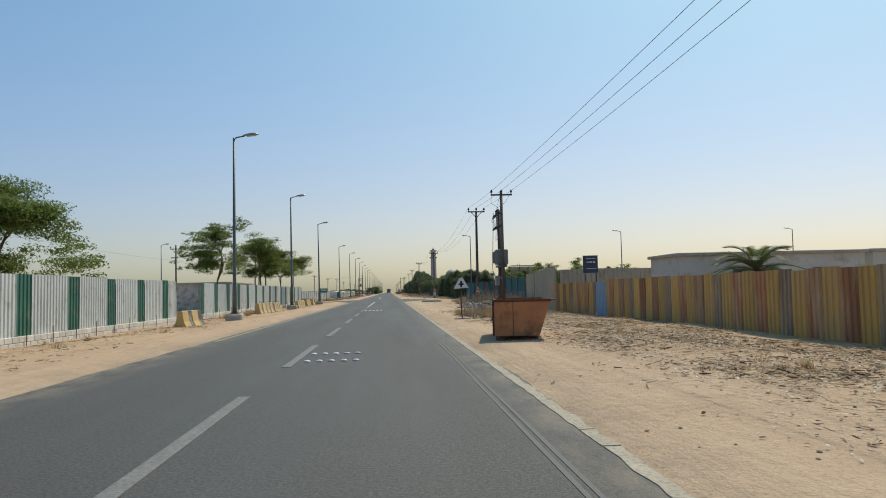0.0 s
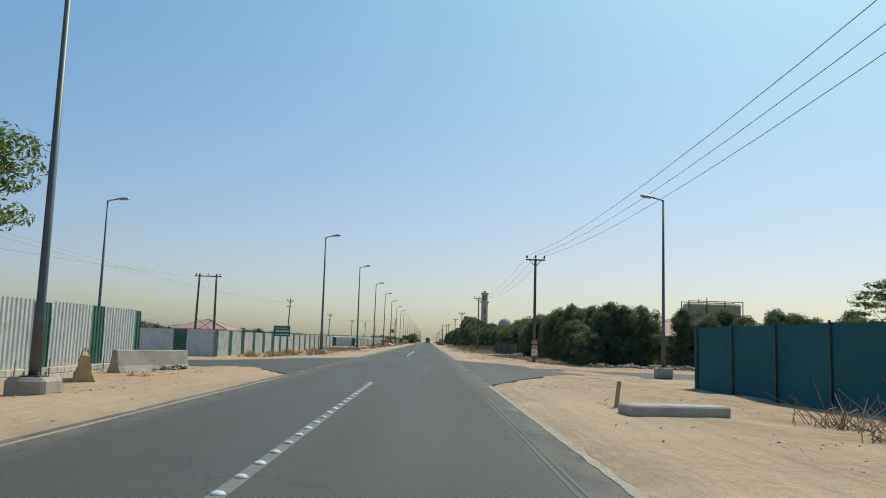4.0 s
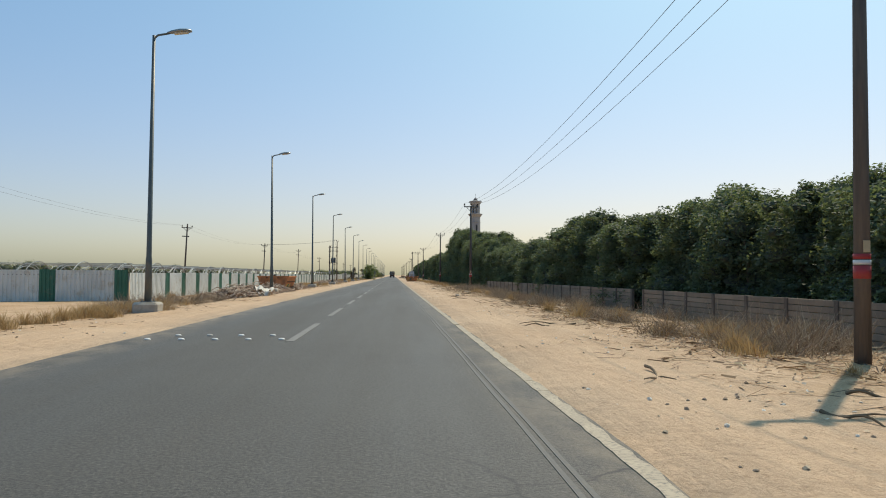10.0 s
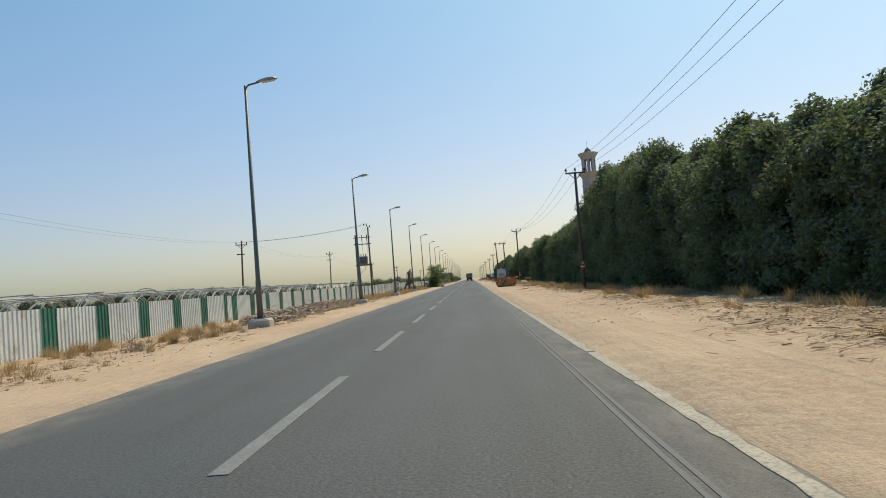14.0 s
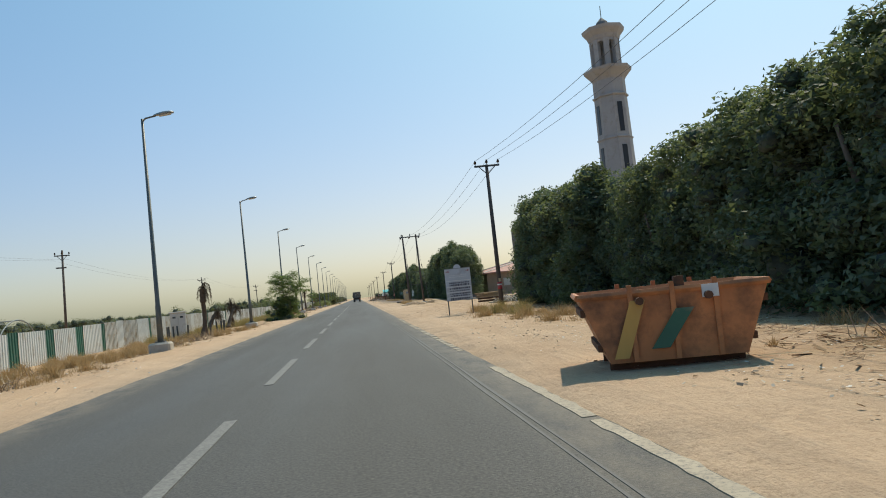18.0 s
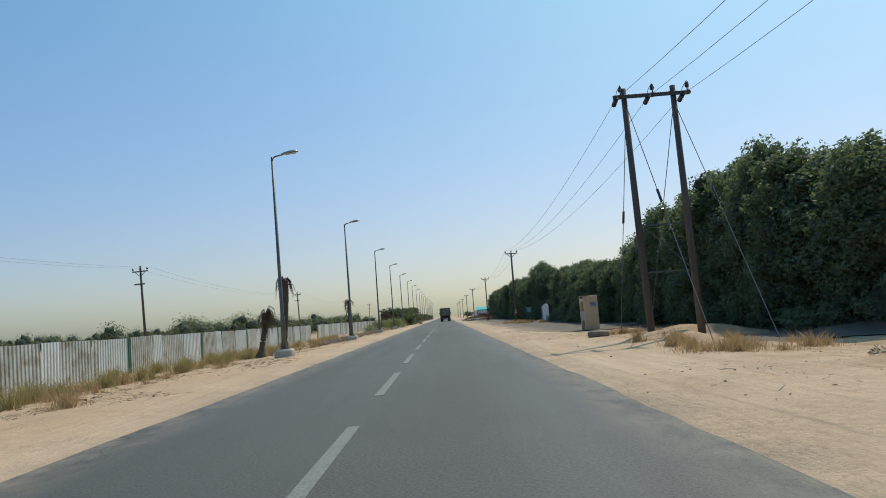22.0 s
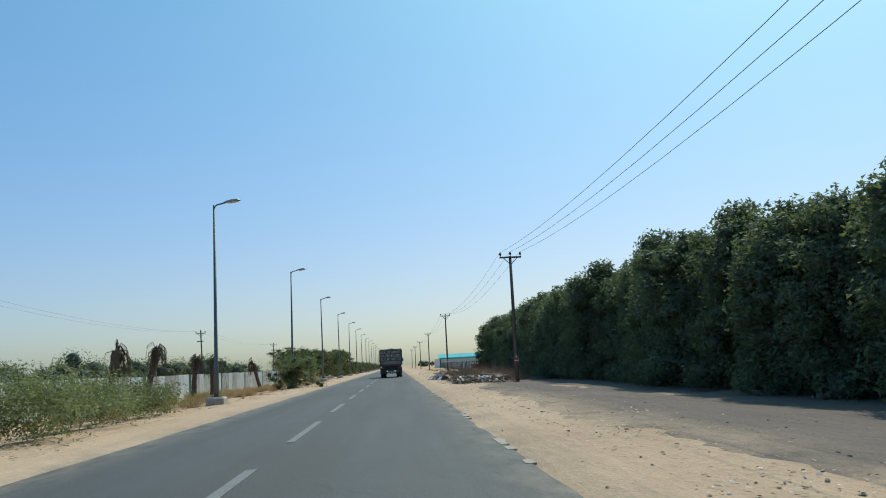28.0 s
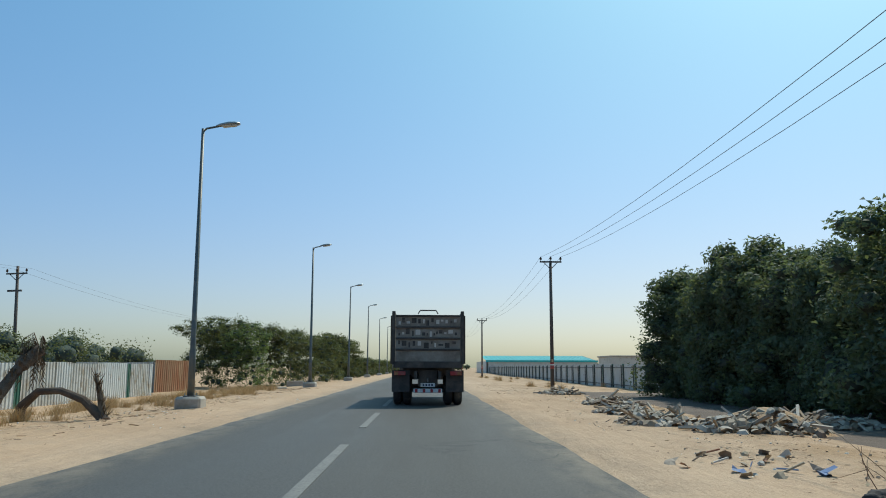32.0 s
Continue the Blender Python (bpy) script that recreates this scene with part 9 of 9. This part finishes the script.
# ---- tipper lorry ----
def tipper():
    ob = thing("tipper_lorry", "dusty old tipper lorry seen from behind", "truck", m=pose(1.41, 487.2, 0) @ Matrix.Scale(0.95, 4))
    W, L = 2.5, 5.6
    b = part("tipper_body", MB().box((-W / 2 + 0.05, L / 2 + 0.1, 2.35), (0.1, L, 1.75)).box((W / 2 - 0.05, L / 2 + 0.1, 2.35), (0.1, L, 1.75)).box((0, L + 0.1, 2.45), (W, 0.1, 1.95)).box((0, L / 2 + 0.1, 1.45), (W - 0.02, L, 0.14)).mesh("tipper_body", TRUCK_PAINT), ob)
    for s in (-1, 1):
        for k in range(7):
            part("side_rib", MB().box((s * (W / 2 + 0.04), 0.3 + k * 0.85, 2.3), (0.08, 0.1, 1.7)).mesh("side_rib", TRUCK_DARK), b)
        part("corner_post", MB().box((s * (W / 2 - 0.04), 0.02, 2.36), (0.12, 0.14, 1.86), bev=0.015).mesh("corner_post", TRUCK_DARK), b)
    tg = part("tailgate", MB().box((0, 0.02, 2.3), (W - 0.22, 0.07, 1.62)).mesh("tailgate", TRUCK_PAINT), ob, "scuffed cream tailgate with dark ribs")
    for z in (3.12, 2.72, 2.33, 1.94):
        part("tailgate_rib", MB().box((0, -0.03, z), (W - 0.22, 0.06, 0.07), bev=0.01).mesh("tailgate_rib", TRUCK_DARK), tg)
    rr = random.Random(4)
    for z in (2.92, 2.53, 2.14):
        x = -1.05
        while x < 1.0:
            w = rr.uniform(0.06, 0.22)
            part("painted_pattern", MB().box((x + w / 2, -0.018, z + rr.uniform(-0.06, 0.06)), (w * 0.8, 0.006, rr.uniform(0.06, 0.2))).mesh("painted_pattern", BLOCKWORK if rr.random() < 0.6 else TRUCK_DARK), tg)
            x += w + rr.uniform(0.02, 0.07)
    part("tailgate_lower", MB().box((0, 0.0, 1.42), (W - 0.1, 0.1, 0.22)).mesh("tailgate_lower", TRUCK_DARK), ob)
    part("top_rail", MB().tube([(-0.35, 0.05, 3.2), (-0.28, 0.05, 3.32), (0.28, 0.05, 3.32), (0.35, 0.05, 3.2)], 0.025, 6).mesh("top_rail", TRUCK_DARK), ob)
    for s in (-1, 1):
        part("chassis_rail", MB().box((s * 0.42, 3.6, 1.05), (0.1, 7.6, 0.28)).mesh("chassis_rail", TRUCK_DARK), ob)
        part("mud_flap", MB().box((s * 0.95, 0.12, 0.85), (0.62, 0.03, 0.75)).mesh("mud_flap", TRUCK_DARK), ob)
        lamp_b = part("tail_lamp", MB().box((s * 0.98, -0.02, 1.12), (0.4, 0.06, 0.14), bev=0.015).mesh("tail_lamp", RED_PAINT), ob, "dusty red tail lamp")
        part("indicator", MB().box((s * 1.1, -0.055, 1.12), (0.12, 0.02, 0.12)).mesh("indicator", SKIP_ORANGE), lamp_b)
    part("under_box", MB().box((0, 0.35, 0.95), (0.7, 0.3, 0.6), bev=0.03).mesh("under_box", TRUCK_DARK), ob)
    part("bumper", MB().box((0, 0.05, 0.52), (1.0, 0.1, 0.14), bev=0.015).mesh("bumper", WHITE_PAINT), ob, "white-painted rear bumper bar")
    for k in range(4):
        part("bumper_stripe", MB().box((-0.4 + 0.27 * k, -0.004, 0.52), (0.09, 0.006, 0.12)).mesh("bumper_stripe", RED_PAINT), ob)
    pl = part("tag_plate", MB().box((0, -0.02, 0.72), (0.5, 0.02, 0.13)).mesh("tag_plate", WHITE_PAINT), ob)
    for k in range(4):
        part("plate_mark", MB().box((-0.15 + 0.1 * k, -0.033, 0.72), (0.06, 0.006, 0.07)).mesh("plate_mark", INK), pl)
    part("tow_hook", MB().tube([(0, 0.05, 0.85), (0, -0.1, 0.85), (0, -0.12, 0.95)], 0.03, 6).mesh("tow_hook", STEEL_GREY), ob)
    tyre_m = MB().lathe([(0.3, -0.14), (0.42, -0.15), (0.5, -0.12), (0.52, -0.06), (0.52, 0.06), (0.5, 0.12), (0.42, 0.15), (0.3, 0.14)], 24).mesh("tyre", RUBBER, smooth=True)
    rim_m = MB().lathe([(0.29, -0.1), (0.3, 0.1), (0.2, 0.06), (0.08, 0.1), (0.07, 0.14)], 18).mesh("rim", STEEL_GREY, smooth=True)
    for y in (0.95, 2.3, 6.6):
        part("axle", MB().tube([(-1, y, 0.52), (1, y, 0.52)], 0.08, 8).mesh("axle", TRUCK_DARK), ob)
        for s in (-1, 1):
            for off in ((1.08, 0.74) if y < 4 else (1.02,)):
                wl = part("wheel", tyre_m, ob, m=pose(s * off, y, 0.52, 0, 90 * s, 0))
                part("rim", rim_m, wl)
    cb = part("cab", MB().box((0, 6.7, 1.75), (2.4, 1.7, 1.9), bev=0.12).mesh("cab", TRUCK_DARK), ob)
    part("rear_window", MB().box((0, 5.84, 2.3), (1.4, 0.03, 0.5)).mesh("rear_window", GLASS_DARK), cb)
    for s in (-1, 1):
        part("mirror", MB().box((s * 1.42, 7.3, 2.1), (0.22, 0.06, 0.4), bev=0.02).mesh("mirror", TRUCK_DARK), cb)
    return ob


tipper()


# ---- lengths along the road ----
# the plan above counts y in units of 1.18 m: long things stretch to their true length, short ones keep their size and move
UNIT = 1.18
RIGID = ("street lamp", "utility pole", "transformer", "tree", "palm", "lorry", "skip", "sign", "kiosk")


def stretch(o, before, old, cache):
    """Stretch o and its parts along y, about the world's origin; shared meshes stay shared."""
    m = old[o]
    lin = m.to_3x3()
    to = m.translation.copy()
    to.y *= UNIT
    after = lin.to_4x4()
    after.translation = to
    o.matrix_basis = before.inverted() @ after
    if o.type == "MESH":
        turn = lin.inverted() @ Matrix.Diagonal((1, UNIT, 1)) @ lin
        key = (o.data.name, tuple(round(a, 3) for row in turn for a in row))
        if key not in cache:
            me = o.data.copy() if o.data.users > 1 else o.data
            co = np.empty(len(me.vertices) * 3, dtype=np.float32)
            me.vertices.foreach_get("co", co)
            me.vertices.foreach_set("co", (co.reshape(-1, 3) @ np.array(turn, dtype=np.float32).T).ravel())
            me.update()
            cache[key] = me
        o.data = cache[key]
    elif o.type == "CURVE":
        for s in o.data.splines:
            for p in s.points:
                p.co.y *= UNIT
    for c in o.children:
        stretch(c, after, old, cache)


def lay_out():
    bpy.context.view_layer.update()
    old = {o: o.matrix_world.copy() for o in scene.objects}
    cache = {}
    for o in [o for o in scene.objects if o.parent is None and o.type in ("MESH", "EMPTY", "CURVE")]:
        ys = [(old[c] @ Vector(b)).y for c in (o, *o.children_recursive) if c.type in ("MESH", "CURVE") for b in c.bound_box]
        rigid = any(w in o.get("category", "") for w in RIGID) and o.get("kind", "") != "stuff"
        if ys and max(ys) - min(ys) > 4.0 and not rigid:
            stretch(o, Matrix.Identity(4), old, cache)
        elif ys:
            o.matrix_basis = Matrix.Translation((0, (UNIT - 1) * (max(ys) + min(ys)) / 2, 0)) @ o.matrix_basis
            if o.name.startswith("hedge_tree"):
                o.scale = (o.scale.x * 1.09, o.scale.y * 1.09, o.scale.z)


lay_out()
